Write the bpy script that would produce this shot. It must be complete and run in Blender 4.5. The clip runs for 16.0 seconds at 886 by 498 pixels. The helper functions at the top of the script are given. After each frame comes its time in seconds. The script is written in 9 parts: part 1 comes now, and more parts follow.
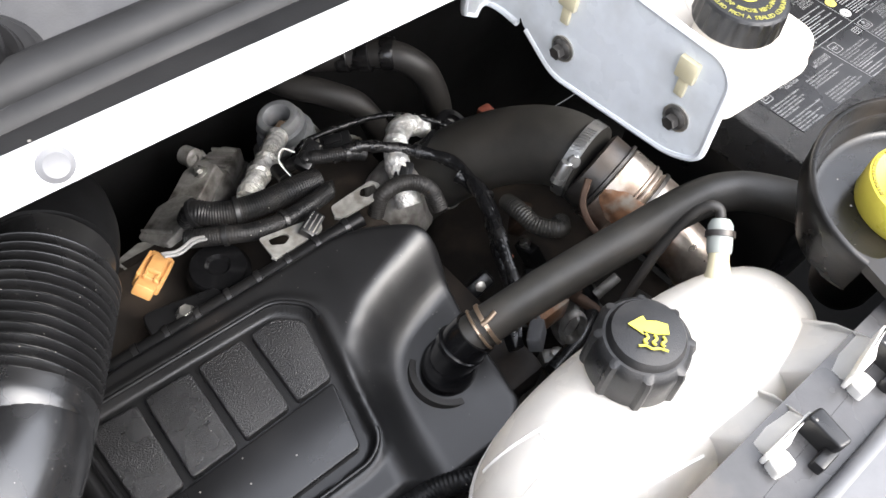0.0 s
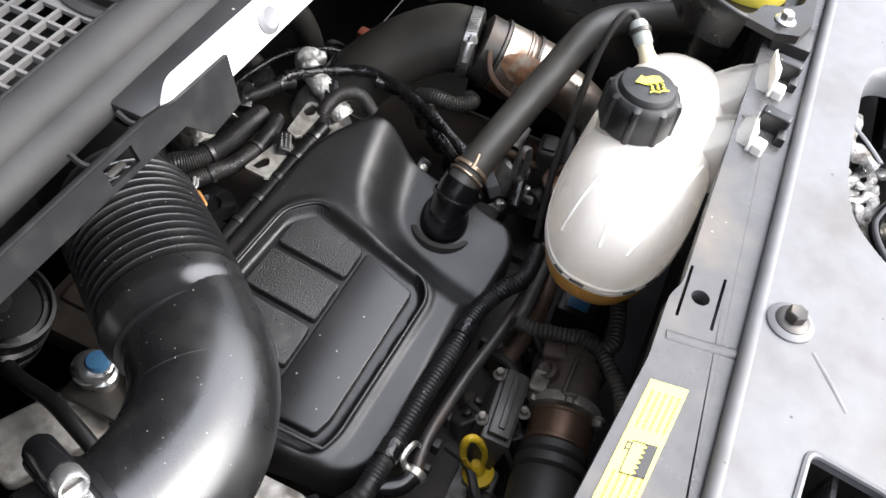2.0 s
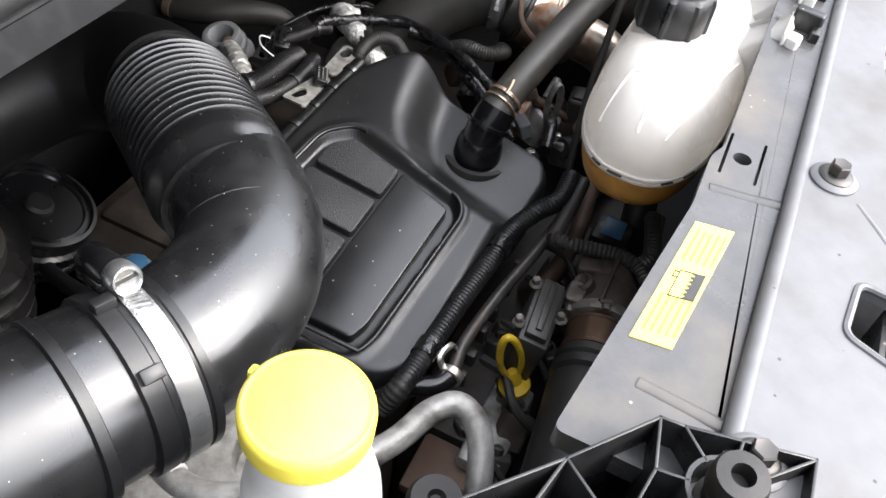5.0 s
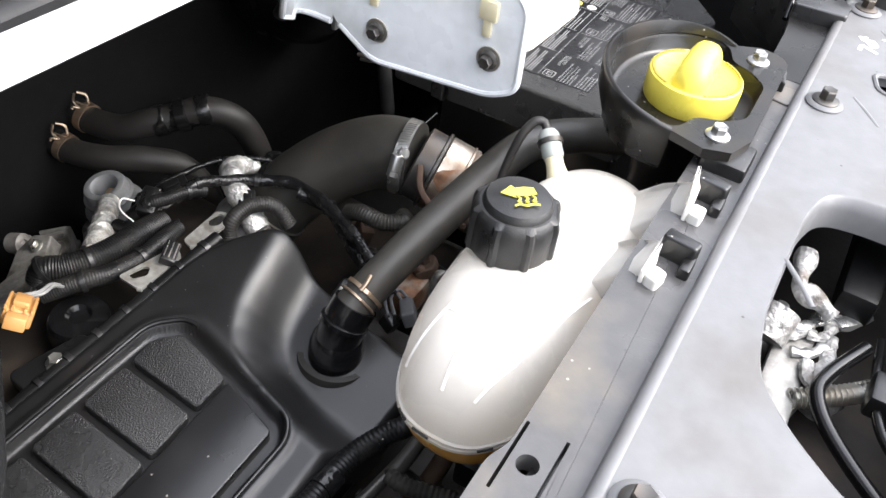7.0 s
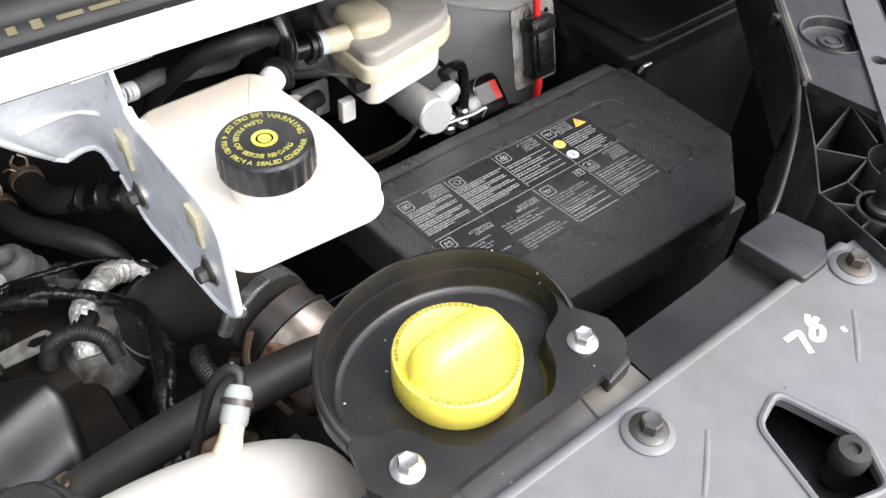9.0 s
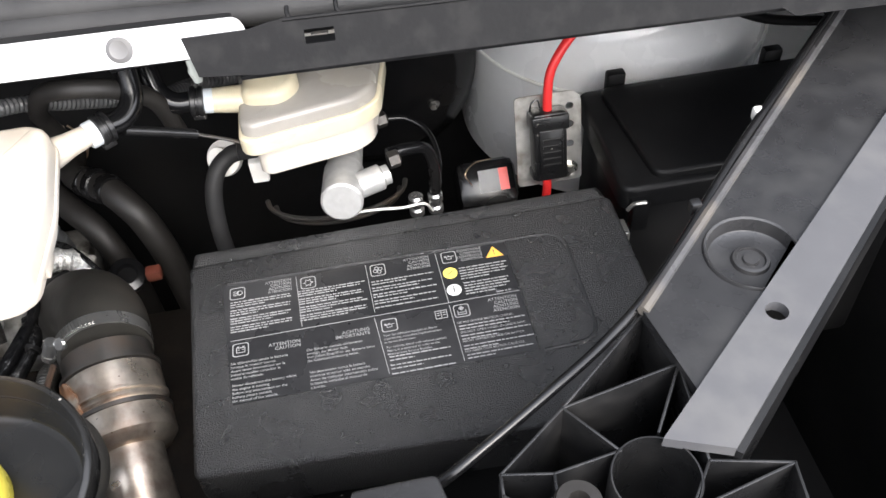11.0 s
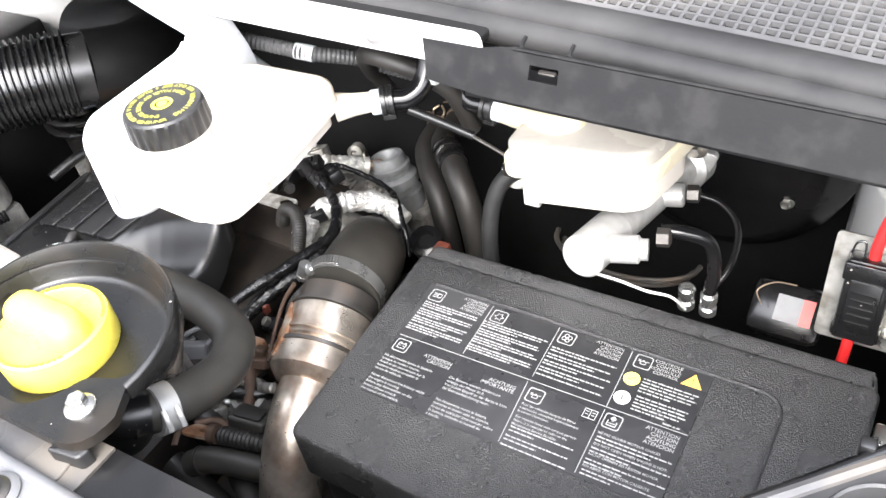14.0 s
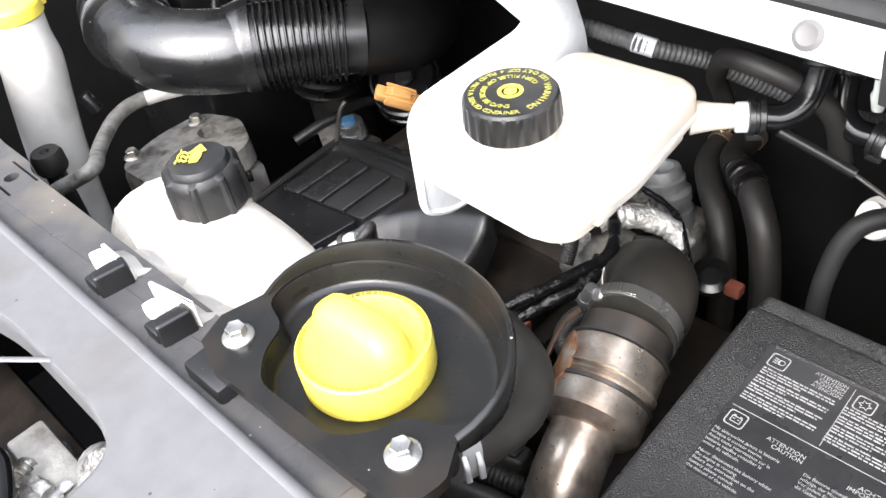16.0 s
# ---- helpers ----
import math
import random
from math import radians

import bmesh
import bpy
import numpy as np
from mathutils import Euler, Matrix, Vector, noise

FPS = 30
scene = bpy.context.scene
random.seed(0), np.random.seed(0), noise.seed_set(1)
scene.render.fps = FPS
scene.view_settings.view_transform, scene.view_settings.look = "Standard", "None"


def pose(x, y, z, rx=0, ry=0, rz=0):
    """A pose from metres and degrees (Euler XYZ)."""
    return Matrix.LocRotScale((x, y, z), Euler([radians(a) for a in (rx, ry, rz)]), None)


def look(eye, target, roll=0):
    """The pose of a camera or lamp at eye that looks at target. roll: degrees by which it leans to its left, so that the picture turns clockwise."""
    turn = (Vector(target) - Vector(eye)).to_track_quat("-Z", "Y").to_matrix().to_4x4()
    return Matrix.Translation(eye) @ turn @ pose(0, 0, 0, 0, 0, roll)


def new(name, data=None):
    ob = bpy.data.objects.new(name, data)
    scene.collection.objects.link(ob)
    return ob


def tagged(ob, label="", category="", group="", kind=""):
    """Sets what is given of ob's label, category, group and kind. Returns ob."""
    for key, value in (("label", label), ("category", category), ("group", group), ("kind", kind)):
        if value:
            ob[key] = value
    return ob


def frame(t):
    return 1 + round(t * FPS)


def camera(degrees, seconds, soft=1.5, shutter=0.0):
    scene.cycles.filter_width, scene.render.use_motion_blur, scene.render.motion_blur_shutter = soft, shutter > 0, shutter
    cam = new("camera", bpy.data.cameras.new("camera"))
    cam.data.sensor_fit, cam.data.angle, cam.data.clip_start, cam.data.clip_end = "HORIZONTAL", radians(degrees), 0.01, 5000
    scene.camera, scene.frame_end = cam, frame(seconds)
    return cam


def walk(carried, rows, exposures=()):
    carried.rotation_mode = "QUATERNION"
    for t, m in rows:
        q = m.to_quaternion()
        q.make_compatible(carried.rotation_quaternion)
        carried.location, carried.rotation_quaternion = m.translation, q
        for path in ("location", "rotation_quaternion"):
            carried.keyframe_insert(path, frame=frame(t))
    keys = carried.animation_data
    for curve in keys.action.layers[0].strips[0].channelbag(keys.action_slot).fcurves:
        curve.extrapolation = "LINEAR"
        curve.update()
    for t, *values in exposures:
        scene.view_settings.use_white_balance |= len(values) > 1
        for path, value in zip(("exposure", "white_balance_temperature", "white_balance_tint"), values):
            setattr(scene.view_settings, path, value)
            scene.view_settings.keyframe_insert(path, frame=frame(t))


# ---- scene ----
cam = camera(54.8, 16.0)
PATH = [
    (0, (-0.653, -0.268, 1.551), (0.215, 0.51, -0.075), 8.4),
    (0.5, (-0.768, -0.231, 1.557), (0.287, 0.356, -0.038), 10.9),
    (1, (-0.845, -0.205, 1.563), (0.313, 0.234, -0.008), 11.6),
    (1.5, (-0.892, -0.193, 1.559), (0.326, 0.144, 0.008), 12.3),
    (2, (-0.94, -0.194, 1.551), (0.291, 0.112, 0.005), 13.0),
    (2.5, (-0.989, -0.192, 1.538), (0.235, 0.075, -0.02), 14.2),
    (3, (-1.036, -0.197, 1.526), (0.176, 0.076, -0.04), 13.9),
    (3.2, (-1.046, -0.2, 1.522), (0.16, 0.08, -0.051), 13.7),
    (5.3, (-1.037, -0.242, 1.454), (0.325, 0.206, 0.061), 10.3),
    (5.5, (-1.022, -0.249, 1.45), (0.378, 0.229, 0.104), 10.0),
    (6, (-0.983, -0.266, 1.456), (0.424, 0.238, 0.128), 9.4),
    (6.5, (-0.89, -0.299, 1.472), (0.499, 0.226, 0.132), 8.6),
    (6.6, (-0.865, -0.309, 1.479), (0.512, 0.23, 0.132), 8.2),
    (7, (-0.792, -0.327, 1.485), (0.543, 0.283, 0.127), 8.5),
    (7.5, (-0.716, -0.352, 1.494), (0.529, 0.388, 0.114), 7.6),
    (8, (-0.625, -0.408, 1.525), (0.512, 0.452, 0.122), 6.0),
    (8.5, (-0.496, -0.441, 1.543), (0.554, 0.505, 0.128), 4.9),
    (8.6, (-0.473, -0.457, 1.537), (0.556, 0.525, 0.132), 4.9),
    (9, (-0.35, -0.454, 1.537), (0.568, 0.593, 0.101), 3.5),
    (9.5, (-0.259, -0.477, 1.542), (0.526, 0.66, 0.096), 2.6),
    (10, (-0.128, -0.516, 1.556), (0.428, 0.727, 0.091), -0.3),
    (10.2, (-0.068, -0.52, 1.562), (0.394, 0.75, 0.087), -1.4),
    (12.3, (0.297, -0.415, 1.51), (0.018, 0.963, 0.088), -7.6),
    (12.5, (0.314, -0.412, 1.512), (-0.04, 0.952, 0.092), -8.1),
    (13, (0.331, -0.413, 1.522), (-0.231, 0.907, 0.129), -9.2),
    (13.5, (0.338, -0.411, 1.519), (-0.409, 0.847, 0.156), -10.1),
    (14, (0.327, -0.401, 1.51), (-0.59, 0.778, 0.181), -10.7),
    (14.5, (0.298, -0.406, 1.501), (-0.762, 0.672, 0.192), -11.2),
    (15, (0.25, -0.403, 1.496), (-0.899, 0.596, 0.198), -11.5),
    (15.5, (0.2, -0.405, 1.483), (-0.984, 0.556, 0.189), -11.1),
    (16, (0.152, -0.4, 1.476), (-1.023, 0.555, 0.17), -10.5),
]
walk(cam, [(t, look(eye, target, roll)) for t, eye, target, roll in PATH], exposures=[(0, 1.23), (7, 1.23), (8.5, 0.92), (10.2, 0.62), (12.3, 1.73), (14, 1.95), (14.5, 1.93), (15, 1.67), (16, 1.28)])

# ---- world and light: bright overcast day ----
world = bpy.data.worlds.new("world")
scene.world = world
world.use_nodes = True
_wn = world.node_tree.nodes
_sky = _wn.new("ShaderNodeTexSky")
_sky.sky_type, _sky.sun_disc = "NISHITA", False
_sky.sun_elevation, _sky.sun_rotation = radians(46), radians(161)
_sky.air_density, _sky.dust_density, _sky.ozone_density = 1.0, 8.0, 1.0
_hsv = _wn.new("ShaderNodeHueSaturation")
_hsv.inputs["Saturation"].default_value = 0.35
world.node_tree.links.new(_sky.outputs[0], _hsv.inputs["Color"])
world.node_tree.links.new(_hsv.outputs[0], _wn["Background"].inputs["Color"])
_wn["Background"].inputs["Strength"].default_value = 0.17
_sun = new("sun", bpy.data.lights.new("sun", "SUN"))
_sun.data.energy, _sun.data.angle, _sun.data.color = 2.8, radians(112), (0.935, 0.975, 1.11)
_sun.matrix_world = look((0.62, -1.85, 3.25), (0, 0, 1))


# ---- materials ----
def mat(name, color, rough=0.5, metal=0.0, scale=60.0, vary=0.15, bump=0.1, bscale=None, dirt=None, dirt_amount=0.0,
        dirt_scale=9.0, transmission=0.0, coat=0.0, subsurface=0.0, spec=0.5, rvary=0.12, bdist=0.0006, specks=0.0, speck_scale=150.0, speck_color=(0.30, 0.28, 0.25)):
    m = bpy.data.materials.new(name)
    m.use_nodes = True
    nt = m.node_tree
    n, l = nt.nodes, nt.links
    p = n["Principled BSDF"]
    tc = n.new("ShaderNodeTexCoord")
    big = n.new("ShaderNodeTexNoise")
    big.inputs["Scale"].default_value, big.inputs["Detail"].default_value = dirt_scale, 6
    fine = n.new("ShaderNodeTexNoise")
    fine.inputs["Scale"].default_value, fine.inputs["Detail"].default_value = scale, 5
    for q in (big, fine):
        l.new(tc.outputs["Object"], q.inputs["Vector"])
    ramp = n.new("ShaderNodeMapRange")
    ramp.inputs["From Min"].default_value, ramp.inputs["From Max"].default_value = 0.3, 0.7
    ramp.inputs["To Min"].default_value, ramp.inputs["To Max"].default_value = 1 - vary, 1 + vary
    l.new(fine.outputs["Fac"], ramp.inputs["Value"])
    mul = n.new("ShaderNodeMix")
    mul.data_type, mul.blend_type = "RGBA", "MULTIPLY"
    mul.inputs[0].default_value = 1.0
    mul.inputs[6].default_value = (*color, 1)
    l.new(ramp.outputs[0], mul.inputs[7])
    out = mul.outputs[2]
    if dirt:
        dr = n.new("ShaderNodeMapRange")
        dr.inputs["From Min"].default_value, dr.inputs["From Max"].default_value = 0.48, 0.68
        dr.inputs["To Max"].default_value = dirt_amount
        l.new(big.outputs["Fac"], dr.inputs["Value"])
        mix = n.new("ShaderNodeMix")
        mix.data_type = "RGBA"
        l.new(dr.outputs[0], mix.inputs[0])
        l.new(out, mix.inputs[6])
        mix.inputs[7].default_value = (*dirt, 1)
        out = mix.outputs[2]
    if specks:          # scattered pale dots: settled dust; on the lid, painted glints of its grain
        vo = n.new("ShaderNodeTexVoronoi")
        vo.inputs["Scale"].default_value = speck_scale
        l.new(tc.outputs["Object"], vo.inputs["Vector"])
        near = n.new("ShaderNodeMath")
        near.operation, near.inputs[1].default_value = "LESS_THAN", 0.13
        l.new(vo.outputs["Distance"], near.inputs[0])
        sep = n.new("ShaderNodeSeparateColor")
        l.new(vo.outputs["Color"], sep.inputs[0])
        few = n.new("ShaderNodeMath")
        few.operation, few.inputs[1].default_value = "GREATER_THAN", 1 - specks
        l.new(sep.outputs[0], few.inputs[0])
        both = n.new("ShaderNodeMath")
        both.operation = "MULTIPLY"
        l.new(near.outputs[0], both.inputs[0])
        l.new(few.outputs[0], both.inputs[1])
        mix2 = n.new("ShaderNodeMix")
        mix2.data_type = "RGBA"
        l.new(both.outputs[0], mix2.inputs[0])
        l.new(out, mix2.inputs[6])
        mix2.inputs[7].default_value = (*speck_color, 1)
        out = mix2.outputs[2]
    l.new(out, p.inputs["Base Color"])
    rr = n.new("ShaderNodeMapRange")
    rr.inputs["From Min"].default_value, rr.inputs["From Max"].default_value = 0.3, 0.7
    rr.inputs["To Min"].default_value, rr.inputs["To Max"].default_value = max(rough - rvary, 0.02), min(rough + rvary, 1)
    l.new(big.outputs["Fac"], rr.inputs["Value"])
    l.new(rr.outputs[0], p.inputs["Roughness"])
    p.inputs["Metallic"].default_value = metal
    p.inputs["Transmission Weight"].default_value = transmission
    p.inputs["Coat Weight"].default_value = coat
    p.inputs["Specular IOR Level"].default_value = spec
    if subsurface:
        p.inputs["Subsurface Weight"].default_value = subsurface
        p.inputs["Subsurface Radius"].default_value = (0.012, 0.0115, 0.011)
        p.inputs["Subsurface Scale"].default_value = 0.6
    if bump:
        bt = n.new("ShaderNodeTexNoise")
        bt.inputs["Scale"].default_value, bt.inputs["Detail"].default_value = bscale or scale * 3, 3
        l.new(tc.outputs["Object"], bt.inputs["Vector"])
        b = n.new("ShaderNodeBump")
        b.inputs["Strength"].default_value, b.inputs["Distance"].default_value = bump, bdist
        l.new(bt.outputs["Fac"], b.inputs["Height"])
        l.new(b.outputs[0], p.inputs["Normal"])
    return m


GRIME = (0.10, 0.085, 0.07)
M_BLACK = mat("black_plastic", (0.009, 0.009, 0.0094), 0.34, spec=0.6, bump=0.15, bscale=900, dirt=(0.05, 0.046, 0.042), dirt_amount=0.12, specks=0.10)
M_TEX = mat("textured_black_plastic", (0.012, 0.012, 0.0125), 0.34, spec=0.7, bump=1.0, bscale=800, bdist=0.0012, dirt=GRIME, dirt_amount=0.08, specks=0.06)
M_GLOSSBLACK = mat("smooth_black_plastic", (0.006, 0.006, 0.0065), 0.22, bump=0.05, bscale=200, dirt=GRIME, dirt_amount=0.06)
M_MATTBLACK = mat("matt_black_plastic", (0.006, 0.006, 0.0063), 0.46, spec=0.25, bump=0.15, bscale=500, dirt=(0.03, 0.028, 0.026), dirt_amount=0.15)
M_DUCT = mat("moulded_duct_plastic", (0.010, 0.010, 0.0104), 0.27, spec=1.0, bump=0.06, bscale=400, dirt=(0.10, 0.095, 0.09), dirt_amount=0.07, dirt_scale=20, specks=0.06, speck_scale=330)
M_RUBBER = mat("rubber", (0.018, 0.0165, 0.015), 0.55, bump=0.2, bscale=500, dirt=(0.045, 0.038, 0.032), dirt_amount=0.3)
M_SEAL = mat("weather_seal_rubber", (0.017, 0.017, 0.0175), 0.6, spec=0.3, bump=0.12, bscale=300, dirt=(0.085, 0.082, 0.079), dirt_amount=0.3)
M_COWL = mat("weathered_cowl_plastic", (0.075, 0.075, 0.077), 0.5, bump=0.3, bscale=500, dirt=(0.2, 0.19, 0.18), dirt_amount=0.4)
M_GREY = mat("grey_panel_plastic", (0.138, 0.139, 0.144), 0.46, bump=0.12, bscale=350, vary=0.08, dirt=(0.084, 0.074, 0.062), dirt_amount=0.55, dirt_scale=11, specks=0.04, speck_scale=120, speck_color=(0.05, 0.045, 0.04))
M_GREYDIRT = mat("dusty_grey_plastic", (0.066, 0.065, 0.066), 0.33, bump=0.2, bscale=350, dirt=(0.14, 0.122, 0.10), dirt_amount=0.85, dirt_scale=13, specks=0.05, speck_scale=140)
M_WHITE = mat("white_body_paint", (0.80, 0.80, 0.79), 0.28, vary=0.02, bump=0.02, coat=0.6, dirt=(0.5, 0.48, 0.44), dirt_amount=0.15)
M_GREYPAINT = mat("pale_grey_painted_steel", (0.80, 0.83, 0.86), 0.32, vary=0.04, bump=0.05, coat=0.3, dirt=(0.34, 0.33, 0.30), dirt_amount=0.3, dirt_scale=22)
M_TANK = mat("translucent_tank_plastic", (0.80, 0.785, 0.75), 0.26, vary=0.10, scale=38, bump=0.10, bscale=120, dirt=(0.66, 0.58, 0.47), dirt_amount=0.5, dirt_scale=19)


def let_through(m, color, share):
    """Thin milky walls: part of the light passes through the skin."""
    n, l = m.node_tree.nodes, m.node_tree.links
    tr, mix = n.new("ShaderNodeBsdfTranslucent"), n.new("ShaderNodeMixShader")
    tr.inputs["Color"].default_value = (*color, 1)
    mix.inputs[0].default_value = share
    out = next(k for k in n if k.type == "OUTPUT_MATERIAL")
    skin = next(k for k in n if k.type == "BSDF_PRINCIPLED")
    skin.inputs["Subsurface Weight"].default_value = 0.0
    l.new(skin.outputs[0], mix.inputs[1])
    l.new(tr.outputs[0], mix.inputs[2])
    l.new(mix.outputs[0], out.inputs[0])


let_through(M_TANK, (0.93, 0.905, 0.86), 0.5)
M_TANKRIB = mat("thick_tank_plastic", (0.82, 0.79, 0.73), 0.26, vary=0.05, bump=0.05, subsurface=0.6)
M_COOLANT = mat("coolant_behind_plastic", (0.80, 0.41, 0.10), 0.28, vary=0.12, bump=0.03, dirt=(0.60, 0.30, 0.08), dirt_amount=0.5, subsurface=0.5)
M_RES = mat("cream_reservoir_plastic", (0.63, 0.585, 0.52), 0.36, vary=0.03, bump=0.05, bscale=200, dirt=(0.66, 0.53, 0.37), dirt_amount=0.3, subsurface=0.5)
M_MRES = mat("yellowed_reservoir_plastic", (0.62, 0.56, 0.41), 0.3, vary=0.05, bump=0.05, dirt=(0.55, 0.46, 0.28), dirt_amount=0.45, subsurface=0.5)
M_SMOKE = mat("smoky_reservoir_plastic", (0.34, 0.32, 0.29), 0.25, vary=0.05, bump=0.05, dirt=(0.45, 0.40, 0.30), dirt_amount=0.4, subsurface=0.3)
M_YELLOW = mat("yellow_plastic", (0.875, 0.745, 0.105), 0.32, vary=0.05, bump=0.06, bscale=200, dirt=(0.45, 0.27, 0.02), dirt_amount=0.4, dirt_scale=30)
M_YELLOWPRINT = mat("yellow_print", (0.56, 0.51, 0.07), 0.5, bump=0)
M_OLIVEPRINT = mat("olive_print", (0.31, 0.295, 0.065), 0.5, bump=0)
M_WHITEPRINT = mat("white_print", (0.28, 0.28, 0.276), 0.5, bump=0)
M_ALU = mat("cast_aluminium", (0.33, 0.32, 0.30), 0.5, 0.4, scale=90, vary=0.25, bump=0.6, bscale=190, bdist=0.0012, dirt=(0.055, 0.045, 0.036), dirt_amount=0.9, dirt_scale=34)
M_FLAKY = mat("flaking_pale_alloy", (0.34, 0.335, 0.325), 0.5, 0.35, scale=120, vary=0.5, bump=1.0, bscale=180, bdist=0.003, dirt=(0.10, 0.075, 0.06), dirt_amount=0.95, dirt_scale=42)
M_STEELPLATE = mat("pressed_zinc_plate", (0.50, 0.49, 0.46), 0.4, 0.6, scale=60, vary=0.2, bump=0.4, bscale=160, dirt=(0.16, 0.14, 0.11), dirt_amount=0.7, dirt_scale=50)
M_COVER = mat("satin_cover_plastic", (0.0085, 0.0085, 0.0088), 0.38, spec=0.65, bump=0.25, bscale=1100, dirt=(0.04, 0.037, 0.034), dirt_amount=0.15, specks=0.05, speck_scale=260, speck_color=(0.14, 0.13, 0.12), rvary=0.08)
M_LOOM = mat("matt_loom_sleeve", (0.007, 0.007, 0.0073), 0.46, spec=0.35, bump=0.2, bscale=600, dirt=(0.05, 0.045, 0.04), dirt_amount=0.3, dirt_scale=40, specks=0.08, speck_scale=220)
M_TAPE = mat("shiny_cloth_tape", (0.008, 0.008, 0.0085), 0.22, spec=0.5, bump=0.9, bscale=160, bdist=0.002, dirt=(0.05, 0.045, 0.04), dirt_amount=0.2, dirt_scale=50)
M_BRIGHT = mat("bright_aluminium", (0.54, 0.54, 0.53), 0.32, 0.9, bump=0.2, bscale=200, dirt=(0.4, 0.38, 0.35), dirt_amount=0.4, dirt_scale=30)
M_ZINC = mat("zinc_plated_steel", (0.60, 0.59, 0.55), 0.34, 0.9, bump=0.2, dirt=(0.30, 0.22, 0.14), dirt_amount=0.5, dirt_scale=60)
M_DARKSTEEL = mat("dark_steel", (0.09, 0.085, 0.08), 0.42, 0.7, bump=0.3, dirt=(0.10, 0.07, 0.05), dirt_amount=0.6, dirt_scale=30)
M_RUSTPIPE = mat("heat_stained_steel", (0.56, 0.50, 0.43), 0.34, 0.85, scale=35, vary=0.45, bump=0.5, bscale=300, bdist=0.0005, dirt=(0.19, 0.095, 0.05), dirt_amount=0.9, dirt_scale=20, specks=0.12, speck_scale=170, speck_color=(0.09, 0.05, 0.03))
M_RUST = mat("rusty_steel", (0.105, 0.066, 0.046), 0.68, 0.3, bump=0.6, bscale=200, vary=0.35, dirt=(0.09, 0.05, 0.035), dirt_amount=0.8, dirt_scale=30)
M_FOIL = mat("foil_sleeve", (0.80, 0.79, 0.76), 0.42, 0.55, scale=120, vary=0.35, bump=1.0, bscale=190, dirt=(0.40, 0.35, 0.28), dirt_amount=0.5, dirt_scale=50, bdist=0.004)
M_BLOCK = mat("oily_cast_iron", (0.021, 0.0175, 0.015), 0.55, 0.2, bump=0.6, bscale=120, spec=0.35, dirt=(0.060, 0.045, 0.034), dirt_amount=0.6, dirt_scale=25)
# near-black base colour carries the deep shade of bay and cowl well
M_BAYSHADE = mat("shade_dark_bay_panel", (0.007, 0.007, 0.0072), 0.7, bump=0.3, bscale=80, dirt=(0.014, 0.013, 0.012), dirt_amount=0.4, spec=0.2)
M_BROWNCAST = mat("dusty_brown_casting", (0.048, 0.036, 0.029), 0.6, 0.15, bump=0.5, bscale=160, dirt=(0.105, 0.080, 0.062), dirt_amount=0.6, dirt_scale=40)
M_BROWNSTEEL = mat("tarnished_brown_steel", (0.12, 0.072, 0.047), 0.38, 0.6, bump=0.15, bscale=200, dirt=(0.05, 0.032, 0.024), dirt_amount=0.6, dirt_scale=30)
M_DUSTALLOY = mat("dull_dusty_alloy", (0.17, 0.155, 0.135), 0.5, 0.4, scale=80, vary=0.3, bump=0.9, bscale=170, bdist=0.002, dirt=(0.055, 0.042, 0.033), dirt_amount=0.85, dirt_scale=45)
M_RED = mat("red_insulation", (0.72, 0.03, 0.03), 0.35, vary=0.05, bump=0.05)
M_SLEEVE = mat("cloudy_grey_plastic", (0.30, 0.32, 0.30), 0.2, vary=0.05, bump=0)
M_CLEAR = mat("milky_clear_plastic", (0.66, 0.60, 0.42), 0.25, vary=0.05, bump=0, subsurface=0.4)
M_ORANGE = mat("tan_connector_plastic", (0.50, 0.26, 0.09), 0.45, bump=0.1)
M_GREYPIPE = mat("grey_conduit_plastic", (0.105, 0.105, 0.107), 0.45, bump=0.1, dirt=(0.06, 0.055, 0.05), dirt_amount=0.4, dirt_scale=40)
M_BLUEWHITE = mat("bluish_white_plastic", (0.62, 0.66, 0.68), 0.3, vary=0.04, bump=0.03, subsurface=0.4)
M_CASTBRIGHT = mat("pale_cast_aluminium", (0.58, 0.58, 0.57), 0.42, 0.55, scale=90, vary=0.1, bump=0.4, bscale=220, dirt=(0.42, 0.41, 0.39), dirt_amount=0.4, dirt_scale=40)
M_BLUE = mat("blue_plastic", (0.045, 0.13, 0.24), 0.35, bump=0.05)
M_LABEL = mat("black_label", (0.022, 0.022, 0.023), 0.28, bump=0.02, dirt=(0.07, 0.07, 0.07), dirt_amount=0.3)
M_YLABEL = mat("yellow_label", (0.90, 0.80, 0.13), 0.4, vary=0.03, bump=0.02)
M_PALEPRINT = mat("pale_print", (0.55, 0.55, 0.53), 0.5, bump=0)
M_ORANGESIGN = mat("orange_sign", (0.80, 0.42, 0.08), 0.4, bump=0)
M_WARMWHITE = mat("white_plastic", (0.74, 0.73, 0.70), 0.4, vary=0.04, bump=0.05, dirt=(0.42, 0.38, 0.32), dirt_amount=0.4, dirt_scale=30)
M_TEXCAP = mat("fine_grained_black_plastic", (0.013, 0.013, 0.0135), 0.38, bump=0.35, bscale=900, dirt=(0.12, 0.11, 0.10), dirt_amount=0.15, dirt_scale=30)
M_TRAY = mat("oil_stained_black_plastic", (0.010, 0.0098, 0.0095), 0.30, bump=0.12, bscale=400, spec=0.5, dirt=(0.030, 0.018, 0.008), dirt_amount=0.35, dirt_scale=20, specks=0.08)
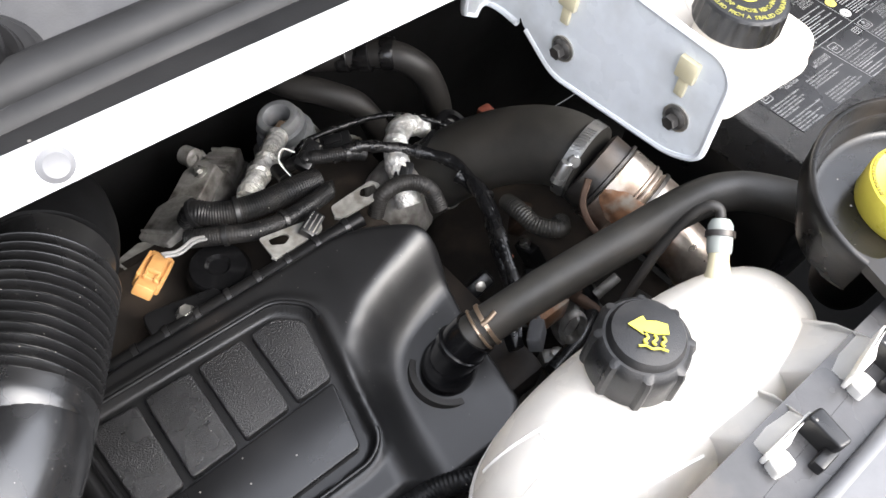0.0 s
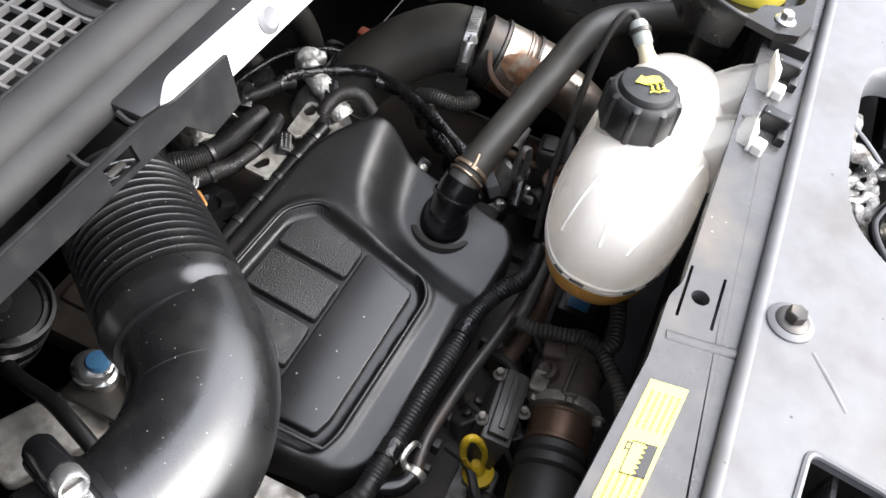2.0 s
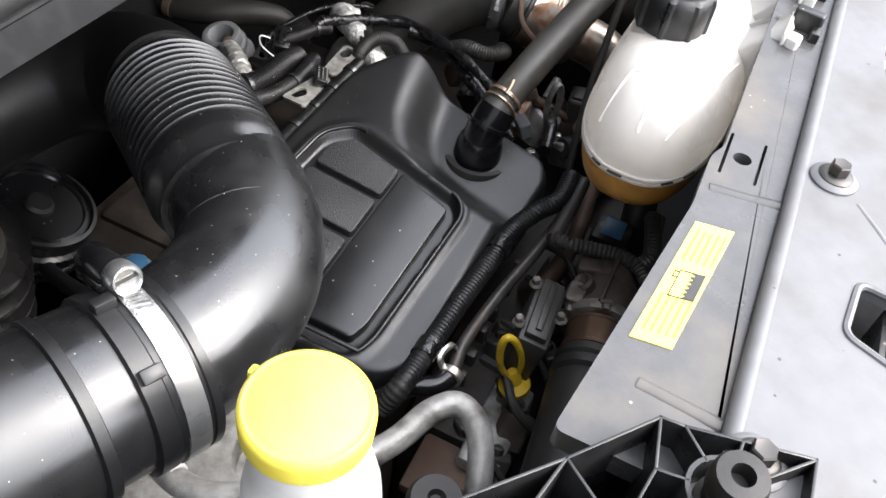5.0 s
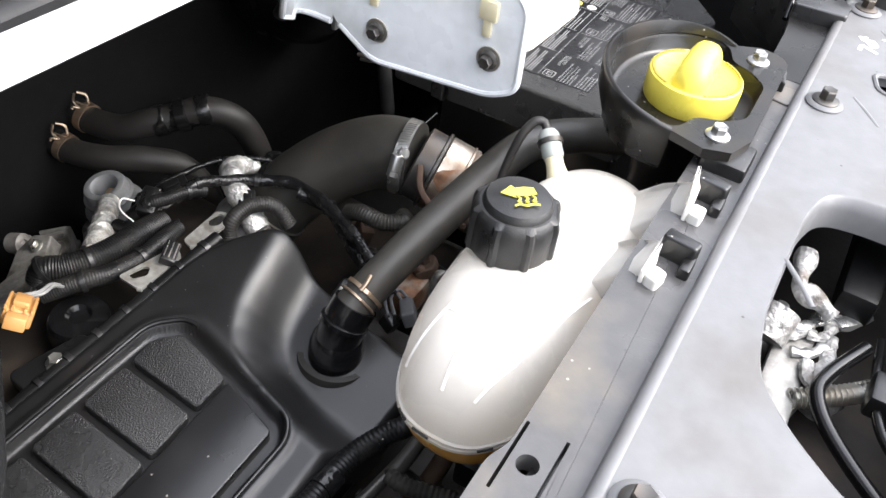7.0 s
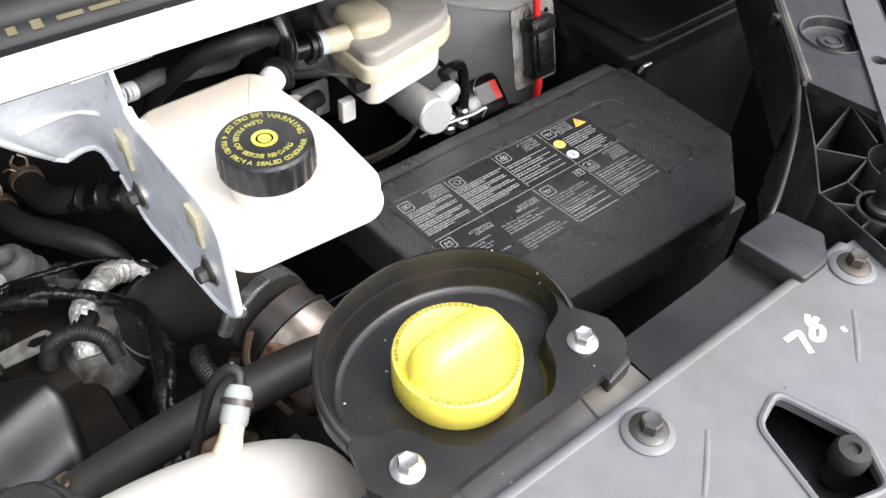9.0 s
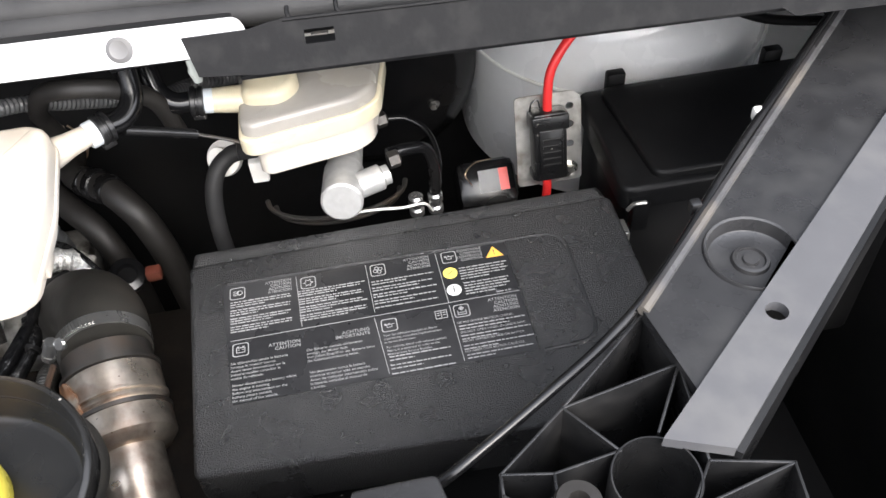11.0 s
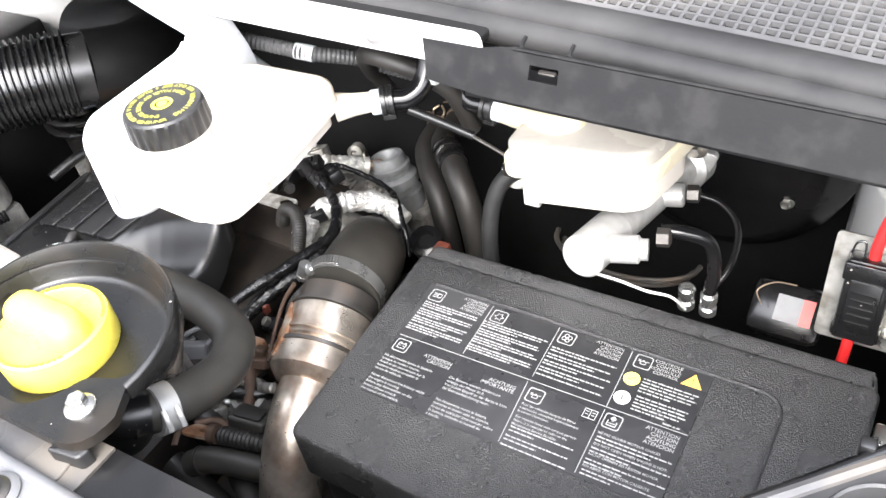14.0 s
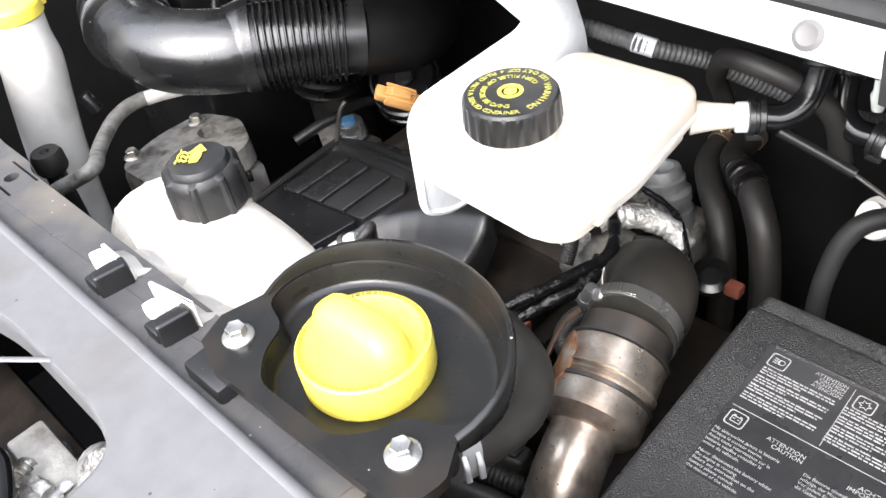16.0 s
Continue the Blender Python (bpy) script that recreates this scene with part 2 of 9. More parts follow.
M_SCUFF = mat("scuffed_black_plastic", (0.010, 0.010, 0.0105), 0.55, bump=0.2, bscale=300, dirt=(0.06, 0.058, 0.055), dirt_amount=0.15, dirt_scale=60, spec=0.12)
M_OCHRE = mat("brown_print", (0.30, 0.24, 0.03), 0.5, bump=0)
M_BEAM = mat("dusty_dark_grey_plastic", (0.022, 0.022, 0.023), 0.30, spec=0.6, bump=0.2, bscale=350, dirt=(0.075, 0.072, 0.068), dirt_amount=0.18, dirt_scale=28)
# dense pale specks paint the sparkle of the grain into the colour
M_LID = mat("coarse_grained_black_plastic", (0.017, 0.017, 0.0175), 0.31, spec=0.75, bump=1.0, bscale=900, bdist=0.0020, dirt=(0.09, 0.085, 0.08), dirt_amount=0.12, dirt_scale=30, vary=0.3, scale=500, specks=0.6, speck_scale=430, speck_color=(0.085, 0.085, 0.087))
M_TERRA = mat("faded_red_plastic", (0.13, 0.035, 0.022), 0.5, bump=0.1, dirt=(0.12, 0.05, 0.03), dirt_amount=0.4, dirt_scale=40)
M_HOSE = mat("dusty_rubber_hose", (0.036, 0.034, 0.030), 0.48, bump=0.25, bscale=400, dirt=(0.085, 0.07, 0.055), dirt_amount=0.35, dirt_scale=14)
M_DIMPRINT = mat("worn_print", (0.085, 0.07, 0.03), 0.5, bump=0)
M_BRONZE = mat("bronzed_spring_steel", (0.50, 0.38, 0.27), 0.38, 0.8, bump=0.2, dirt=(0.25, 0.12, 0.06), dirt_amount=0.5, dirt_scale=60)
M_INK = mat("black_print", (0.03, 0.03, 0.03), 0.5, bump=0)
M_RUSTPATCH = mat("rust_blistered_steel", (0.25, 0.125, 0.065), 0.6, 0.25, scale=90, bump=0.8, bscale=150, vary=0.45, dirt=(0.36, 0.33, 0.28), dirt_amount=0.9, dirt_scale=55)
M_RIB = mat("worn_black_ribbing", (0.012, 0.012, 0.0124), 0.32, spec=0.6, bump=0.2, bscale=500, dirt=(0.05, 0.048, 0.046), dirt_amount=0.3, dirt_scale=40)
M_AMBER = mat("amber_plastic", (0.55, 0.37, 0.02), 0.38, bump=0.08, dirt=(0.20, 0.11, 0.02), dirt_amount=0.5, dirt_scale=60)
M_LINER = mat("bonnet_lining", (0.035, 0.035, 0.035), 0.7, vary=0.08, bump=0.1, dirt=(0.10, 0.10, 0.09), dirt_amount=0.3)
M_CREAMPRINT = mat("cream_print", (0.68, 0.58, 0.13), 0.5, bump=0)
M_GROUND = mat("asphalt", (0.05, 0.05, 0.05), 0.9, bump=0.8, bscale=60, scale=20)
M_REDLABEL = mat("red_label", (0.6, 0.05, 0.04), 0.4, bump=0)


# ---- mesh helpers ----
ORIGIN = {}


def mesh_object(name, bm, material, smooth=True, sharp=40):
    bmesh.ops.recalc_face_normals(bm, faces=bm.faces[:])
    me = bpy.data.meshes.new(name)
    bm.to_mesh(me)
    bm.free()
    me.materials.append(material)
    if smooth:
        me.polygons.foreach_set("use_smooth", [True] * len(me.polygons))
        me.set_sharp_from_angle(angle=radians(sharp))
    return new(name, me)


def thing(name, at, label, category, group="", kind=""):
    e = new(name)
    e.empty_display_size = 0.02
    e.location = at
    ORIGIN[e.name] = Vector(at)
    return tagged(e, label, category, group, kind)


def part(name, bm, material, parent, label="", smooth=True, sharp=40, warp=False):
    o = ORIGIN[parent.name]
    if warp:
        bmesh.ops.transform(bm, matrix=WARP, verts=bm.verts[:])
    bmesh.ops.translate(bm, verts=bm.verts[:], vec=-o)
    ob = mesh_object(name, bm, material, smooth, sharp)
    ob.parent = parent
    ORIGIN[ob.name] = o
    return tagged(ob, label)


def single(name, bm, material, label="", category="", kind="", group="", smooth=True, sharp=40):
    ob = mesh_object(name, bm, material, smooth, sharp)
    ORIGIN[ob.name] = Vector((0, 0, 0))
    return tagged(ob, label, category, group, kind)


def axis_matrix(at, direction):
    return Matrix.Translation(at) @ Vector(direction).to_track_quat("Z", "Y").to_matrix().to_4x4()


def box(bm, x0, x1, y0, y1, z0, z1, bevel=0.0, m=None, segs=2):
    r = bmesh.ops.create_cube(bm, size=1)
    vs = r["verts"]
    for v in vs:
        v.co = Vector(((x0 + x1) / 2 + v.co.x * (x1 - x0), (y0 + y1) / 2 + v.co.y * (y1 - y0), (z0 + z1) / 2 + v.co.z * (z1 - z0)))
    if bevel:
        es = list({e for v in vs for e in v.link_edges})
        g = bmesh.ops.bevel(bm, geom=es, offset=bevel, segments=segs, profile=0.5, affect="EDGES")
        vs = list({v for f in g["faces"] for v in f.verts} | {v for v in vs if v.is_valid})
    if m is not None:
        bmesh.ops.transform(bm, matrix=m, verts=vs)
    return bm


def B(*a, **k):
    return box(bmesh.new(), *a, **k)


def rounded(points, radius, steps=5):
    """A closed outline with its corners rounded."""
    out, n = [], len(points)
    for i in range(n):
        a, b, c = (Vector(points[(i + k) % n][:2]) for k in (-1, 0, 1))
        r = radius[i] if isinstance(radius, (list, tuple)) else radius
        u, w = (a - b), (c - b)
        d = min(r, u.length * 0.48, w.length * 0.48)
        p, q = b + u.normalized() * d, b + w.normalized() * d
        for k in range(steps + 1):
            s = k / steps
            out.append((1 - s) ** 2 * p + 2 * s * (1 - s) * b + s * s * q)
    return out


def rings(bm, loops, closed=True, cap0=True, cap1=True):
    """Skin a list of vertex loops of equal length."""
    vl = [[bm.verts.new(p) for p in loop] for loop in loops]
    n = len(vl[0])
    for a, b in zip(vl, vl[1:]):
        for i in range(n if closed else n - 1):
            j = (i + 1) % n
            bm.faces.new((a[i], a[j], b[j], b[i]))
    if cap0:
        bm.faces.new(list(reversed(vl[0])))
    if cap1:
        bm.faces.new(vl[-1])
    return bm


def prism(outline, z0, z1, bevel=0.0, m=None, bm=None, zfun=None):
    """An upright plate on an outline, its upper edge rounded over."""
    bm = bm or bmesh.new()
    o = [Vector(p[:2]) for p in outline]
    c = sum(o, Vector((0, 0))) / len(o)

    def inset(d):
        res, n = [], len(o)
        for i in range(n):
            t = (o[(i + 1) % n] - o[i - 1])
            nrm = Vector((-t.y, t.x)).normalized()
            if nrm.dot(c - o[i]) < 0 and len(o) < 9:
                nrm = -nrm
            res.append(o[i] + nrm * d)
        return res
    area = sum(o[i - 1].x * o[i].y - o[i].x * o[i - 1].y for i in range(len(o)))
    sgn = 1 if area > 0 else -1
    loops = [[(p.x, p.y, z0) for p in o]]
    if bevel:
        for k in range(4):
            a = k / 3 * math.pi / 2
            loops.append([(p.x, p.y, z1 - bevel + bevel * math.sin(a)) for p in inset(sgn * bevel * (1 - math.cos(a)))])
    else:
        loops.append([(p.x, p.y, z1) for p in o])
    if zfun:
        loops = [[(x, y, z + zfun(x, y)) for x, y, z in lp] for lp in loops]
    before = len(bm.verts)
    rings(bm, loops)
    if m is not None:
        bm.verts.ensure_lookup_table()
        bmesh.ops.transform(bm, matrix=m, verts=bm.verts[before:])
    return bm


def spline(points, steps=8):
    """A smooth line through points."""
    P = [Vector(p) for p in points]
    P = [2 * P[0] - P[1]] + P + [2 * P[-1] - P[-2]]
    out = []
    for i in range(1, len(P) - 2):
        for k in range(steps):
            s = k / steps
            a, b, c, d = P[i - 1:i + 3]
            out.append(0.5 * (2 * b + (c - a) * s + (2 * a - 5 * b + 4 * c - d) * s * s + (3 * b - a - 3 * c + d) * s ** 3))
    return out + [P[-2]]


def tube(points, radius, sides=14, steps=8, rfun=None, bm=None, raw=False, flat=1.0, cap=True):
    """A tube along a smooth line; rfun(s, length) scales its radius at s metres."""
    bm = bm or bmesh.new()
    line = [Vector(p) for p in points] if raw else spline(points, steps)
    n = len(line)
    tang = [(line[min(i + 1, n - 1)] - line[max(i - 1, 0)]).normalized() for i in range(n)]
    up = Vector((0, 0, 1)) if abs(tang[0].z) < 0.9 else Vector((1, 0, 0))
    x = tang[0].cross(up).normalized()
    total = sum((line[i + 1] - line[i]).length for i in range(n - 1))
    loops, s = [], 0.0
    for i in range(n):
        if i:
            s += (line[i] - line[i - 1]).length
        x = (x - tang[i] * x.dot(tang[i])).normalized()
        y = tang[i].cross(x)
        r = radius * (rfun(s, total) if rfun else 1.0)
        loops.append([line[i] + (x * math.cos(a) + y * math.sin(a) * flat) * r for a in (2 * math.pi * k / sides for k in range(sides))])
    return rings(bm, loops, cap0=cap, cap1=cap)


def resample(points, step, steps=10):
    """Points at even steps along a smooth line."""
    line, out, left = spline(points, steps), [], 0.0
    out.append(line[0])
    for a, b in zip(line, line[1:]):
        d = (b - a).length
        while left + d >= step:
            k = (step - left) / d
            a = a + (b - a) * k
            out.append(a)
            d = (b - a).length
            left = 0.0
        left += d
    return out


def ribbed(points, radius, pitch=0.005, depth=0.12, sides=14, bm=None):
    """Corrugated tubing."""
    line = resample(points, pitch / 4)
    return tube(line, radius, sides, raw=True, rfun=lambda s, t: 1 - depth * (0.5 + 0.5 * math.cos(2 * math.pi * s / pitch)), bm=bm)


def lathe(profile, at, direction=(0, 0, 1), sides=32, bm=None, rmod=None):
    """A turned shape from (radius, height) pairs; rmod(angle, radius, height) shapes the rim."""
    bm = bm or bmesh.new()
    m = axis_matrix(at, direction)
    loops = []
    for r, h in profile:
        loops.append([m @ Vector(((rmod(a, r, h) if rmod else r) * math.cos(a), (rmod(a, r, h) if rmod else r) * math.sin(a), h))
                      for a in (2 * math.pi * k / sides for k in range(sides))])
    return rings(bm, loops, cap0=profile[0][0] > 0, cap1=profile[-1][0] > 0)


def hexbolt(parent, at, direction=(0, 0, 1), r=0.0065, h=0.006, flange=0.011, material=None, name="bolt", label=""):
    """A flange bolt: washer disc, hexagon head with a dished top."""
    bm = bmesh.new()
    lathe([(flange, 0), (flange, 0.0012), (flange * 0.9, 0.002), (r * 1.05, 0.003)], at, direction, 24, bm)
    lathe([(r, 0.0025), (r, h + 0.002), (r * 0.86, h + 0.003), (r * 0.5, h + 0.0025)], at, direction, 6, bm)
    return part(name, bm, material or M_ZINC, parent, label, sharp=25)


def sheet(outline, holes, z0, z1, bm=None, m=None):
    """A plate with holes through it."""
    bm = bm or bmesh.new()
    before = len(bm.verts)
    es = []
    for loop in (outline, *holes):
        vs = [bm.verts.new((p[0], p[1], z1)) for p in loop]
        es += [bm.edges.new((vs[i - 1], vs[i])) for i in range(len(vs))]
    r = bmesh.ops.triangle_fill(bm, edges=es, use_beauty=True)
    fs = [g for g in r["geom"] if isinstance(g, bmesh.types.BMFace)]
    e = bmesh.ops.extrude_face_region(bm, geom=fs)
    bmesh.ops.translate(bm, verts=[v for v in e["geom"] if isinstance(v, bmesh.types.BMVert)], vec=(0, 0, z0 - z1))
    if m is not None:
        bm.verts.ensure_lookup_table()
        bmesh.ops.transform(bm, matrix=m, verts=bm.verts[before:])
    return bm


def smooth(a, b, x):
    t = min(max((x - a) / (b - a), 0), 1)
    return t * t * (3 - 2 * t)


def inside(poly, x, y):
    """Signed distance to an outline, positive inside."""
    best, hit, n = 1e9, False, len(poly)
    for i in range(n):
        ax, ay = poly[i - 1][0], poly[i - 1][1]
        bx, by = poly[i][0], poly[i][1]
        dx, dy = bx - ax, by - ay
        t = max(0, min(1, ((x - ax) * dx + (y - ay) * dy) / (dx * dx + dy * dy + 1e-12)))
        best = min(best, math.hypot(x - ax - t * dx, y - ay - t * dy))
        if (ay > y) != (by > y) and x < ax + (y - ay) / (by - ay) * dx:
            hit = not hit
    return best if hit else -best


def text_bm(body, size, m, bm=None, depth=0.0002, align="CENTER"):
    """Lettering in the built-in font as a mesh."""
    cu = bpy.data.curves.new("lettering", "FONT")
    cu.body, cu.size, cu.extrude, cu.align_x, cu.align_y, cu.resolution_u, cu.offset = body, size, depth, align, "CENTER", 2, size * 0.004
    ob = bpy.data.objects.new("lettering", cu)
    me = bpy.data.meshes.new_from_object(ob)
    bpy.data.objects.remove(ob)
    bm = bm or bmesh.new()
    before = len(bm.verts)
    bm.from_mesh(me)
    bpy.data.meshes.remove(me)
    bm.verts.ensure_lookup_table()
    bmesh.ops.transform(bm, matrix=m, verts=bm.verts[before:])
    return bm


# ---- the setting: van front, bay walls, cowl ----
single("ground", B(-60, 60, -60, 60, -0.2, 0.0), M_GROUND, "grey asphalt under the van", "ground", "structure")

RIDGE_Y = -0.314          # the step along the front panel


def front_panel():
    p = thing("front_panel", (-0.33, -0.33, 1.0), "grey moulded plastic front panel with dusty inner shelf", "panel", kind="structure")
    big = rounded([(-0.475, -0.43), (-0.44, -0.385), (-0.412, -0.362), (-0.36, -0.3525), (-0.240, -0.3525), (-0.203, -0.362), (-0.195, -0.395), (-0.195, -0.49), (-0.475, -0.49)], 0.02)
    slot_b = rounded([(0.004, -0.360), (-0.024, -0.368), (-0.040, -0.425), (0.002, -0.438), (0.02, -0.41)], 0.008)
    slot_c = rounded([(-0.622, -0.360), (-0.668, -0.356), (-0.685, -0.40), (-0.66, -0.43), (-0.628, -0.41)], 0.008)
    outer = rounded([(-0.80, RIDGE_Y), (-0.80, -0.56), (0.165, -0.56), (0.165, RIDGE_Y)], [0.001, 0.012, 0.012, 0.012])
    top = sheet(outer, [big, slot_b, slot_c], 1.108, 1.118)
    part("outer_panel", top, M_GREY, p, "pale grey plastic with slots", sharp=30)
    c = sum(big, Vector((0, 0))) / len(big)
    part("opening_wall", rings(bmesh.new(), [[(*(c + (q - c) * k), z) for q in big] for k, z in ((1.0, 1.1180), (0.985, 1.1172), (0.955, 1.108), (0.945, 1.092), (0.955, 1.092), (0.97, 1.107))], cap0=False, cap1=False), M_GREY, p, "sloping wall of the opening", sharp=50)
    for o in (slot_b, slot_c):
        pts = [(q[0], q[1], 1.1175) for q in o]
        part("slot_rim", tube(pts + pts[:1], 0.0026, 8, raw=True), M_GREY, p)
    # rounded lip along the step
    part("ridge", tube([(-0.80, RIDGE_Y, 1.1128), (-0.5, RIDGE_Y, 1.1128), (-0.2, RIDGE_Y + 0.001, 1.1128), (0.15, RIDGE_Y, 1.1128)], 0.0062, 14, flat=0.95), M_GREY, p)
    inner = rounded([(-0.80, -0.232), (-0.60, -0.256), (-0.545, -0.256), (-0.53, -0.262), (-0.23, -0.262), (-0.105, -0.262), (-0.066, -0.274), (0.045, -0.2715), (0.125, -0.264), (0.135, -0.30), (0.135, RIDGE_Y), (-0.80, RIDGE_Y)], 0.006)
    west = [q for q in inner if q.x < -0.045]
    east = [q for q in inner if q.x >= -0.045]
    cut = lambda q: (q.x, q.y)
    hole = [(-0.537 + 0.0065 * math.cos(a), -0.276 + 0.0065 * math.sin(a)) for a in (k * math.pi / 8 for k in range(16))]
    slits = [rounded([(-0.560, y - 0.0011), (-0.560, y + 0.0011), (-0.512, y + 0.0011), (-0.512, y - 0.0011)], 0.0008, 2) for y in (-0.2885, -0.2645)]
    part("inner_shelf", sheet([cut(q) for q in west if q.y > -0.31] + [(-0.045, -0.2735), (-0.045, RIDGE_Y)] + [cut(q) for q in west if q.y <= -0.31], [hole] + slits, 1.095, 1.1095), M_GREYDIRT, p, "dusty darker inner shelf", sharp=30)
    part("inner_shelf", sheet([(-0.043, RIDGE_Y), (-0.043, -0.2735)] + [cut(q) for q in east], [], 1.095, 1.1092), M_GLOSSBLACK, p, "glossy black end of the shelf", sharp=30)
    part("inner_face", B(-0.80, 0.13, -0.290, -0.277, 0.90, 1.1), M_BLACK, p)
    part("front_face", B(-0.80, 0.165, -0.575, -0.56, 0.45, 1.11, 0.004), M_GREY, p)
    # crease where the shelf steps down towards the sticker, and its far end
    for x, lean in ((-0.578, 0.008), (-0.752, -0.004)):
        part("crease", tube([(x, -0.262, 1.1078), (x + lean * 0.5, -0.288, 1.1078), (x + lean, RIDGE_Y + 0.006, 1.1082)], 0.0052, 12, flat=0.55), M_GREYDIRT, p)
    part("stiffener", prism(rounded([(-0.087, -0.276), (-0.063, -0.276), (-0.059, RIDGE_Y + 0.006), (-0.091, RIDGE_Y + 0.006)], 0.005), 1.108, 1.1112, 0.0015), M_GREYDIRT, p)
    part("end_bracket", prism(rounded([(0.086, -0.266), (0.134, -0.265), (0.142, -0.300), (0.120, RIDGE_Y - 0.004), (0.092, RIDGE_Y - 0.004)], 0.004), 1.106, 1.1235, 0.002), M_BEAM, p, "dark raised bracket at the shelf's end")
    for x, y, z in ((-0.534, -0.334, 1.118), (-0.079, -0.332, 1.118), (0.133, -0.330, 1.118), (-0.775, -0.325, 1.118)):
        bm = lathe([(0.016, 0), (0.016, 0.0015), (0.013, 0.0035), (0.008, 0.0035)], (x, y, z), sides=28)
        w = part("bolt_boss", bm, M_GREY, p)
        hexbolt(w, (x, y, z + 0.003), r=0.0068, h=0.008, flange=0.0115, material=M_DARKSTEEL)
    for x in (-0.55, -0.30, -0.05, 0.10):
        part("rib", tube([(x, -0.352, 1.1172), (x - 0.018, -0.366, 1.1176), (x - 0.035, -0.378, 1.1172)], 0.0022, 8, flat=0.5), M_GREY, p)
    return p


front_panel()

# the raised bonnet stands over the cowl, behind the view
single("bonnet", B(-1.15, 0.65, -0.02, 0.02, 0.0, 0.88, 0.012, pose(0, 0.36, 1.34, -14, 0, 0)), M_LINER, "raised bonnet with dark lined underside", "bonnet", "structure")
single("windscreen_base", B(-1.25, 0.75, 0.42, 0.44, 1.16, 1.36, 0.004), M_GLOSSBLACK, "dark lower edge of the windscreen", "windscreen", "structure")
# inner walls of the bay, their deep shade put into a near-black colour
single("wall_bulkhead", B(-1.25, 0.75, 0.43, 0.60, 0.35, 1.21, 0.004), M_BAYSHADE, "bulkhead behind the engine, near-black with bay shade", "wall", "structure")
single("wall_wing_near", B(-1.27, -1.25, -0.56, 0.46, 0.35, 1.15), M_BAYSHADE, "inner wing wall, near-black with bay shade", "wall", "structure")
single("wall_wing_far", B(0.72, 0.75, -0.56, 0.46, 0.35, 1.10), M_BAYSHADE, "inner wing wall, near-black with bay shade", "wall", "structure")
single("wall_grille", B(-1.25, 0.75, -0.60, -0.58, 0.2, 1.05), M_BAYSHADE, "wall behind the grille, near-black with bay shade", "wall", "structure")
single("undertray", B(-1.25, 0.75, -0.58, 0.43, 0.33, 0.35), M_BAYSHADE, "dirty undertray, near-black with bay shade", "tray", "structure")


WARP = Matrix(((1, 0, 0, 0), (0, 1, 0, 0), (-0.0243, 0, 1, -0.00056), (0, 0, 0, 1)))    # the cowl falls a little along the van's width


def crown(x):
    """How far the cowl bows towards the bulkhead at x."""
    x = min(max(x, -1.0), 0.5) + 0.2
    return 0.068 - (0.10 if x > 0 else 0.045) * x * x


def along(dy, z, x0=-1.25, x1=0.75, n=16):
    return [(x0 + (x1 - x0) * k / n, crown(x0 + (x1 - x0) * k / n) + dy, z) for k in range(n + 1)]


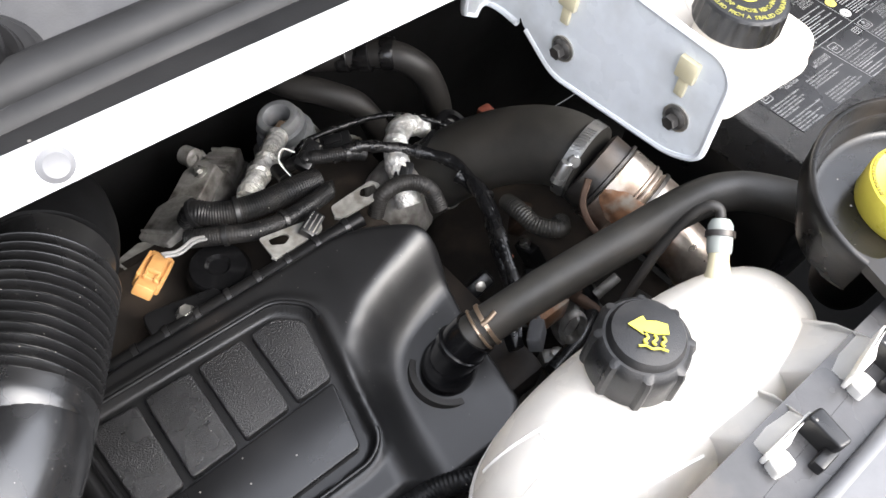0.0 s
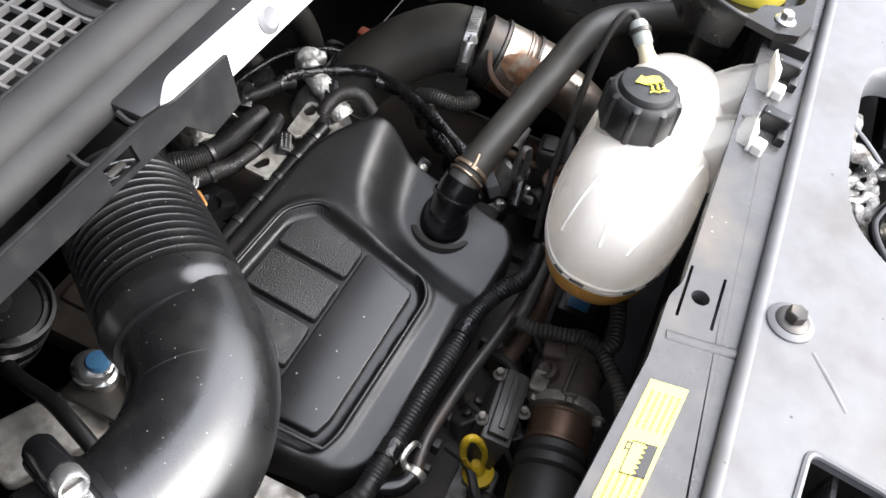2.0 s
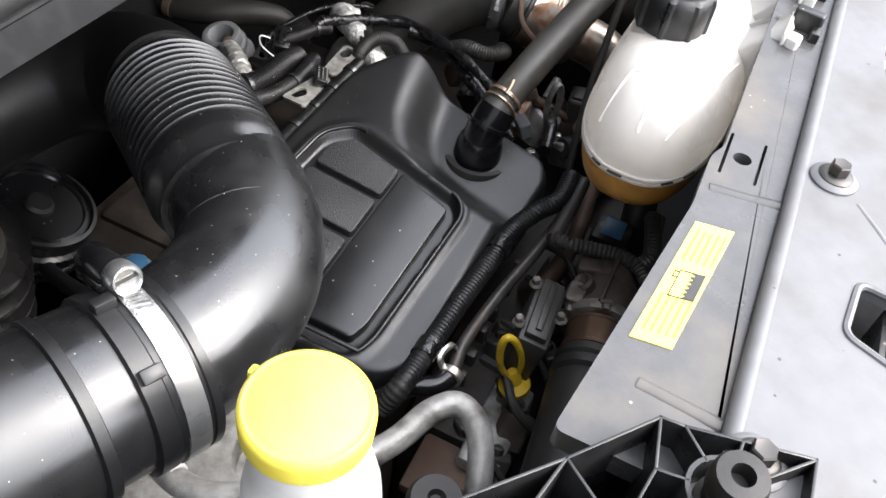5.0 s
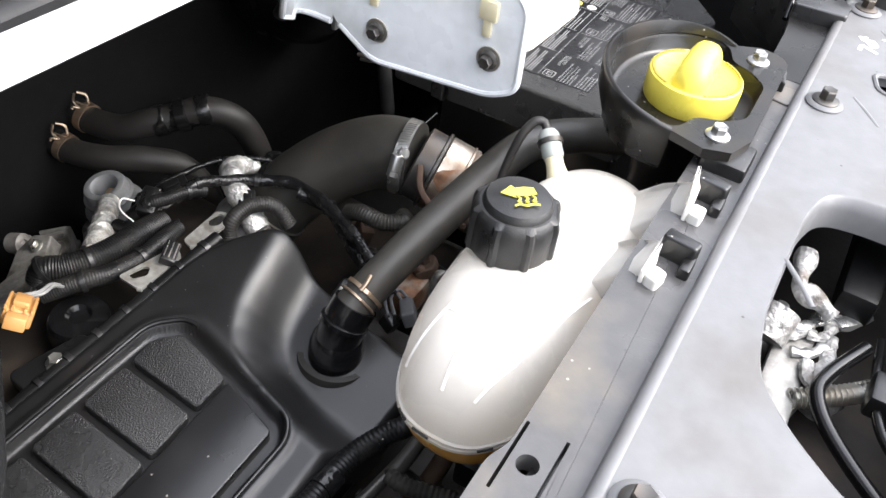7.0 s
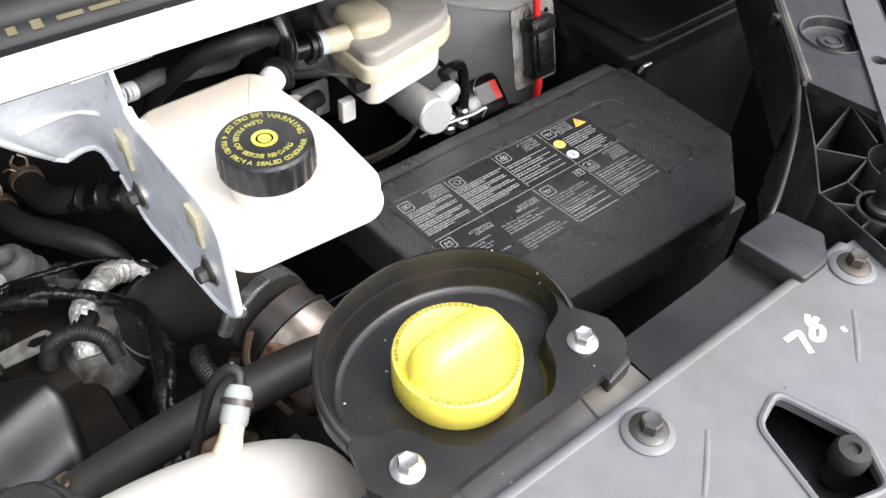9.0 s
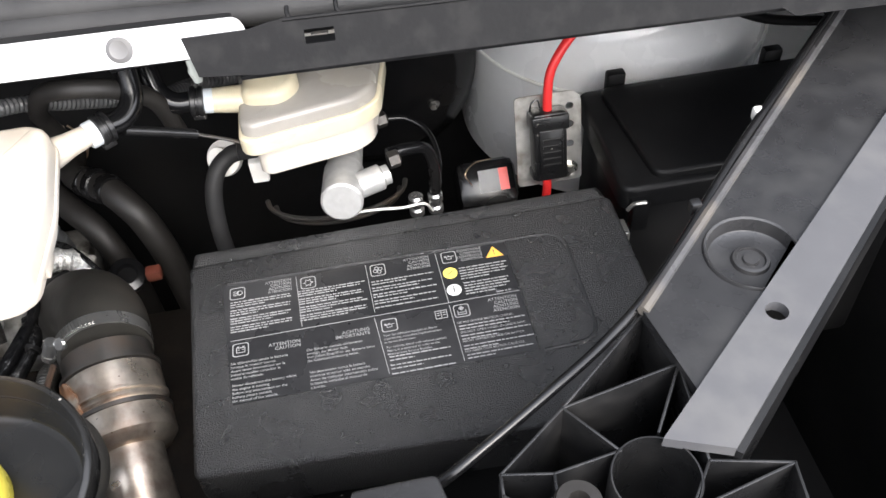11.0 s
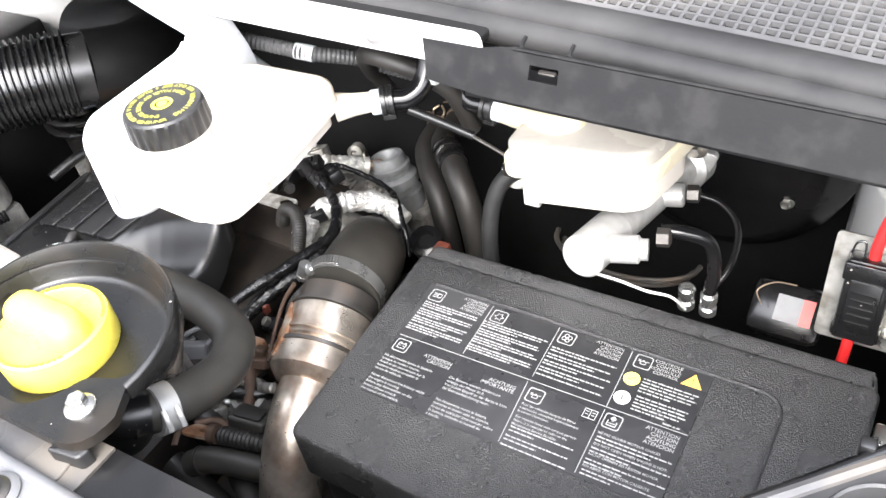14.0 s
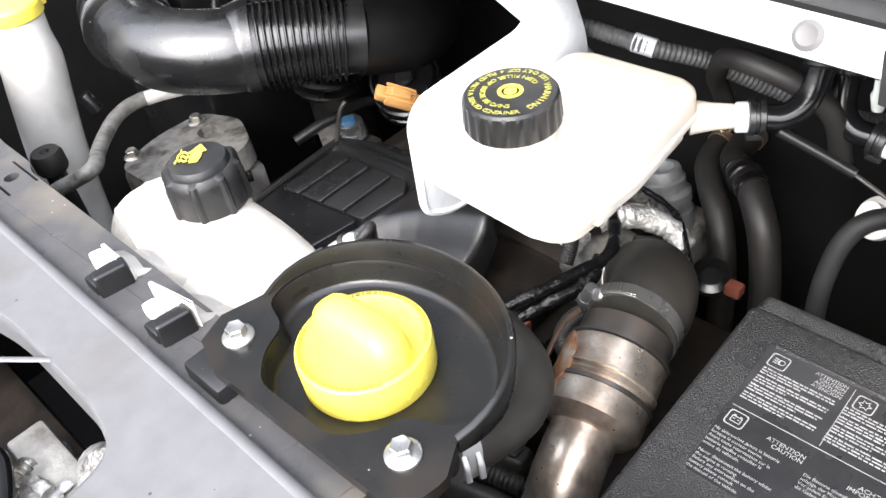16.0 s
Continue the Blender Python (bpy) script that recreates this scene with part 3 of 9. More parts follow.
def cowl():
    p = thing("cowl", (-0.2, 0.2, 1.2), "weathered grey plastic windscreen cowl with grille", "cowl", kind="structure")
    part("seal", tube(along(-0.0005, 1.2265), 0.0118, 18, 3, flat=0.9), M_SEAL, p, "long grey rubber bonnet seal", warp=True)
    part("seal", tube(along(0.0125, 1.2365), 0.0128, 18, 3, flat=0.85), M_SEAL, p, "long grey rubber bonnet seal", warp=True)
    part("seal_lip", tube(along(0.0262, 1.2375), 0.0025, 8, 3), M_SEAL, p, warp=True)
    for x0, x1, h in ((-0.262, -0.256, 0.006), (-0.247, -0.240, 0.007), (-0.231, -0.214, 0.0035), (-0.210, -0.190, 0.0035), (-0.187, -0.176, 0.0035)):
        part("print_bar", B(x0, x1, -h / 2, h / 2, 0.0, 0.0004, 0, Matrix.Translation((0, crown((x0 + x1) / 2) - 0.0055, 1.2368)) @ Matrix.Rotation(radians(28), 4, "X")), M_DIMPRINT, p, warp=True)
    # trough colour holds the shade under the seals
    part("trough", B(-1.25, 0.75, 0.075, 0.16, 1.200, 1.21), M_BAYSHADE, p, warp=True)
    # deck strips with an open lattice in two fields
    def strip(x0, x1, near, far, n=14):
        loops = []
        for k in range(n + 1):
            x = x0 + (x1 - x0) * k / n
            a, b = near(x), far(x)
            loops.append([(x, a, 1.2305), (x, a, 1.233), (x, b, 1.233), (x, b, 1.2305)])
        return rings(bmesh.new(), loops)
    edge = lambda dy: (lambda x: crown(x) + dy)
    back = lambda x: 0.42
    fields = ((-1.05, -0.655, 0.030, 9, 0.0128, 0.0118), (0.02, 0.62, 0.046, 12, 0.0090, 0.0098))
    for x0, x1, g in ((-1.25, -1.05, 0.024), (-0.655, 0.02, 0.024), (0.62, 0.75, 0.024)):
        part("deck", strip(x0, x1, edge(g), back), M_COWL, p, "grey plastic deck", sharp=30, warp=True)
    for x0, x1, g, rows, px, py in fields:
        top = g + rows * py
        part("deck", strip(x0, x1, edge(0.024), edge(g)), M_COWL, p, "grey plastic deck", sharp=30, warp=True)
        part("deck", strip(x0, x1, edge(top), back), M_COWL, p, "grey plastic deck", sharp=30, warp=True)
        grid = bmesh.new()
        for j in range(rows + 1):
            for k in range(24):
                xa, xb = x0 + (x1 - x0) * k / 24, x0 + (x1 - x0) * (k + 1) / 24
                q = [(xa, crown(xa)), (xb, crown(xb))]
                loops = [[(x, y + g + j * py + s * 0.0011, z) for s, z in ((-1, 1.229), (-1, 1.2328), (1, 1.2328), (1, 1.229))] for x, y in q]
                rings(grid, loops)
        for i in range(int((x1 - x0) / px) + 1):
            x = x0 + i * px
            box(grid, x - 0.0011, x + 0.0011, crown(x) + g, crown(x) + top, 1.2285, 1.2324)
        part("grille", grid, M_COWL, p, "square-meshed grey grille", smooth=False, warp=True)["kind"] = "stuff"
    # well coloured near-black for the shade below the grille
    part("well", B(-1.25, 0.75, 0.10, 0.42, 1.175, 1.185), M_BAYSHADE, p)
    part("boot_plate", lathe([(0.0440, 0.0), (0.0440, 0.002), (0.0400, 0.004), (0.0370, 0.002)], (-0.6090, 0.0990, 1.233), (0, 0, 1), 48), M_BEAM, p, warp=True)
    b = part("boot", lathe([(0.0335, 0.0), (0.0335, 0.008), (0.031, 0.011), (0.0265, 0.010), (0.0250, 0.026), (0.0225, 0.030), (0.0190, 0.030), (0.0175, 0.040), (0.014, 0.043), (0.002, 0.043)], (-0.6090, 0.0970, 1.233), (0.0, -0.1, 1), 40), M_GLOSSBLACK, p, "black round wiper spindle boot", warp=True)
    return p


cowl()


def crossrail():
    p = thing("cross_rail", (-0.3, 0.02, 1.2), "white painted steel rail under the cowl", "rail", kind="structure")
    face = Matrix.Translation((0, 0.0195, 1.233)) @ Matrix.Rotation(radians(66), 4, "X")
    part("rail_face", prism(rounded([(-0.688, -0.0120), (0.056, -0.0120), (0.061, 0.0), (0.056, 0.0120), (-0.680, 0.0120), (-0.693, 0.0)], 0.006), -0.004, 0.0, 0.0015, face), M_WHITE, p, warp=True)
    part("rail_hem", ribbed([(-0.70, 0.0165, 1.2215), (-0.3, 0.0165, 1.2215), (0.05, 0.0165, 1.2215)], 0.0010, 0.0030, 0.3, 8), M_SCUFF, p, "knurled dark edging", warp=True)
    part("rail_flange", B(-0.70, 0.05, 0.026, 0.055, 1.226, 1.232, 0.002), M_BLACK, p, warp=True)
    for x in (-0.598, -0.023):
        b = lathe([(0.0088, 0), (0.0088, 0.001), (0.006, 0.0028), (0.003, 0.002)], face @ Vector((x, 0.0, 0.0)), (0, -0.85, 0.53), 20)
        part("screw", b, M_GREY, p, warp=True)
    part("peg", lathe([(0.0045, 0.0), (0.004, -0.010), (0.005, -0.013), (0.003, -0.022)], (0.02, 0.02, 1.222)), M_SLEEVE, p, "cloudy plastic peg")
    part("conduit", ribbed([(-0.2466, 0.0933, 1.1531), (-0.2153, 0.1045, 1.1439), (-0.1819, 0.1150, 1.1359), (-0.1489, 0.1425, 1.1200), (-0.1193, 0.1651, 1.0994), (-0.0575, 0.2092, 1.0625), (-0.0287, 0.2434, 1.0463), (0.0305, 0.2790, 1.0233), (0.0609, 0.2984, 1.0073)], 0.0072, 0.0042, 0.13, 14), M_GREYPIPE, p, "grey corrugated conduit")
    part("conduit_tag", tube([(-0.1969, 0.1103, 1.1395), (-0.1886, 0.1129, 1.1375), (-0.1802, 0.1155, 1.1355)], 0.0078, 16), M_GREYPAINT, p, "pale paper tag")
    return p


crossrail()


def lower_trim(fx):
    xs = sorted((fx(0.018), fx(0.66)))
    p = thing("trim", (fx(0.3), 0.015, 1.2), "scuffed black plastic trim strip with square clip holes", "trim", kind="structure")
    face = Matrix.Translation((0, 0.010, 1.2225)) @ Matrix.Rotation(radians(66), 4, "X")
    raw = [(0.018, 0.0165), (0.024, -0.010), (0.050, -0.012), (0.066, -0.0135), (0.437, -0.0135), (0.447, -0.020), (0.66, -0.022), (0.66, 0.004), (0.452, 0.006), (0.437, 0.018), (0.085, 0.0212), (0.075, 0.020), (0.062, 0.0170)]
    if fx(1) < 0:
        raw[3:6] = [(0.064, 0.003), (0.437, 0.0045), (0.447, 0.0045)]
        raw[6:8] = [(0.66, 0.0045), (0.66, 0.016)]
        raw[8] = (0.452, 0.016)
    pts = [(fx(x), v) for x, v in raw]
    h0 = 0.003 if fx(1) > 0 else 0.0065
    holes = [[(fx(a), h0), (fx(b), h0), (fx(b), h0 + 0.0095), (fx(a), h0 + 0.0095)] for a, b in ((0.098, 0.118), (0.372, 0.393))]
    part("strip", sheet(pts, holes, -0.003, 0.0, m=face), M_SCUFF, p, sharp=30, warp=True)
    part("strip_edge", tube([face @ Vector((fx(0.085), 0.0207, 0)), face @ Vector((fx(0.26), 0.0194, 0)), face @ Vector((fx(0.437), 0.0178, 0))], 0.0014, 6), M_SCUFF, p, warp=True)
    if fx(1) > 0:
        part("lower_lip", B(0.05, 0.64, 0.010, 0.050, 1.2035, 1.207, 0.001), M_SCUFF, p, warp=True)
    for a in (0.108, 0.383):
        part("clip", B(fx(a) - 0.006, fx(a) + 0.006, 0.017, 0.021, 1.2265, 1.2285, 0.001), M_DARKSTEEL, p, warp=True)
    for a in (0.089, 0.122, 0.364, 0.398):
        part("clip_ear", tube([(fx(a), 0.030, 1.244), (fx(a), 0.024, 1.241), (fx(a) + 0.003, 0.0205, 1.238)], 0.0016, 6), M_SCUFF, p, warp=True)


lower_trim(lambda x: x)
lower_trim(lambda x: -0.624 - x)


# ---- engine and its cover ----
def cover_plane(x, y):
    return 0.907 + 0.23 * (x + 0.475) + 0.05 * y


BADGE = rounded([(-0.446, 0.058), (-0.468, 0.083), (-0.655, 0.112), (-0.655, -0.05), (-0.632, -0.061), (-0.487, -0.074), (-0.472, -0.064)], 0.012)
POCKET = rounded([(-0.428, 0.006), (-0.30, 0.03), (-0.25, -0.2), (-0.46, -0.2), (-0.452, -0.10)], [0.05, 0.01, 0.01, 0.01, 0.04])


def cover_height(x, y):
    z = cover_plane(x, y)
    d = inside(BADGE, x, y)
    z -= 0.009 * smooth(-0.003, 0.003, d)
    z += 0.0025 * smooth(-0.014, -0.006, d) * (1 - smooth(-0.006, -0.001, d))
    d = inside(POCKET, x, y)
    z -= 0.038 * smooth(-0.032, 0.020, d)
    return z


def engine_cover():
    p = thing("engine_cover", (-0.5, 0.0, 0.80), "matt black plastic engine cover with sunken badge panel", "engine cover")
    outline = rounded([(-0.60, 0.132), (-0.375, 0.10), (-0.315, 0.055), (-0.335, -0.02), (-0.350, -0.115), (-0.372, -0.128), (-0.452, -0.122), (-0.475, -0.112),
                       (-0.640, -0.106), (-0.662, -0.08), (-0.672, 0.02), (-0.672, 0.13)], [0.01, 0.03, 0.03, 0.02, 0.012, 0.015, 0.015, 0.015, 0.03, 0.03, 0.03, 0.02], 8)
    dense = []
    for i, q in enumerate(outline):
        nxt = outline[(i + 1) % len(outline)]
        k = max(1, int((nxt - q).length / 0.006))
        dense += [q.lerp(nxt, j / k) for j in range(k)]
    c = Vector((-0.50, 0.0))
    loops, N = [], 64
    for k in range(1, N + 1):
        s = k / N
        loop = []
        for q in dense:
            w = c + (q - c) * s
            edge = (q - c).length * (1 - s)
            r = 0.010
            fall = r - math.sqrt(max(r * r - (r - min(edge, r)) ** 2, 0))
            loop.append((w.x, w.y, cover_height(w.x, w.y) - fall))
        loops.append(loop)
    loops.append([(q.x * 1.0, q.y, cover_height(q.x, q.y) - 0.045) for q in dense])
    body = part("cover_body", rings(bmesh.new(), loops), M_COVER, p, "satin black moulding", sharp=50)
    z0 = lambda x, y: cover_plane(x, y) - 0.010

    def tile(name, pts, h, material, label=""):
        part(name, prism(rounded(pts, 0.005), 0.0, h, 0.0018, zfun=z0), material, p, label)
    tile("badge_slab", [(-0.470, -0.005), (-0.4855, -0.062), (-0.622, -0.0515), (-0.640, -0.045), (-0.640, 0.008)], 0.0105, M_BLACK, "smooth black plate")
    tile("badge_tile", [(-0.456, 0.055), (-0.472, 0.073), (-0.497, 0.076), (-0.501, 0.002), (-0.468, -0.001)], 0.0090, M_TEX)
    tile("badge_tile", [(-0.504, 0.077), (-0.546, 0.083), (-0.550, 0.0055), (-0.508, 0.0025)], 0.0090, M_TEX)
    tile("badge_tile", [(-0.553, 0.084), (-0.594, 0.090), (-0.599, 0.009), (-0.557, 0.006)], 0.0090, M_TEX)
    tile("badge_tile", [(-0.601, 0.091), (-0.643, 0.098), (-0.643, 0.0115), (-0.606, 0.0095)], 0.0090, M_TEX)
    mid = sum(BADGE, Vector((0, 0))) / len(BADGE)
    bead = [mid + (q - mid) * 1.035 for q in BADGE if q.x > -0.648]
    part("badge_rim", tube([(q.x, q.y, cover_plane(q.x, q.y) + 0.0008) for q in bead], 0.0022, 10, raw=True), M_BLACK, p, "raised bead round the badge")
    # ribbed ledge along the rear edge
    edge_y = lambda x: 0.106 + (x + 0.375) * -0.142
    part("rear_bead", tube([(x, edge_y(x) + 0.004, cover_plane(x, edge_y(x)) - 0.021) for x in (-0.352, -0.42, -0.50, -0.60)], 0.0078, 14), M_MATTBLACK, p, "rounded bead along the rear edge")
    for i in range(8):
        x = -0.368 - i * 0.0295
        q = Vector((x, edge_y(x) + 0.004, cover_plane(x, edge_y(x)) - 0.021))
        part("rear_clip", lathe([(0.0078, -0.003), (0.0092, -0.0025), (0.0092, 0.0025), (0.0078, 0.003)], q, (1, -0.142, 0.23), 14), M_BLACK, p)
    return p


engine_cover()


def filler_elbow():
    p = thing("filler_elbow", (-0.389, -0.05, 0.86), "black rubber elbow in a round grommet on the engine cover", "hose elbow")
    g = (-0.381, -0.049, 0.868)
    part("grommet", lathe([(0.041, 0.0), (0.041, 0.005), (0.038, 0.008), (0.0355, 0.005), (0.035, 0.013), (0.034, 0.016), (0.0285, 0.0165), (0.027, 0.012), (0.018, 0.012)], g, (0.1, 0.0, 1), 44), M_RUBBER, p, "round black rubber grommet")
    part("knuckle", lathe([(0.0250, 0.008), (0.0250, 0.024), (0.0245, 0.031), (0.0222, 0.039), (0.0178, 0.0455), (0.0105, 0.0500), (0.002, 0.0512)], g, (0.1, 0.0, 1), 36), M_GLOSSBLACK, p, "domed glossy black knuckle")
    part("spigot", tube([(-0.381, -0.049, 0.894), (-0.377, -0.050, 0.908), (-0.370, -0.052, 0.924), (-0.360, -0.055, 0.938)], 0.0205, 24), M_GLOSSBLACK, p)
    part("spigot_bead", lathe([(0.0200, -0.003), (0.0222, -0.002), (0.0222, 0.002), (0.0200, 0.003)], (-0.372, -0.0515, 0.922), (0.45, -0.1, 0.8), 28), M_GLOSSBLACK, p)
    return p


filler_elbow()


def band(parent, at, direction, r, width=0.010, material=None, name="clamp", screw=None, label=""):
    """A worm-drive band round a hose; screw: the way in which its housing stands off."""
    m = axis_matrix(at, direction)
    bm = lathe([(r, -width / 2), (r + 0.0014, -width / 2), (r + 0.0014, width / 2), (r, width / 2)], at, direction, 32)
    ob = part(name, bm, material or M_ZINC, parent, label)
    if screw is not None:
        s = (Vector(screw) - Vector(direction).normalized() * Vector(screw).dot(Vector(direction).normalized())).normalized()
        t = Vector(direction).normalized().cross(s)
        c = Vector(at) + s * (r + 0.006)
        bm = lathe([(0.0055, -0.011), (0.006, -0.010), (0.006, 0.006), (0.0048, 0.0065)], c, t, 16)
        lathe([(0.0068, 0.0065), (0.0068, 0.012), (0.005, 0.013)], c, t, 8, bm)
        part("worm_screw", bm, material or M_ZINC, ob)
    return ob


def filler_hose():
    p = thing("filler_hose", (-0.25, -0.12, 0.95), "dusty dark rubber oil filler hose with clamps", "hose")
    path = [(-0.367, -0.053, 0.934), (-0.309, -0.068, 0.965), (-0.231, -0.089, 0.998), (-0.166, -0.102, 1.010), (-0.127, -0.117, 1.010), (-0.107, -0.145, 1.015), (-0.102, -0.175, 1.024), (-0.104, -0.203, 1.035), (-0.116, -0.228, 1.044)]
    part("hose", tube(path, 0.0172, 22), M_HOSE, p)
    along_hose = Vector((0.058, -0.015, 0.031)).normalized()
    clip = band(p, (-0.350, -0.0573, 0.944), along_hose, 0.0178, 0.0035, M_BRONZE, "spring_clip", None, "bronzed wire spring clip")
    part("wire", lathe([(0.0176, -0.0013), (0.0192, -0.0008), (0.0192, 0.0008), (0.0176, 0.0013)], Vector((-0.350, -0.0573, 0.944)) - along_hose * 0.0085, along_hose, 28), M_BRONZE, clip)
    part("tang", tube([Vector((-0.356, -0.056, 0.941)) + Vector((-0.006, -0.004, 0.0185)), Vector((-0.350, -0.0573, 0.944)) + Vector((-0.006, -0.004, 0.0195)), Vector((-0.344, -0.059, 0.947)) + Vector((-0.005, -0.002, 0.021))], 0.0022, 8, flat=0.5), M_BRONZE, clip)
    d = (-0.25, -0.90, 0.34)
    c = band(p, (-0.1045, -0.210, 1.038), d, 0.0178, 0.014, M_CASTBRIGHT, "spring_clip", None, "bright flat spring clip")
    out = Vector((0.80, -0.10, 0.58)).normalized()
    for z in (-0.005, 0.005):
        at = Vector((-0.1045, -0.210, 1.038)) + Vector(d).normalized() * z
        part("clip_ear", tube([at + out * 0.0192, at + out * 0.0207 + Vector((0.004, -0.003, -0.006)), at + out * 0.0197 + Vector((0.007, -0.005, -0.014))], 0.0022, 8, flat=0.6), M_CASTBRIGHT, c)
    return p


filler_hose()


def funnel():
    p = thing("filler_funnel", (-0.137, -0.222, 1.06), "black plastic oil filler tray with raised curved rim", "funnel")
    cx, cy = -0.138, -0.226
    arc = [(cx + 0.0868 * math.cos(a), cy + 0.070 * math.sin(a)) for a in [radians(d) for d in range(-16, 200, 8)]]
    out = [Vector(q) for q in [*arc, (-0.230, -0.268), (-0.222, -0.288), (-0.198, -0.296), (-0.064, -0.2925), (-0.056, -0.2905), (-0.0495, -0.286), (-0.0455, -0.279), (-0.044, -0.270), (-0.044, -0.264)]]
    iarc = [(cx + 0.081 * math.cos(a), cy + 0.063 * math.sin(a)) for a in [radians(d) for d in range(-4, 188, 8)]]
    inn = rounded([*iarc, (-0.2155, -0.243), (-0.192, -0.250), (-0.184, -0.270), (-0.168, -0.285), (-0.108, -0.284), (-0.092, -0.268), (-0.086, -0.250), (-0.064, -0.242)], 0.008, 3)
    part("flange", sheet([tuple(q) for q in out], [[tuple(q) for q in inn]], 1.121, 1.129), M_TRAY, p, "flat bolt flange", sharp=30)
    c = Vector((cx, cy - 0.012))
    ring = lambda sc, z: [(*(c + (Vector(q) - c) * sc), z) for q in inn]
    part("bowl", rings(bmesh.new(), [ring(1.02, 1.124), ring(1.0, 1.1275), ring(0.985, 1.125), ring(0.955, 1.115), ring(0.93, 1.1125), ring(0.88, 1.112), ring(0.3, 1.112)], cap0=False), M_TRAY, p, "satin black bowl stained with oil", sharp=60)
    loops = []
    n = len(arc)
    for k, q in enumerate(arc):
        h = 1.130 + 0.0115 * math.sin(math.pi * min(max((k - 0.5) / (n - 2), 0), 1)) ** 0.6
        v = (Vector(q) - Vector((cx, cy))).normalized()
        P = lambda d, z: (q[0] + v.x * d, q[1] + v.y * d, z)
        loops.append([P(-0.012, 1.085 + 0.031 * (1 - smooth(0, 6, k))), P(0.0, 1.118), P(0.001, h - 0.002), P(-0.0005, h), P(-0.0030, h), P(-0.0042, h - 0.003), P(-0.009, 1.118)])
    part("rim_wall", rings(bmesh.new(), loops), M_TRAY, p, sharp=60)
    for x, y in ((-0.070, -0.268), (-0.206, -0.272)):
        hexbolt(p, (x, y, 1.129), r=0.0062, h=0.006, flange=0.0098, material=M_BRIGHT)
    part("neck", lathe([(0.036, 0.0), (0.030, -0.02), (0.026, -0.06), (0.024, -0.09), (0.02, -0.10)], (-0.140, -0.228, 1.105), sides=32), M_BLACK, p)
    part("spout", tube([(-0.140, -0.240, 1.055), (-0.120, -0.232, 1.047), (-0.108, -0.217, 1.041)], 0.0166, 16), M_BLACK, p)
    part("foot", B(-0.226, -0.188, -0.303, -0.268, 1.09, 1.121, 0.003), M_BLACK, p)
    part("foot", prism(rounded([(-0.074, -0.297), (-0.050, -0.293), (-0.048, -0.284), (-0.072, -0.284)], 0.003), 1.1093, 1.121, 0.002), M_BLACK, p)
    return p


def oil_cap(p):
    c = (-0.139, -0.232, 1.1115)
    b = part("oil_filler_cap", lathe([(0.0380, 0.0), (0.0390, 0.002), (0.0392, 0.020), (0.0386, 0.0235), (0.0365, 0.025), (0.0345, 0.0235), (0.0335, 0.0228), (0.01, 0.0228)], c, sides=56), M_YELLOW, p, "bright yellow plastic oil filler cap")
    # bar grip, long axis turned a little from the van's width
    loops = []
    for k in range(17):
        s = -1 + 2 * k / 16
        w, h = 0.0150 * math.sqrt(max(1 - abs(s) ** 5, 0.02)), 0.0225 * max(1 - abs(s) ** 4, 0.08) ** 0.5
        loops.append([Vector((s * 0.0350, w * (abs(math.cos(a)) ** 0.7) * (1 if math.cos(a) > 0 else -1), max(h * math.sin(a), -0.002))) for a in [2 * math.pi * i / 20 for i in range(20)]])
    bm = rings(bmesh.new(), loops)
    bmesh.ops.transform(bm, matrix=Matrix.Translation((c[0], c[1], c[2] + 0.0228)) @ Matrix.Rotation(radians(1), 4, "Z"), verts=bm.verts[:])
    part("grip", bm, M_YELLOW, b)
    # moulded ring lettering, too worn to read
    rnd = random.Random(9)
    bm = bmesh.new()
    for a0, a1 in ((205, 335), (35, 150)):
        a = a0
        while a < a1:
            w = rnd.uniform(2.0, 6.0)
            pts = [Vector((c[0] + r0 * math.cos(radians(t)), c[1] + r0 * math.sin(radians(t)))) for r0, t in ((0.0352, a), (0.0372, a), (0.0372, a + w), (0.0352, a + w))]
            prism(pts, c[2] + 0.0235, c[2] + 0.0253, bm=bm)
            a += w + 1.6
    part("moulded_print", bm, M_OCHRE, b, "faint dark ring of worn print", smooth=False)["kind"] = "stuff"


oil_cap(funnel())


# ---- coolant tank ----
def super_ring(cx, cy, a, b, z, power=2.5, n=56):
    out = []
    for k in range(n):
        t = 2 * math.pi * k / n
        ct, st = math.cos(t), math.sin(t)
        out.append((cx + a * abs(ct) ** (2 / power) * (1 if ct >= 0 else -1), cy + b * abs(st) ** (2 / power) * (1 if st >= 0 else -1), z))
    return out


TANK = (-0.360, -0.2075, 1.028)
TANK_A, TANK_B, TANK_H = 0.1375, 0.0600, 0.071      # half length, half width, height over the seam


def tank_height(x, y):
    """How high the tank's skin stands at x, y in its own turned frame."""
    f = ((abs(x) / (TANK_A * (1.16 if x > 0 else 1))) ** 2.5 + (abs(y) / TANK_B) ** 2.5) ** 0.4
    a = math.acos(min(f, 1.0) ** (1 / 0.50))
    return TANK[2] + TANK_H * (1 - 0.12 * smooth(0.02, 0.13, x)) * math.sin(a)


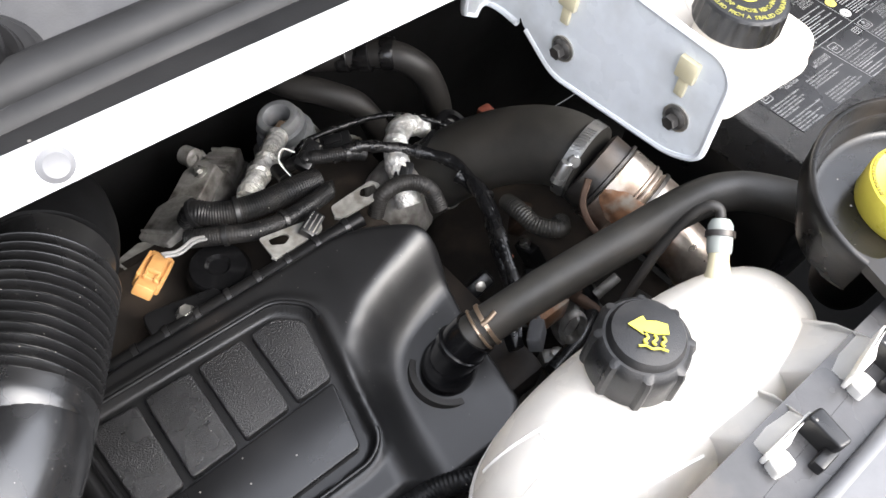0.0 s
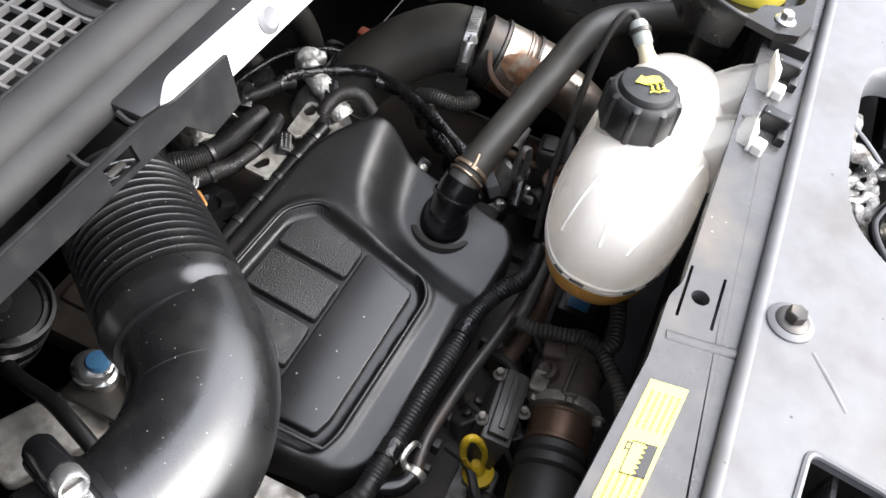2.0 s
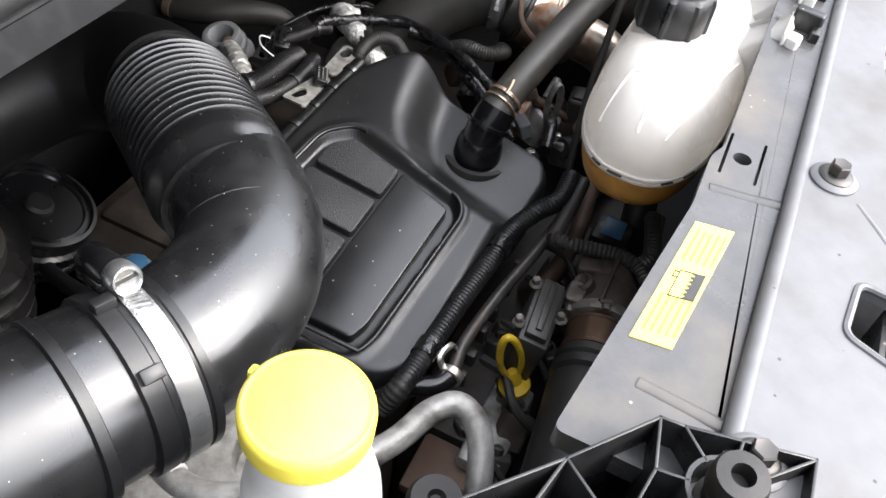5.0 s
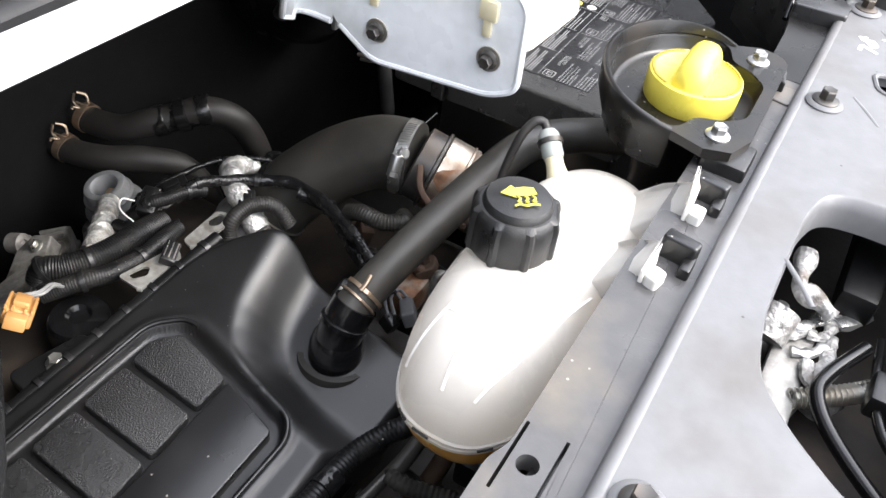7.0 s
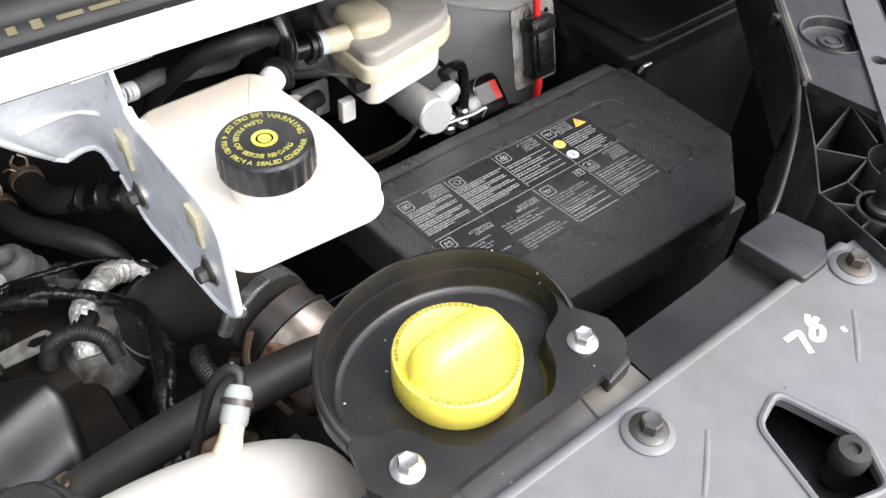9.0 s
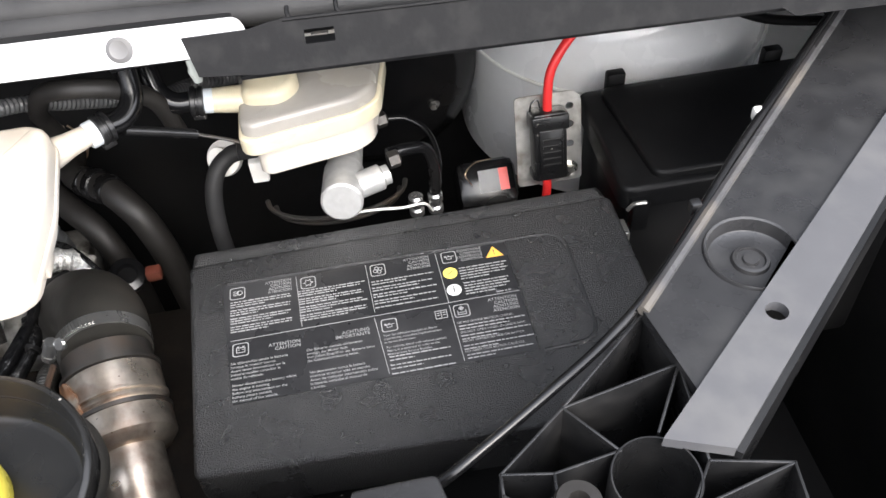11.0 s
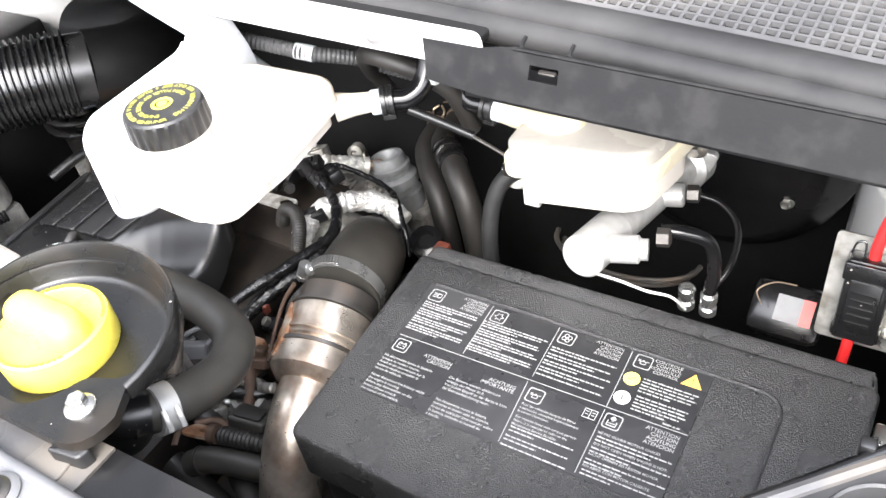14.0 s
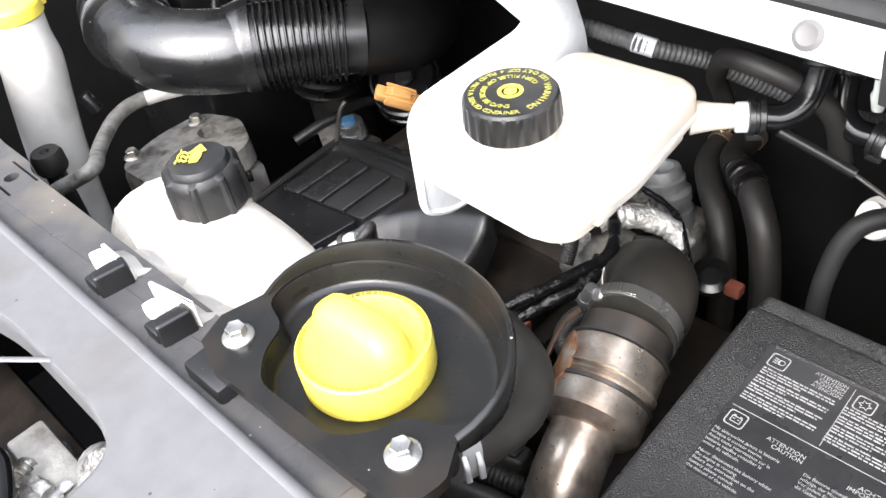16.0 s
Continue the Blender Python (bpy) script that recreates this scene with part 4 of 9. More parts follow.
def coolant_tank():
    cx, cy, cz = TANK
    p = thing("coolant_tank", (cx, cy, cz - 0.045), "translucent off-white coolant tank, a little amber coolant below", "coolant tank")
    turn = Matrix.Translation((cx, cy, 0)) @ Matrix.Rotation(radians(-2), 4, "Z")

    def ring(f, dz):
        return [turn @ Vector((q[0] * (1.16 if q[0] > 0 else 1), q[1], cz + dz * (1 - (0.12 * smooth(0.02, 0.13, q[0]) if dz > 0 else 0)))) for q in super_ring(0, 0, TANK_A * f, TANK_B * f, cz)]
    up = [(math.cos(a) ** 0.50 if a < 1.56 else 0.03, TANK_H * math.sin(a)) for a in [k / 18 * math.pi / 2 for k in range(19)]]
    dn = [(math.cos(a) ** 0.32 if a < 1.56 else 0.03, -0.054 * math.sin(a)) for a in [k / 10 * math.pi / 2 for k in range(11)]]
    part("upper_shell", rings(bmesh.new(), [ring(f, z) for f, z in up]), M_TANK, p, "milky upper half", sharp=60)
    part("lower_shell", rings(bmesh.new(), [ring(0.975 * f, z - 0.004) for f, z in dn]), M_COOLANT, p, "lower half amber with coolant", sharp=60)
    part("seam", rings(bmesh.new(), [ring(f, dz) for f, dz in ((0.985, -0.0050), (1.018, -0.0045), (1.018, -0.0020), (0.992, -0.0018), (0.992, -0.0008), (1.015, -0.0006), (1.015, 0.0015), (0.985, 0.0020))]), M_TANK, p, "moulded double seam flange")
    for t in (205, 222, 158, 172, 247):
        a, b = (super_ring(0, 0, TANK_A * 1.019, TANK_B * 1.019, cz, n=360)[t + k] for k in (0, 8))
        part("seam_slot", tube([turn @ Vector((*a[:2], cz - 0.0012)), turn @ Vector((*b[:2], cz - 0.0012))], 0.0011, 6), M_RUBBER, p)
    # baffles that show through the skin as pale lines
    for a, b in (((-0.048, 0.010), (-0.128, 0.002)), ((-0.052, 0.016), (-0.118, 0.034)), ((-0.088, 0.024), (-0.098, -0.030)), ((-0.098, -0.030), (-0.124, -0.020)), ((-0.020, -0.045), (-0.098, -0.030)), ((0.028, -0.052), (0.040, -0.030))):
        pts = [Vector(a).lerp(Vector(b), k / 10) for k in range(11)]
        part("baffle_line", tube([turn @ Vector((q.x, q.y, tank_height(q.x, q.y) - 0.0004)) for q in pts], 0.0015, 8, raw=True, flat=0.7), M_TANKRIB, p)
    part("neck", lathe([(0.028, -0.03), (0.028, 0.0), (0.026, 0.012)], (-0.377, -0.186, 1.092), (0, 0, 1), 32), M_TANK, p)
    part("nipple", lathe([(0.0125, -0.016), (0.0095, 0.0), (0.0080, 0.006), (0.0072, 0.012), (0.0070, 0.024)], (-0.268, -0.177, 1.079), (0.62, 0.62, 0.48), 20), M_CLEAR, p, "yellowed outlet nipple")
    for x, tilt in ((-0.275, 6), (-0.350, -4)):
        m = Matrix.Translation((x, -0.260, 1.100)) @ Matrix.Rotation(radians(tilt), 4, "Z")
        wedge = [(-0.030, 0.036, -0.030), (0.032, 0.036, -0.030), (0.024, 0.006, 0.004), (0.018, -0.017, 0.018), (-0.016, -0.019, 0.016), (-0.022, 0.004, 0.002)]
        part("mounting_lug", rings(bmesh.new(), [[m @ Vector((a, b, -0.050)) for a, b, c in wedge], [m @ Vector((a, b, c - 0.003)) for a, b, c in wedge], [m @ Vector((a * 0.86, b * 0.88, c)) for a, b, c in wedge]]), M_TANK, p, sharp=60)
        part("lug_ear", prism(rounded([(-0.022, -0.016), (0.019, -0.014), (0.021, -0.0165), (0.004, -0.0180), (-0.006, -0.0210), (-0.022, -0.0190)], 0.001), -0.012, 0.030 if x > -0.3 else 0.020, 0.0012, m), M_TANKRIB, p, "white plastic ear")
        part("lug_hook", prism(rounded([(-0.022, -0.019), (-0.008, -0.021), (-0.010, -0.031), (-0.024, -0.029)], 0.003), 0.004, 0.018, 0.002, m), M_WARMWHITE, p, "white plastic hook")
    return p


tank = coolant_tank()


def clip_tab(x, y):
    p = thing("panel_clip", (x, y, 1.11), "black plastic tab holding the coolant tank to the panel", "clip", "tank clips")
    part("tab", prism(rounded([(x - 0.004, y - 0.010), (x + 0.006, y - 0.012), (x + 0.010, y + 0.012), (x - 0.002, y + 0.014)], 0.003), 1.095, 1.127, 0.002), M_BLACK, p)
    part("blade", B(x - 0.016, x + 0.001, y - 0.012, y - 0.004, 1.095, 1.118, 0.002), M_BLACK, p)


clip_tab(-0.262, -0.288)
clip_tab(-0.338, -0.290)


def coolant_cap(p):
    c = Vector((-0.377, -0.186, 1.097))

    def lobes(a, r, h):
        return r * (1 + (0.075 if h < 0.033 and r > 0.026 else 0.0) * smooth(0.84, 0.97, math.cos(8 * a) * 0.5 + 0.5))
    b = part("coolant_cap", lathe([(0.0285, 0.0), (0.0298, 0.003), (0.0294, 0.027), (0.0280, 0.0325), (0.0255, 0.0350), (0.0238, 0.0352), (0.0233, 0.0375), (0.0215, 0.0402), (0.012, 0.0425), (0.002, 0.043)], c, (0, 0, 1), 160, rmod=lobes), M_TEXCAP, p, "black ribbed plastic coolant cap", sharp=35)
    # symbol: a hand-like arrow over three wavy bars
    m = Matrix.Translation((c.x - 0.001, c.y, c.z + 0.0434)) @ Matrix.Rotation(radians(-50), 4, "Z")
    bm = prism([(-0.0125, 0.0015), (-0.004, 0.0085), (-0.002, 0.0055), (0.004, 0.0065), (0.0105, 0.0055), (0.0115, -0.001), (0.004, -0.0025), (-0.004, -0.0015), (-0.003, -0.004)], 0, 0.0006, m=m)
    for i in range(3):
        x = -0.002 + i * 0.005
        tube([m @ Vector((x, -0.003, 0.0004)), m @ Vector((x + 0.0012, -0.0055, 0.0004)), m @ Vector((x - 0.0008, -0.008, 0.0004)), m @ Vector((x + 0.001, -0.0095, 0.0004))], 0.0009, 6, bm=bm)
    tube([m @ Vector((-0.006, -0.0118, 0.0004)), m @ Vector((-0.002, -0.0108, 0.0004)), m @ Vector((0.002, -0.0122, 0.0004)), m @ Vector((0.006, -0.0112, 0.0004)), m @ Vector((0.011, -0.012, 0.0004))], 0.0008, 6, bm=bm)
    part("symbol", bm, M_YELLOWPRINT, b, "printed yellow symbol", smooth=False)


coolant_cap(tank)


def vent_line():
    p = thing("vent_hose", (-0.25, -0.15, 1.09), "thin black vent hose with spring clip on the tank nipple", "hose")
    d = (0.62, 0.62, 0.48)
    part("clear_sleeve", lathe([(0.0080, 0.0), (0.0087, 0.003), (0.0087, 0.020), (0.0065, 0.024)], (-0.2575, -0.1665, 1.0873), d, 20), M_SLEEVE, p, "cloudy clear sleeve")
    band(p, (-0.249, -0.158, 1.0939), d, 0.0089, 0.004, M_DARKSTEEL, "spring_clip", None)
    part("hose", tube([(-0.243, -0.152, 1.0985), (-0.240, -0.146, 1.1035), (-0.244, -0.139, 1.1025), (-0.253, -0.133, 1.088), (-0.264, -0.129, 1.055), (-0.283, -0.129, 1.0), (-0.31, -0.131, 0.945), (-0.34, -0.14, 0.88)], 0.0037, 10), M_RUBBER, p)


vent_line()


# ---- bracket, cream fluid reservoir and its cap ----
def bracket():
    p = thing("bracket", (-0.218, 0.0, 1.07), "pale grey painted steel bracket hung from the rail", "bracket")
    m = Matrix(((0, 0, 1, -0.218), (1, 0, 0, 0), (0, 1, 0, 0), (0, 0, 0, 1)))
    pts = rounded([(0.055, 1.222), (0.080, 1.15), (0.076, 1.108), (0.054, 1.094), (0.032, 1.081), (-0.086, 1.093), (-0.109, 1.106), (-0.107, 1.178), (-0.095, 1.190), (0.012, 1.192), (0.026, 1.222)],
                  [0.005, 0.02, 0.01, 0.015, 0.015, 0.012, 0.01, 0.012, 0.015, 0.015, 0.004])
    part("plate", prism(pts, -0.0015, 0.0015, 0.0006, m), M_GREYPAINT, p)
    rim = [m @ Vector((q[0], q[1], 0)) for q in pts if q[1] < 1.2 and q[0] < 0.07]
    part("rolled_edge", tube(rim, 0.0032, 8, raw=True), M_GREYPAINT, p)
    # gusset wing curving from the plate to the rail
    def edge(s, d):
        a = Vector((-0.2195, 0.035 + 0.042 * s, 1.218 - 0.115 * s))
        b = Vector((-0.312 + 0.058 * s ** 1.3, 0.040 + 0.064 * s, 1.216 - 0.104 * s))
        bow = Vector((0.012, 0.022, -0.004)) * math.sin(math.pi * min(d * 1.25, 1)) * (0.4 + 0.6 * s)
        return a.lerp(b, d) + bow
    loops = []
    for k in range(11):
        row = [edge(k / 10, i / 10) for i in range(11)]
        loops.append(row + [q + Vector((0.001, 0.003, 0.001)) for q in reversed(row)])
    part("gusset_wing", rings(bmesh.new(), loops), M_GREYPAINT, p, sharp=60)
    part("wing_edge", tube([edge(1.0, i / 10) for i in range(11)] + [edge(1 - i / 10, 1.0) for i in range(1, 11)], 0.003, 8, raw=True), M_GREYPAINT, p)
    part("stamped_line", tube([edge(0.45, 0.1), edge(0.45, 0.4), edge(0.45, 0.8)], 0.002, 6), M_GREYPAINT, p)
    part("top_flange", B(-0.245, -0.19, 0.02, 0.06, 1.2215, 1.226, 0.001), M_GREYPAINT, p)
    for y, z in ((0.0275, 1.112), (-0.081, 1.1265)):
        w = part("washer", lathe([(0.011, 0), (0.011, 0.0015), (0.005, 0.0016)], (-0.2196, y, z), (-1, 0, 0), 24), M_ZINC, p)
        hexbolt(p, (-0.221, y, z), (-1, 0, 0), 0.0058, 0.006, 0.0085, M_DARKSTEEL)
    for y, z in ((0.032, 1.152), (-0.0755, 1.163)):
        bm = B(-0.2235, -0.217, y - 0.008, y + 0.008, z - 0.003, z + 0.014, 0.001)
        box(bm, -0.222, -0.217, y - 0.004, y + 0.004, z - 0.018, z - 0.003, 0.001)
        part("plastic_tongue", bm, M_CLEAR, p, "cream plastic tongue in a slot")


bracket()


def fluid_reservoir():
    p = thing("fluid_reservoir", (-0.155, -0.03, 1.1), "cream plastic fluid reservoir with rounded edges", "reservoir")
    out = rounded([(-0.212, -0.094), (-0.203, -0.107), (-0.112, -0.112), (-0.097, -0.100), (-0.094, -0.03), (-0.103, 0.050), (-0.116, 0.058), (-0.195, 0.056), (-0.210, 0.046)], 0.010)
    part("upper_shell", prism(out, 1.140, 1.161, 0.008), M_RES, p)
    big = [Vector((-0.15 + (q.x + 0.15) * 1.025, -0.03 + (q.y + 0.03) * 1.02)) for q in out]
    part("seam", prism(big, 1.1365, 1.1412, 0.001), M_RES, p)
    low = [Vector((-0.15 + (q.x + 0.15) * 0.93, -0.025 + (q.y + 0.025) * 0.88)) for q in out]
    part("lower_shell", prism(low, 1.124, 1.137, 0.002), M_RES, p)
    part("lower_tank", prism(rounded([(-0.20, -0.06), (-0.13, -0.06), (-0.13, 0.05), (-0.20, 0.05)], 0.012), 1.10, 1.125, 0.002), M_RES, p)
    part("neck", lathe([(0.026, 0.0), (0.026, 0.021)], (-0.164, -0.068, 1.159), (0, 0, 1), 32), M_RES, p)
    part("spout", lathe([(0.0125, 0.0), (0.0098, 0.015), (0.0085, 0.03)], (-0.112, 0.055, 1.130), (0.8, 0.55, 0.0), 20), M_RES, p)
    part("lock_tab", B(-0.101, -0.0945, -0.075, -0.055, 1.128, 1.139, 0.001), M_RES, p)
    part("mould_line", tube([(-0.20, -0.02, 1.1612), (-0.17, -0.018, 1.1612), (-0.12, -0.019, 1.1612), (-0.102, -0.02, 1.1605)], 0.0012, 6), M_RES, p)
    return p


def reservoir_cap(p):
    c = Vector((-0.164, -0.068, 1.1785))
    knurl = lambda a, r, h: r * (1 - 0.04 * smooth(0.3, 0.7, math.cos(22 * a) * 0.5 + 0.5) * (1 if 0.001 < h < 0.018 and r > 0.028 else 0))
    b = part("reservoir_cap", lathe([(0.0308, 0.0), (0.0316, 0.002), (0.0308, 0.016), (0.0302, 0.0192), (0.0288, 0.0210), (0.0275, 0.0213), (0.004, 0.0213)], c, (0, 0, 1), 176, rmod=knurl), M_TEXCAP, p, "black ribbed cap with yellow warning lettering", sharp=30)
    bm = bmesh.new()
    top = c.z + 0.0215

    def arc_text(body, radius, start, size, step):
        turn = -math.pi / 2 if step < 0 else math.pi / 2
        for i, ch in enumerate(body):
            if ch == " ":
                continue
            a = radians(start + i * step)
            m = Matrix.Translation((c.x + radius * math.cos(a), c.y + radius * math.sin(a), top)) @ Matrix.Rotation(a + turn, 4, "Z")
            text_bm(ch, size, m, bm)
    arc_text("WARNING", 0.0228, 15 + 33, 0.0060, -11.0)
    arc_text("USE ONLY DOT 4 FLUID FROM A SEALED CONTAINER", 0.0247, 66, 0.0050, 5.9)
    arc_text("CLEAN FILLER CAP BEFORE REMOVING", 0.0175, 68, 0.0050, 7.6)
    part("lettering", bm, M_OLIVEPRINT, b, "yellow printed warning", smooth=False)["kind"] = "stuff"
    part("centre_mark", lathe([(0.0082, 0.0), (0.0082, 0.0005), (0.0058, 0.0005), (0.0056, 0.0001), (0.0042, 0.0001), (0.0040, 0.0005), (0.001, 0.0006)], (c.x, c.y, c.z + 0.0212), (0, 0, 1), 24), M_YELLOWPRINT, b)


reservoir_cap(fluid_reservoir())


# ---- battery cover with its label ----
def battery_cover():
    p = thing("battery_cover", (0.15, -0.05, 0.80), "textured black plastic battery cover", "battery cover")
    lid = rounded([(-0.034, -0.166), (0.262, -0.176), (0.340, -0.110), (0.340, 0.046), (-0.043, 0.043)], 0.008)
    part("lid", prism(lid, 0.945, 0.998, 0.006), M_LID, p, "grained black lid", sharp=50)
    part("rear_ledge", prism(rounded([(-0.042, 0.044), (0.338, 0.047), (0.334, 0.066), (-0.040, 0.063)], 0.004), 0.94, 0.992, 0.004), M_LID, p)
    part("box", B(-0.025, 0.328, -0.160, 0.055, 0.72, 0.946, 0.006), M_BLACK, p)
    panel = rounded([(0.234, -0.111), (0.284, -0.110), (0.284, 0.009), (0.232, 0.010)], [0.001, 0.02, 0.02, 0.001], 8)
    part("finger_panel", prism(panel, 0.996, 0.9995, 0.0012), M_LID, p, "raised grained pad")
    rimpts = [(q.x, q.y, 0.9985) for q in panel if q.x > 0.236]
    part("pad_rim", tube([(-0.008, 0.0120, 0.9985), (0.10, 0.0118, 0.9985), *reversed(rimpts), (0.238, -0.1115, 0.9985)], 0.0018, 8, raw=True), M_TEX, p)
    return p


battery_cover()


def cover_label():
    p = thing("cover_label", (0.112, -0.05, 0.999), "black instruction label with white print and warning triangle", "label")
    part("film", prism(rounded([(-0.0050, -0.1110), (0.2380, -0.1100), (0.2330, 0.0110), (-0.0130, 0.0130)], 0.002), 0.9981, 0.9987), M_LABEL, p)
    z = 0.9989
    lines = bmesh.new()
    bar = lambda x0, x1, y0, y1: box(lines, x0, x1, y0, y1, z - 0.0002, z)

    def rule(x0, y0, x1, y1, w=0.0005):
        d = Vector((x1 - x0, y1 - y0))
        m = Matrix.Translation((x0, y0, z)) @ Matrix.Rotation(math.atan2(d.y, d.x), 4, "Z")
        box(lines, 0, d.length, -w / 2, w / 2, -0.0002, 0, m=m)
    # field borders
    for q in ((-0.0060, -0.0500, 0.2330, -0.0480), (0.0500, 0.0080, 0.0520, -0.0470), (0.1100, 0.0080, 0.1120, -0.0450), (0.1710, 0.0080, 0.1730, -0.0480), (0.1110, -0.0510, 0.1160, -0.1080), (0.1730, -0.0510, 0.1750, -0.1080)):
        rule(*q)
    rnd = random.Random(4)

    def paragraph(x0, x1, top, n, pitch=0.0026, block=3):
        """Lines too small to read, in blocks."""
        y = top
        for i in range(n):
            last = i % block == block - 1
            x, end = x0, (x0 + (x1 - x0) * rnd.uniform(0.35, 0.75) if last else x1 - rnd.uniform(0, 0.005))
            while x < end:
                w = min(rnd.uniform(0.0015, 0.0065), end - x)
                bar(x, x + w, y - 0.0010, y)
                for k in range(int(w / 0.0021)):
                    if rnd.random() < 0.35:
                        bar(x + 0.0021 * k, x + 0.0021 * k + 0.0004, y, y + 0.0006)
                x += w + 0.0009
            y -= pitch * (1.45 if last else 1.0)

    def icon(x, y, kind, s=0.0066):
        """A rounded square with a small pictogram in it."""
        o = rounded([(x - s, y - s), (x + s, y - s), (x + s, y + s), (x - s, y + s)], 0.0026, 4)
        n = [Vector((x, y)) + (q - Vector((x, y))) * 0.88 for q in o]
        vo, vn = ([lines.verts.new((q.x, q.y, z)) for q in r] for r in (o, n))
        for i in range(len(vo)):
            j = (i + 1) % len(vo)
            lines.faces.new((vo[i], vo[j], vn[j], vn[i]))
        ring = lambda cx, cy, r, n=10, e=1.0: tube([(x + s * (cx + r * math.cos(a)), y + s * (cy + r * e * math.sin(a)), z) for a in (2 * math.pi * k / n for k in range(n + 1))], 0.00035, 4, raw=True, bm=lines)
        if kind == "lamp":
            for k in range(3):
                bar(x - 0.55 * s, x - 0.1 * s, y + (0.28 - 0.3 * k) * s, y + (0.40 - 0.3 * k) * s)
            ring(0.3, 0.05, 0.34, 10, 1.0)
            bar(x + 0.0 * s, x + 0.12 * s, y - 0.3 * s, y + 0.4 * s)
        elif kind == "battery":
            for a, b, c, d in ((-.55, .55, .26, .36), (-.55, .55, -.45, -.35), (-.55, -.45, -.45, .36), (.45, .55, -.45, .36), (-.45, -.2, .36, .52), (.2, .45, .36, .52), (-.35, -.12, -.05, .04), (.12, .35, -.05, .04)):
                bar(x + a * s, x + b * s, y + c * s, y + d * s)
        elif kind == "star":
            pts = [(x + (0.62 if k % 2 == 0 else 0.34) * s * math.cos(k * math.pi / 6), y + (0.62 if k % 2 == 0 else 0.34) * s * math.sin(k * math.pi / 6), z) for k in range(13)]
            tube(pts, 0.0004, 4, raw=True, bm=lines)
        elif kind == "fan":
            for k in range(4):
                a = k * math.pi / 2 + 0.4
                ring(0.36 * math.cos(a), 0.36 * math.sin(a), 0.26, 8)
        elif kind == "coolant":
            for k in range(4):
                a = k * math.pi / 2
                ring(0.17 * math.cos(a), 0.4 + 0.17 * math.sin(a), 0.12, 6)
            for a, b, c, d in ((-.55, -.45, -.5, .1), (.45, .55, -.5, .1), (-.55, .55, -.6, -.5), (-.35, .35, -.28, -.2)):
                bar(x + a * s, x + b * s, y + c * s, y + d * s)
        else:
            for a, b, c, d in ((-.35, .35, -.35, -.26), (-.35, -.26, -.35, .12), (.26, .35, -.35, .08), (-.35, .35, .05, .14), (-.12, .08, .14, .3), (.35, .65, .12, .2), (-.6, -.35, .0, .3)):
                bar(x + a * s, x + b * s, y + c * s, y + d * s)

    def words(body, x, y, size, pitch, align="LEFT"):
        bm = bmesh.new()
        for k, line in enumerate(body.split("|")):
            text_bm(line, size, Matrix.Translation((x, y - k * pitch, z)), bm, 0.0, align)
        return bm
    def head(body, x, y, size=0.0042, pitch=0.0040):
        part("heading", words(body, x, y, size, pitch, "RIGHT"), M_WHITEPRINT, p, smooth=False)
    for x, y, kind in ((0.0000, 0.0000, "lamp"), (0.0600, -0.0010, "star"), (0.1200, 0.0000, "fan"), (0.1820, 0.0010, "oil"), (0.0020, -0.0600, "battery"), (0.1220, -0.0610, "oil"), (0.1820, -0.0590, "coolant")):
        icon(x, y, kind)
    four = "ATTENTION|CAUTION|ACHTUNG|ATENCION"
    head(four, 0.0460, 0.0060, 0.0040, 0.0036)
    head(four, 0.1650, 0.0060, 0.0040, 0.0036)
    head("CONTROLE|CONTROL|KONTROLLE|CONTROL", 0.2110, 0.0060, 0.0040, 0.0036)
    head("ATTENTION|CAUTION", 0.0500, -0.0610, 0.0046, 0.0040)
    head("ACHTUNG|IMPORTANTE", 0.1060, -0.0610, 0.0046, 0.0040)
    head(four, 0.2290, -0.0530, 0.0043, 0.0039)
    # the upper fields
    paragraph(-0.0060, 0.0450, -0.0090, 12, 0.00255)
    paragraph(0.0510, 0.1080, -0.0090, 12, 0.00255)
    paragraph(0.1130, 0.1670, -0.0120, 9, 0.0029, 2)
    paragraph(0.1880, 0.2300, -0.0130, 5, 0.0030, 5)
    paragraph(0.1890, 0.2280, -0.0300, 5, 0.0030, 5)
    paragraph(0.2140, 0.2310, -0.0450, 1, 0.0028, 2)
    # the lower fields
    for body, x, y in (("Ne d\u00e9branchez jamais la batterie|lorsque le moteur tourne.|Avant toute intervention sur la|batterie veuillez consulter la|notice du v\u00e9hicule.", -0.0060, -0.0730),
                       ("Never disconnect the battery whilst|the engine is running.|Before any intervention on the|battery please consult|the manual of the vehicle.", -0.0050, -0.0940),
                       ("Die Batterie niemals abklemmen|solange der Motor l\u00e4uft.|Vor jedem Eingriff an der Batterie bitte|die Gebrauchsanleitung lesen.", 0.0540, -0.0720),
                       ("No desconecte nunca la bater\u00eda|mientras el motor est\u00e9 en marcha.|Antes de cualquier intervenci\u00f3n sobre|la bater\u00eda, consulte el manual de|a bordo.", 0.0550, -0.0940)):
        part("small_print", words(body, x, y, 0.0034, 0.0036), M_WHITEPRINT, p, smooth=False)
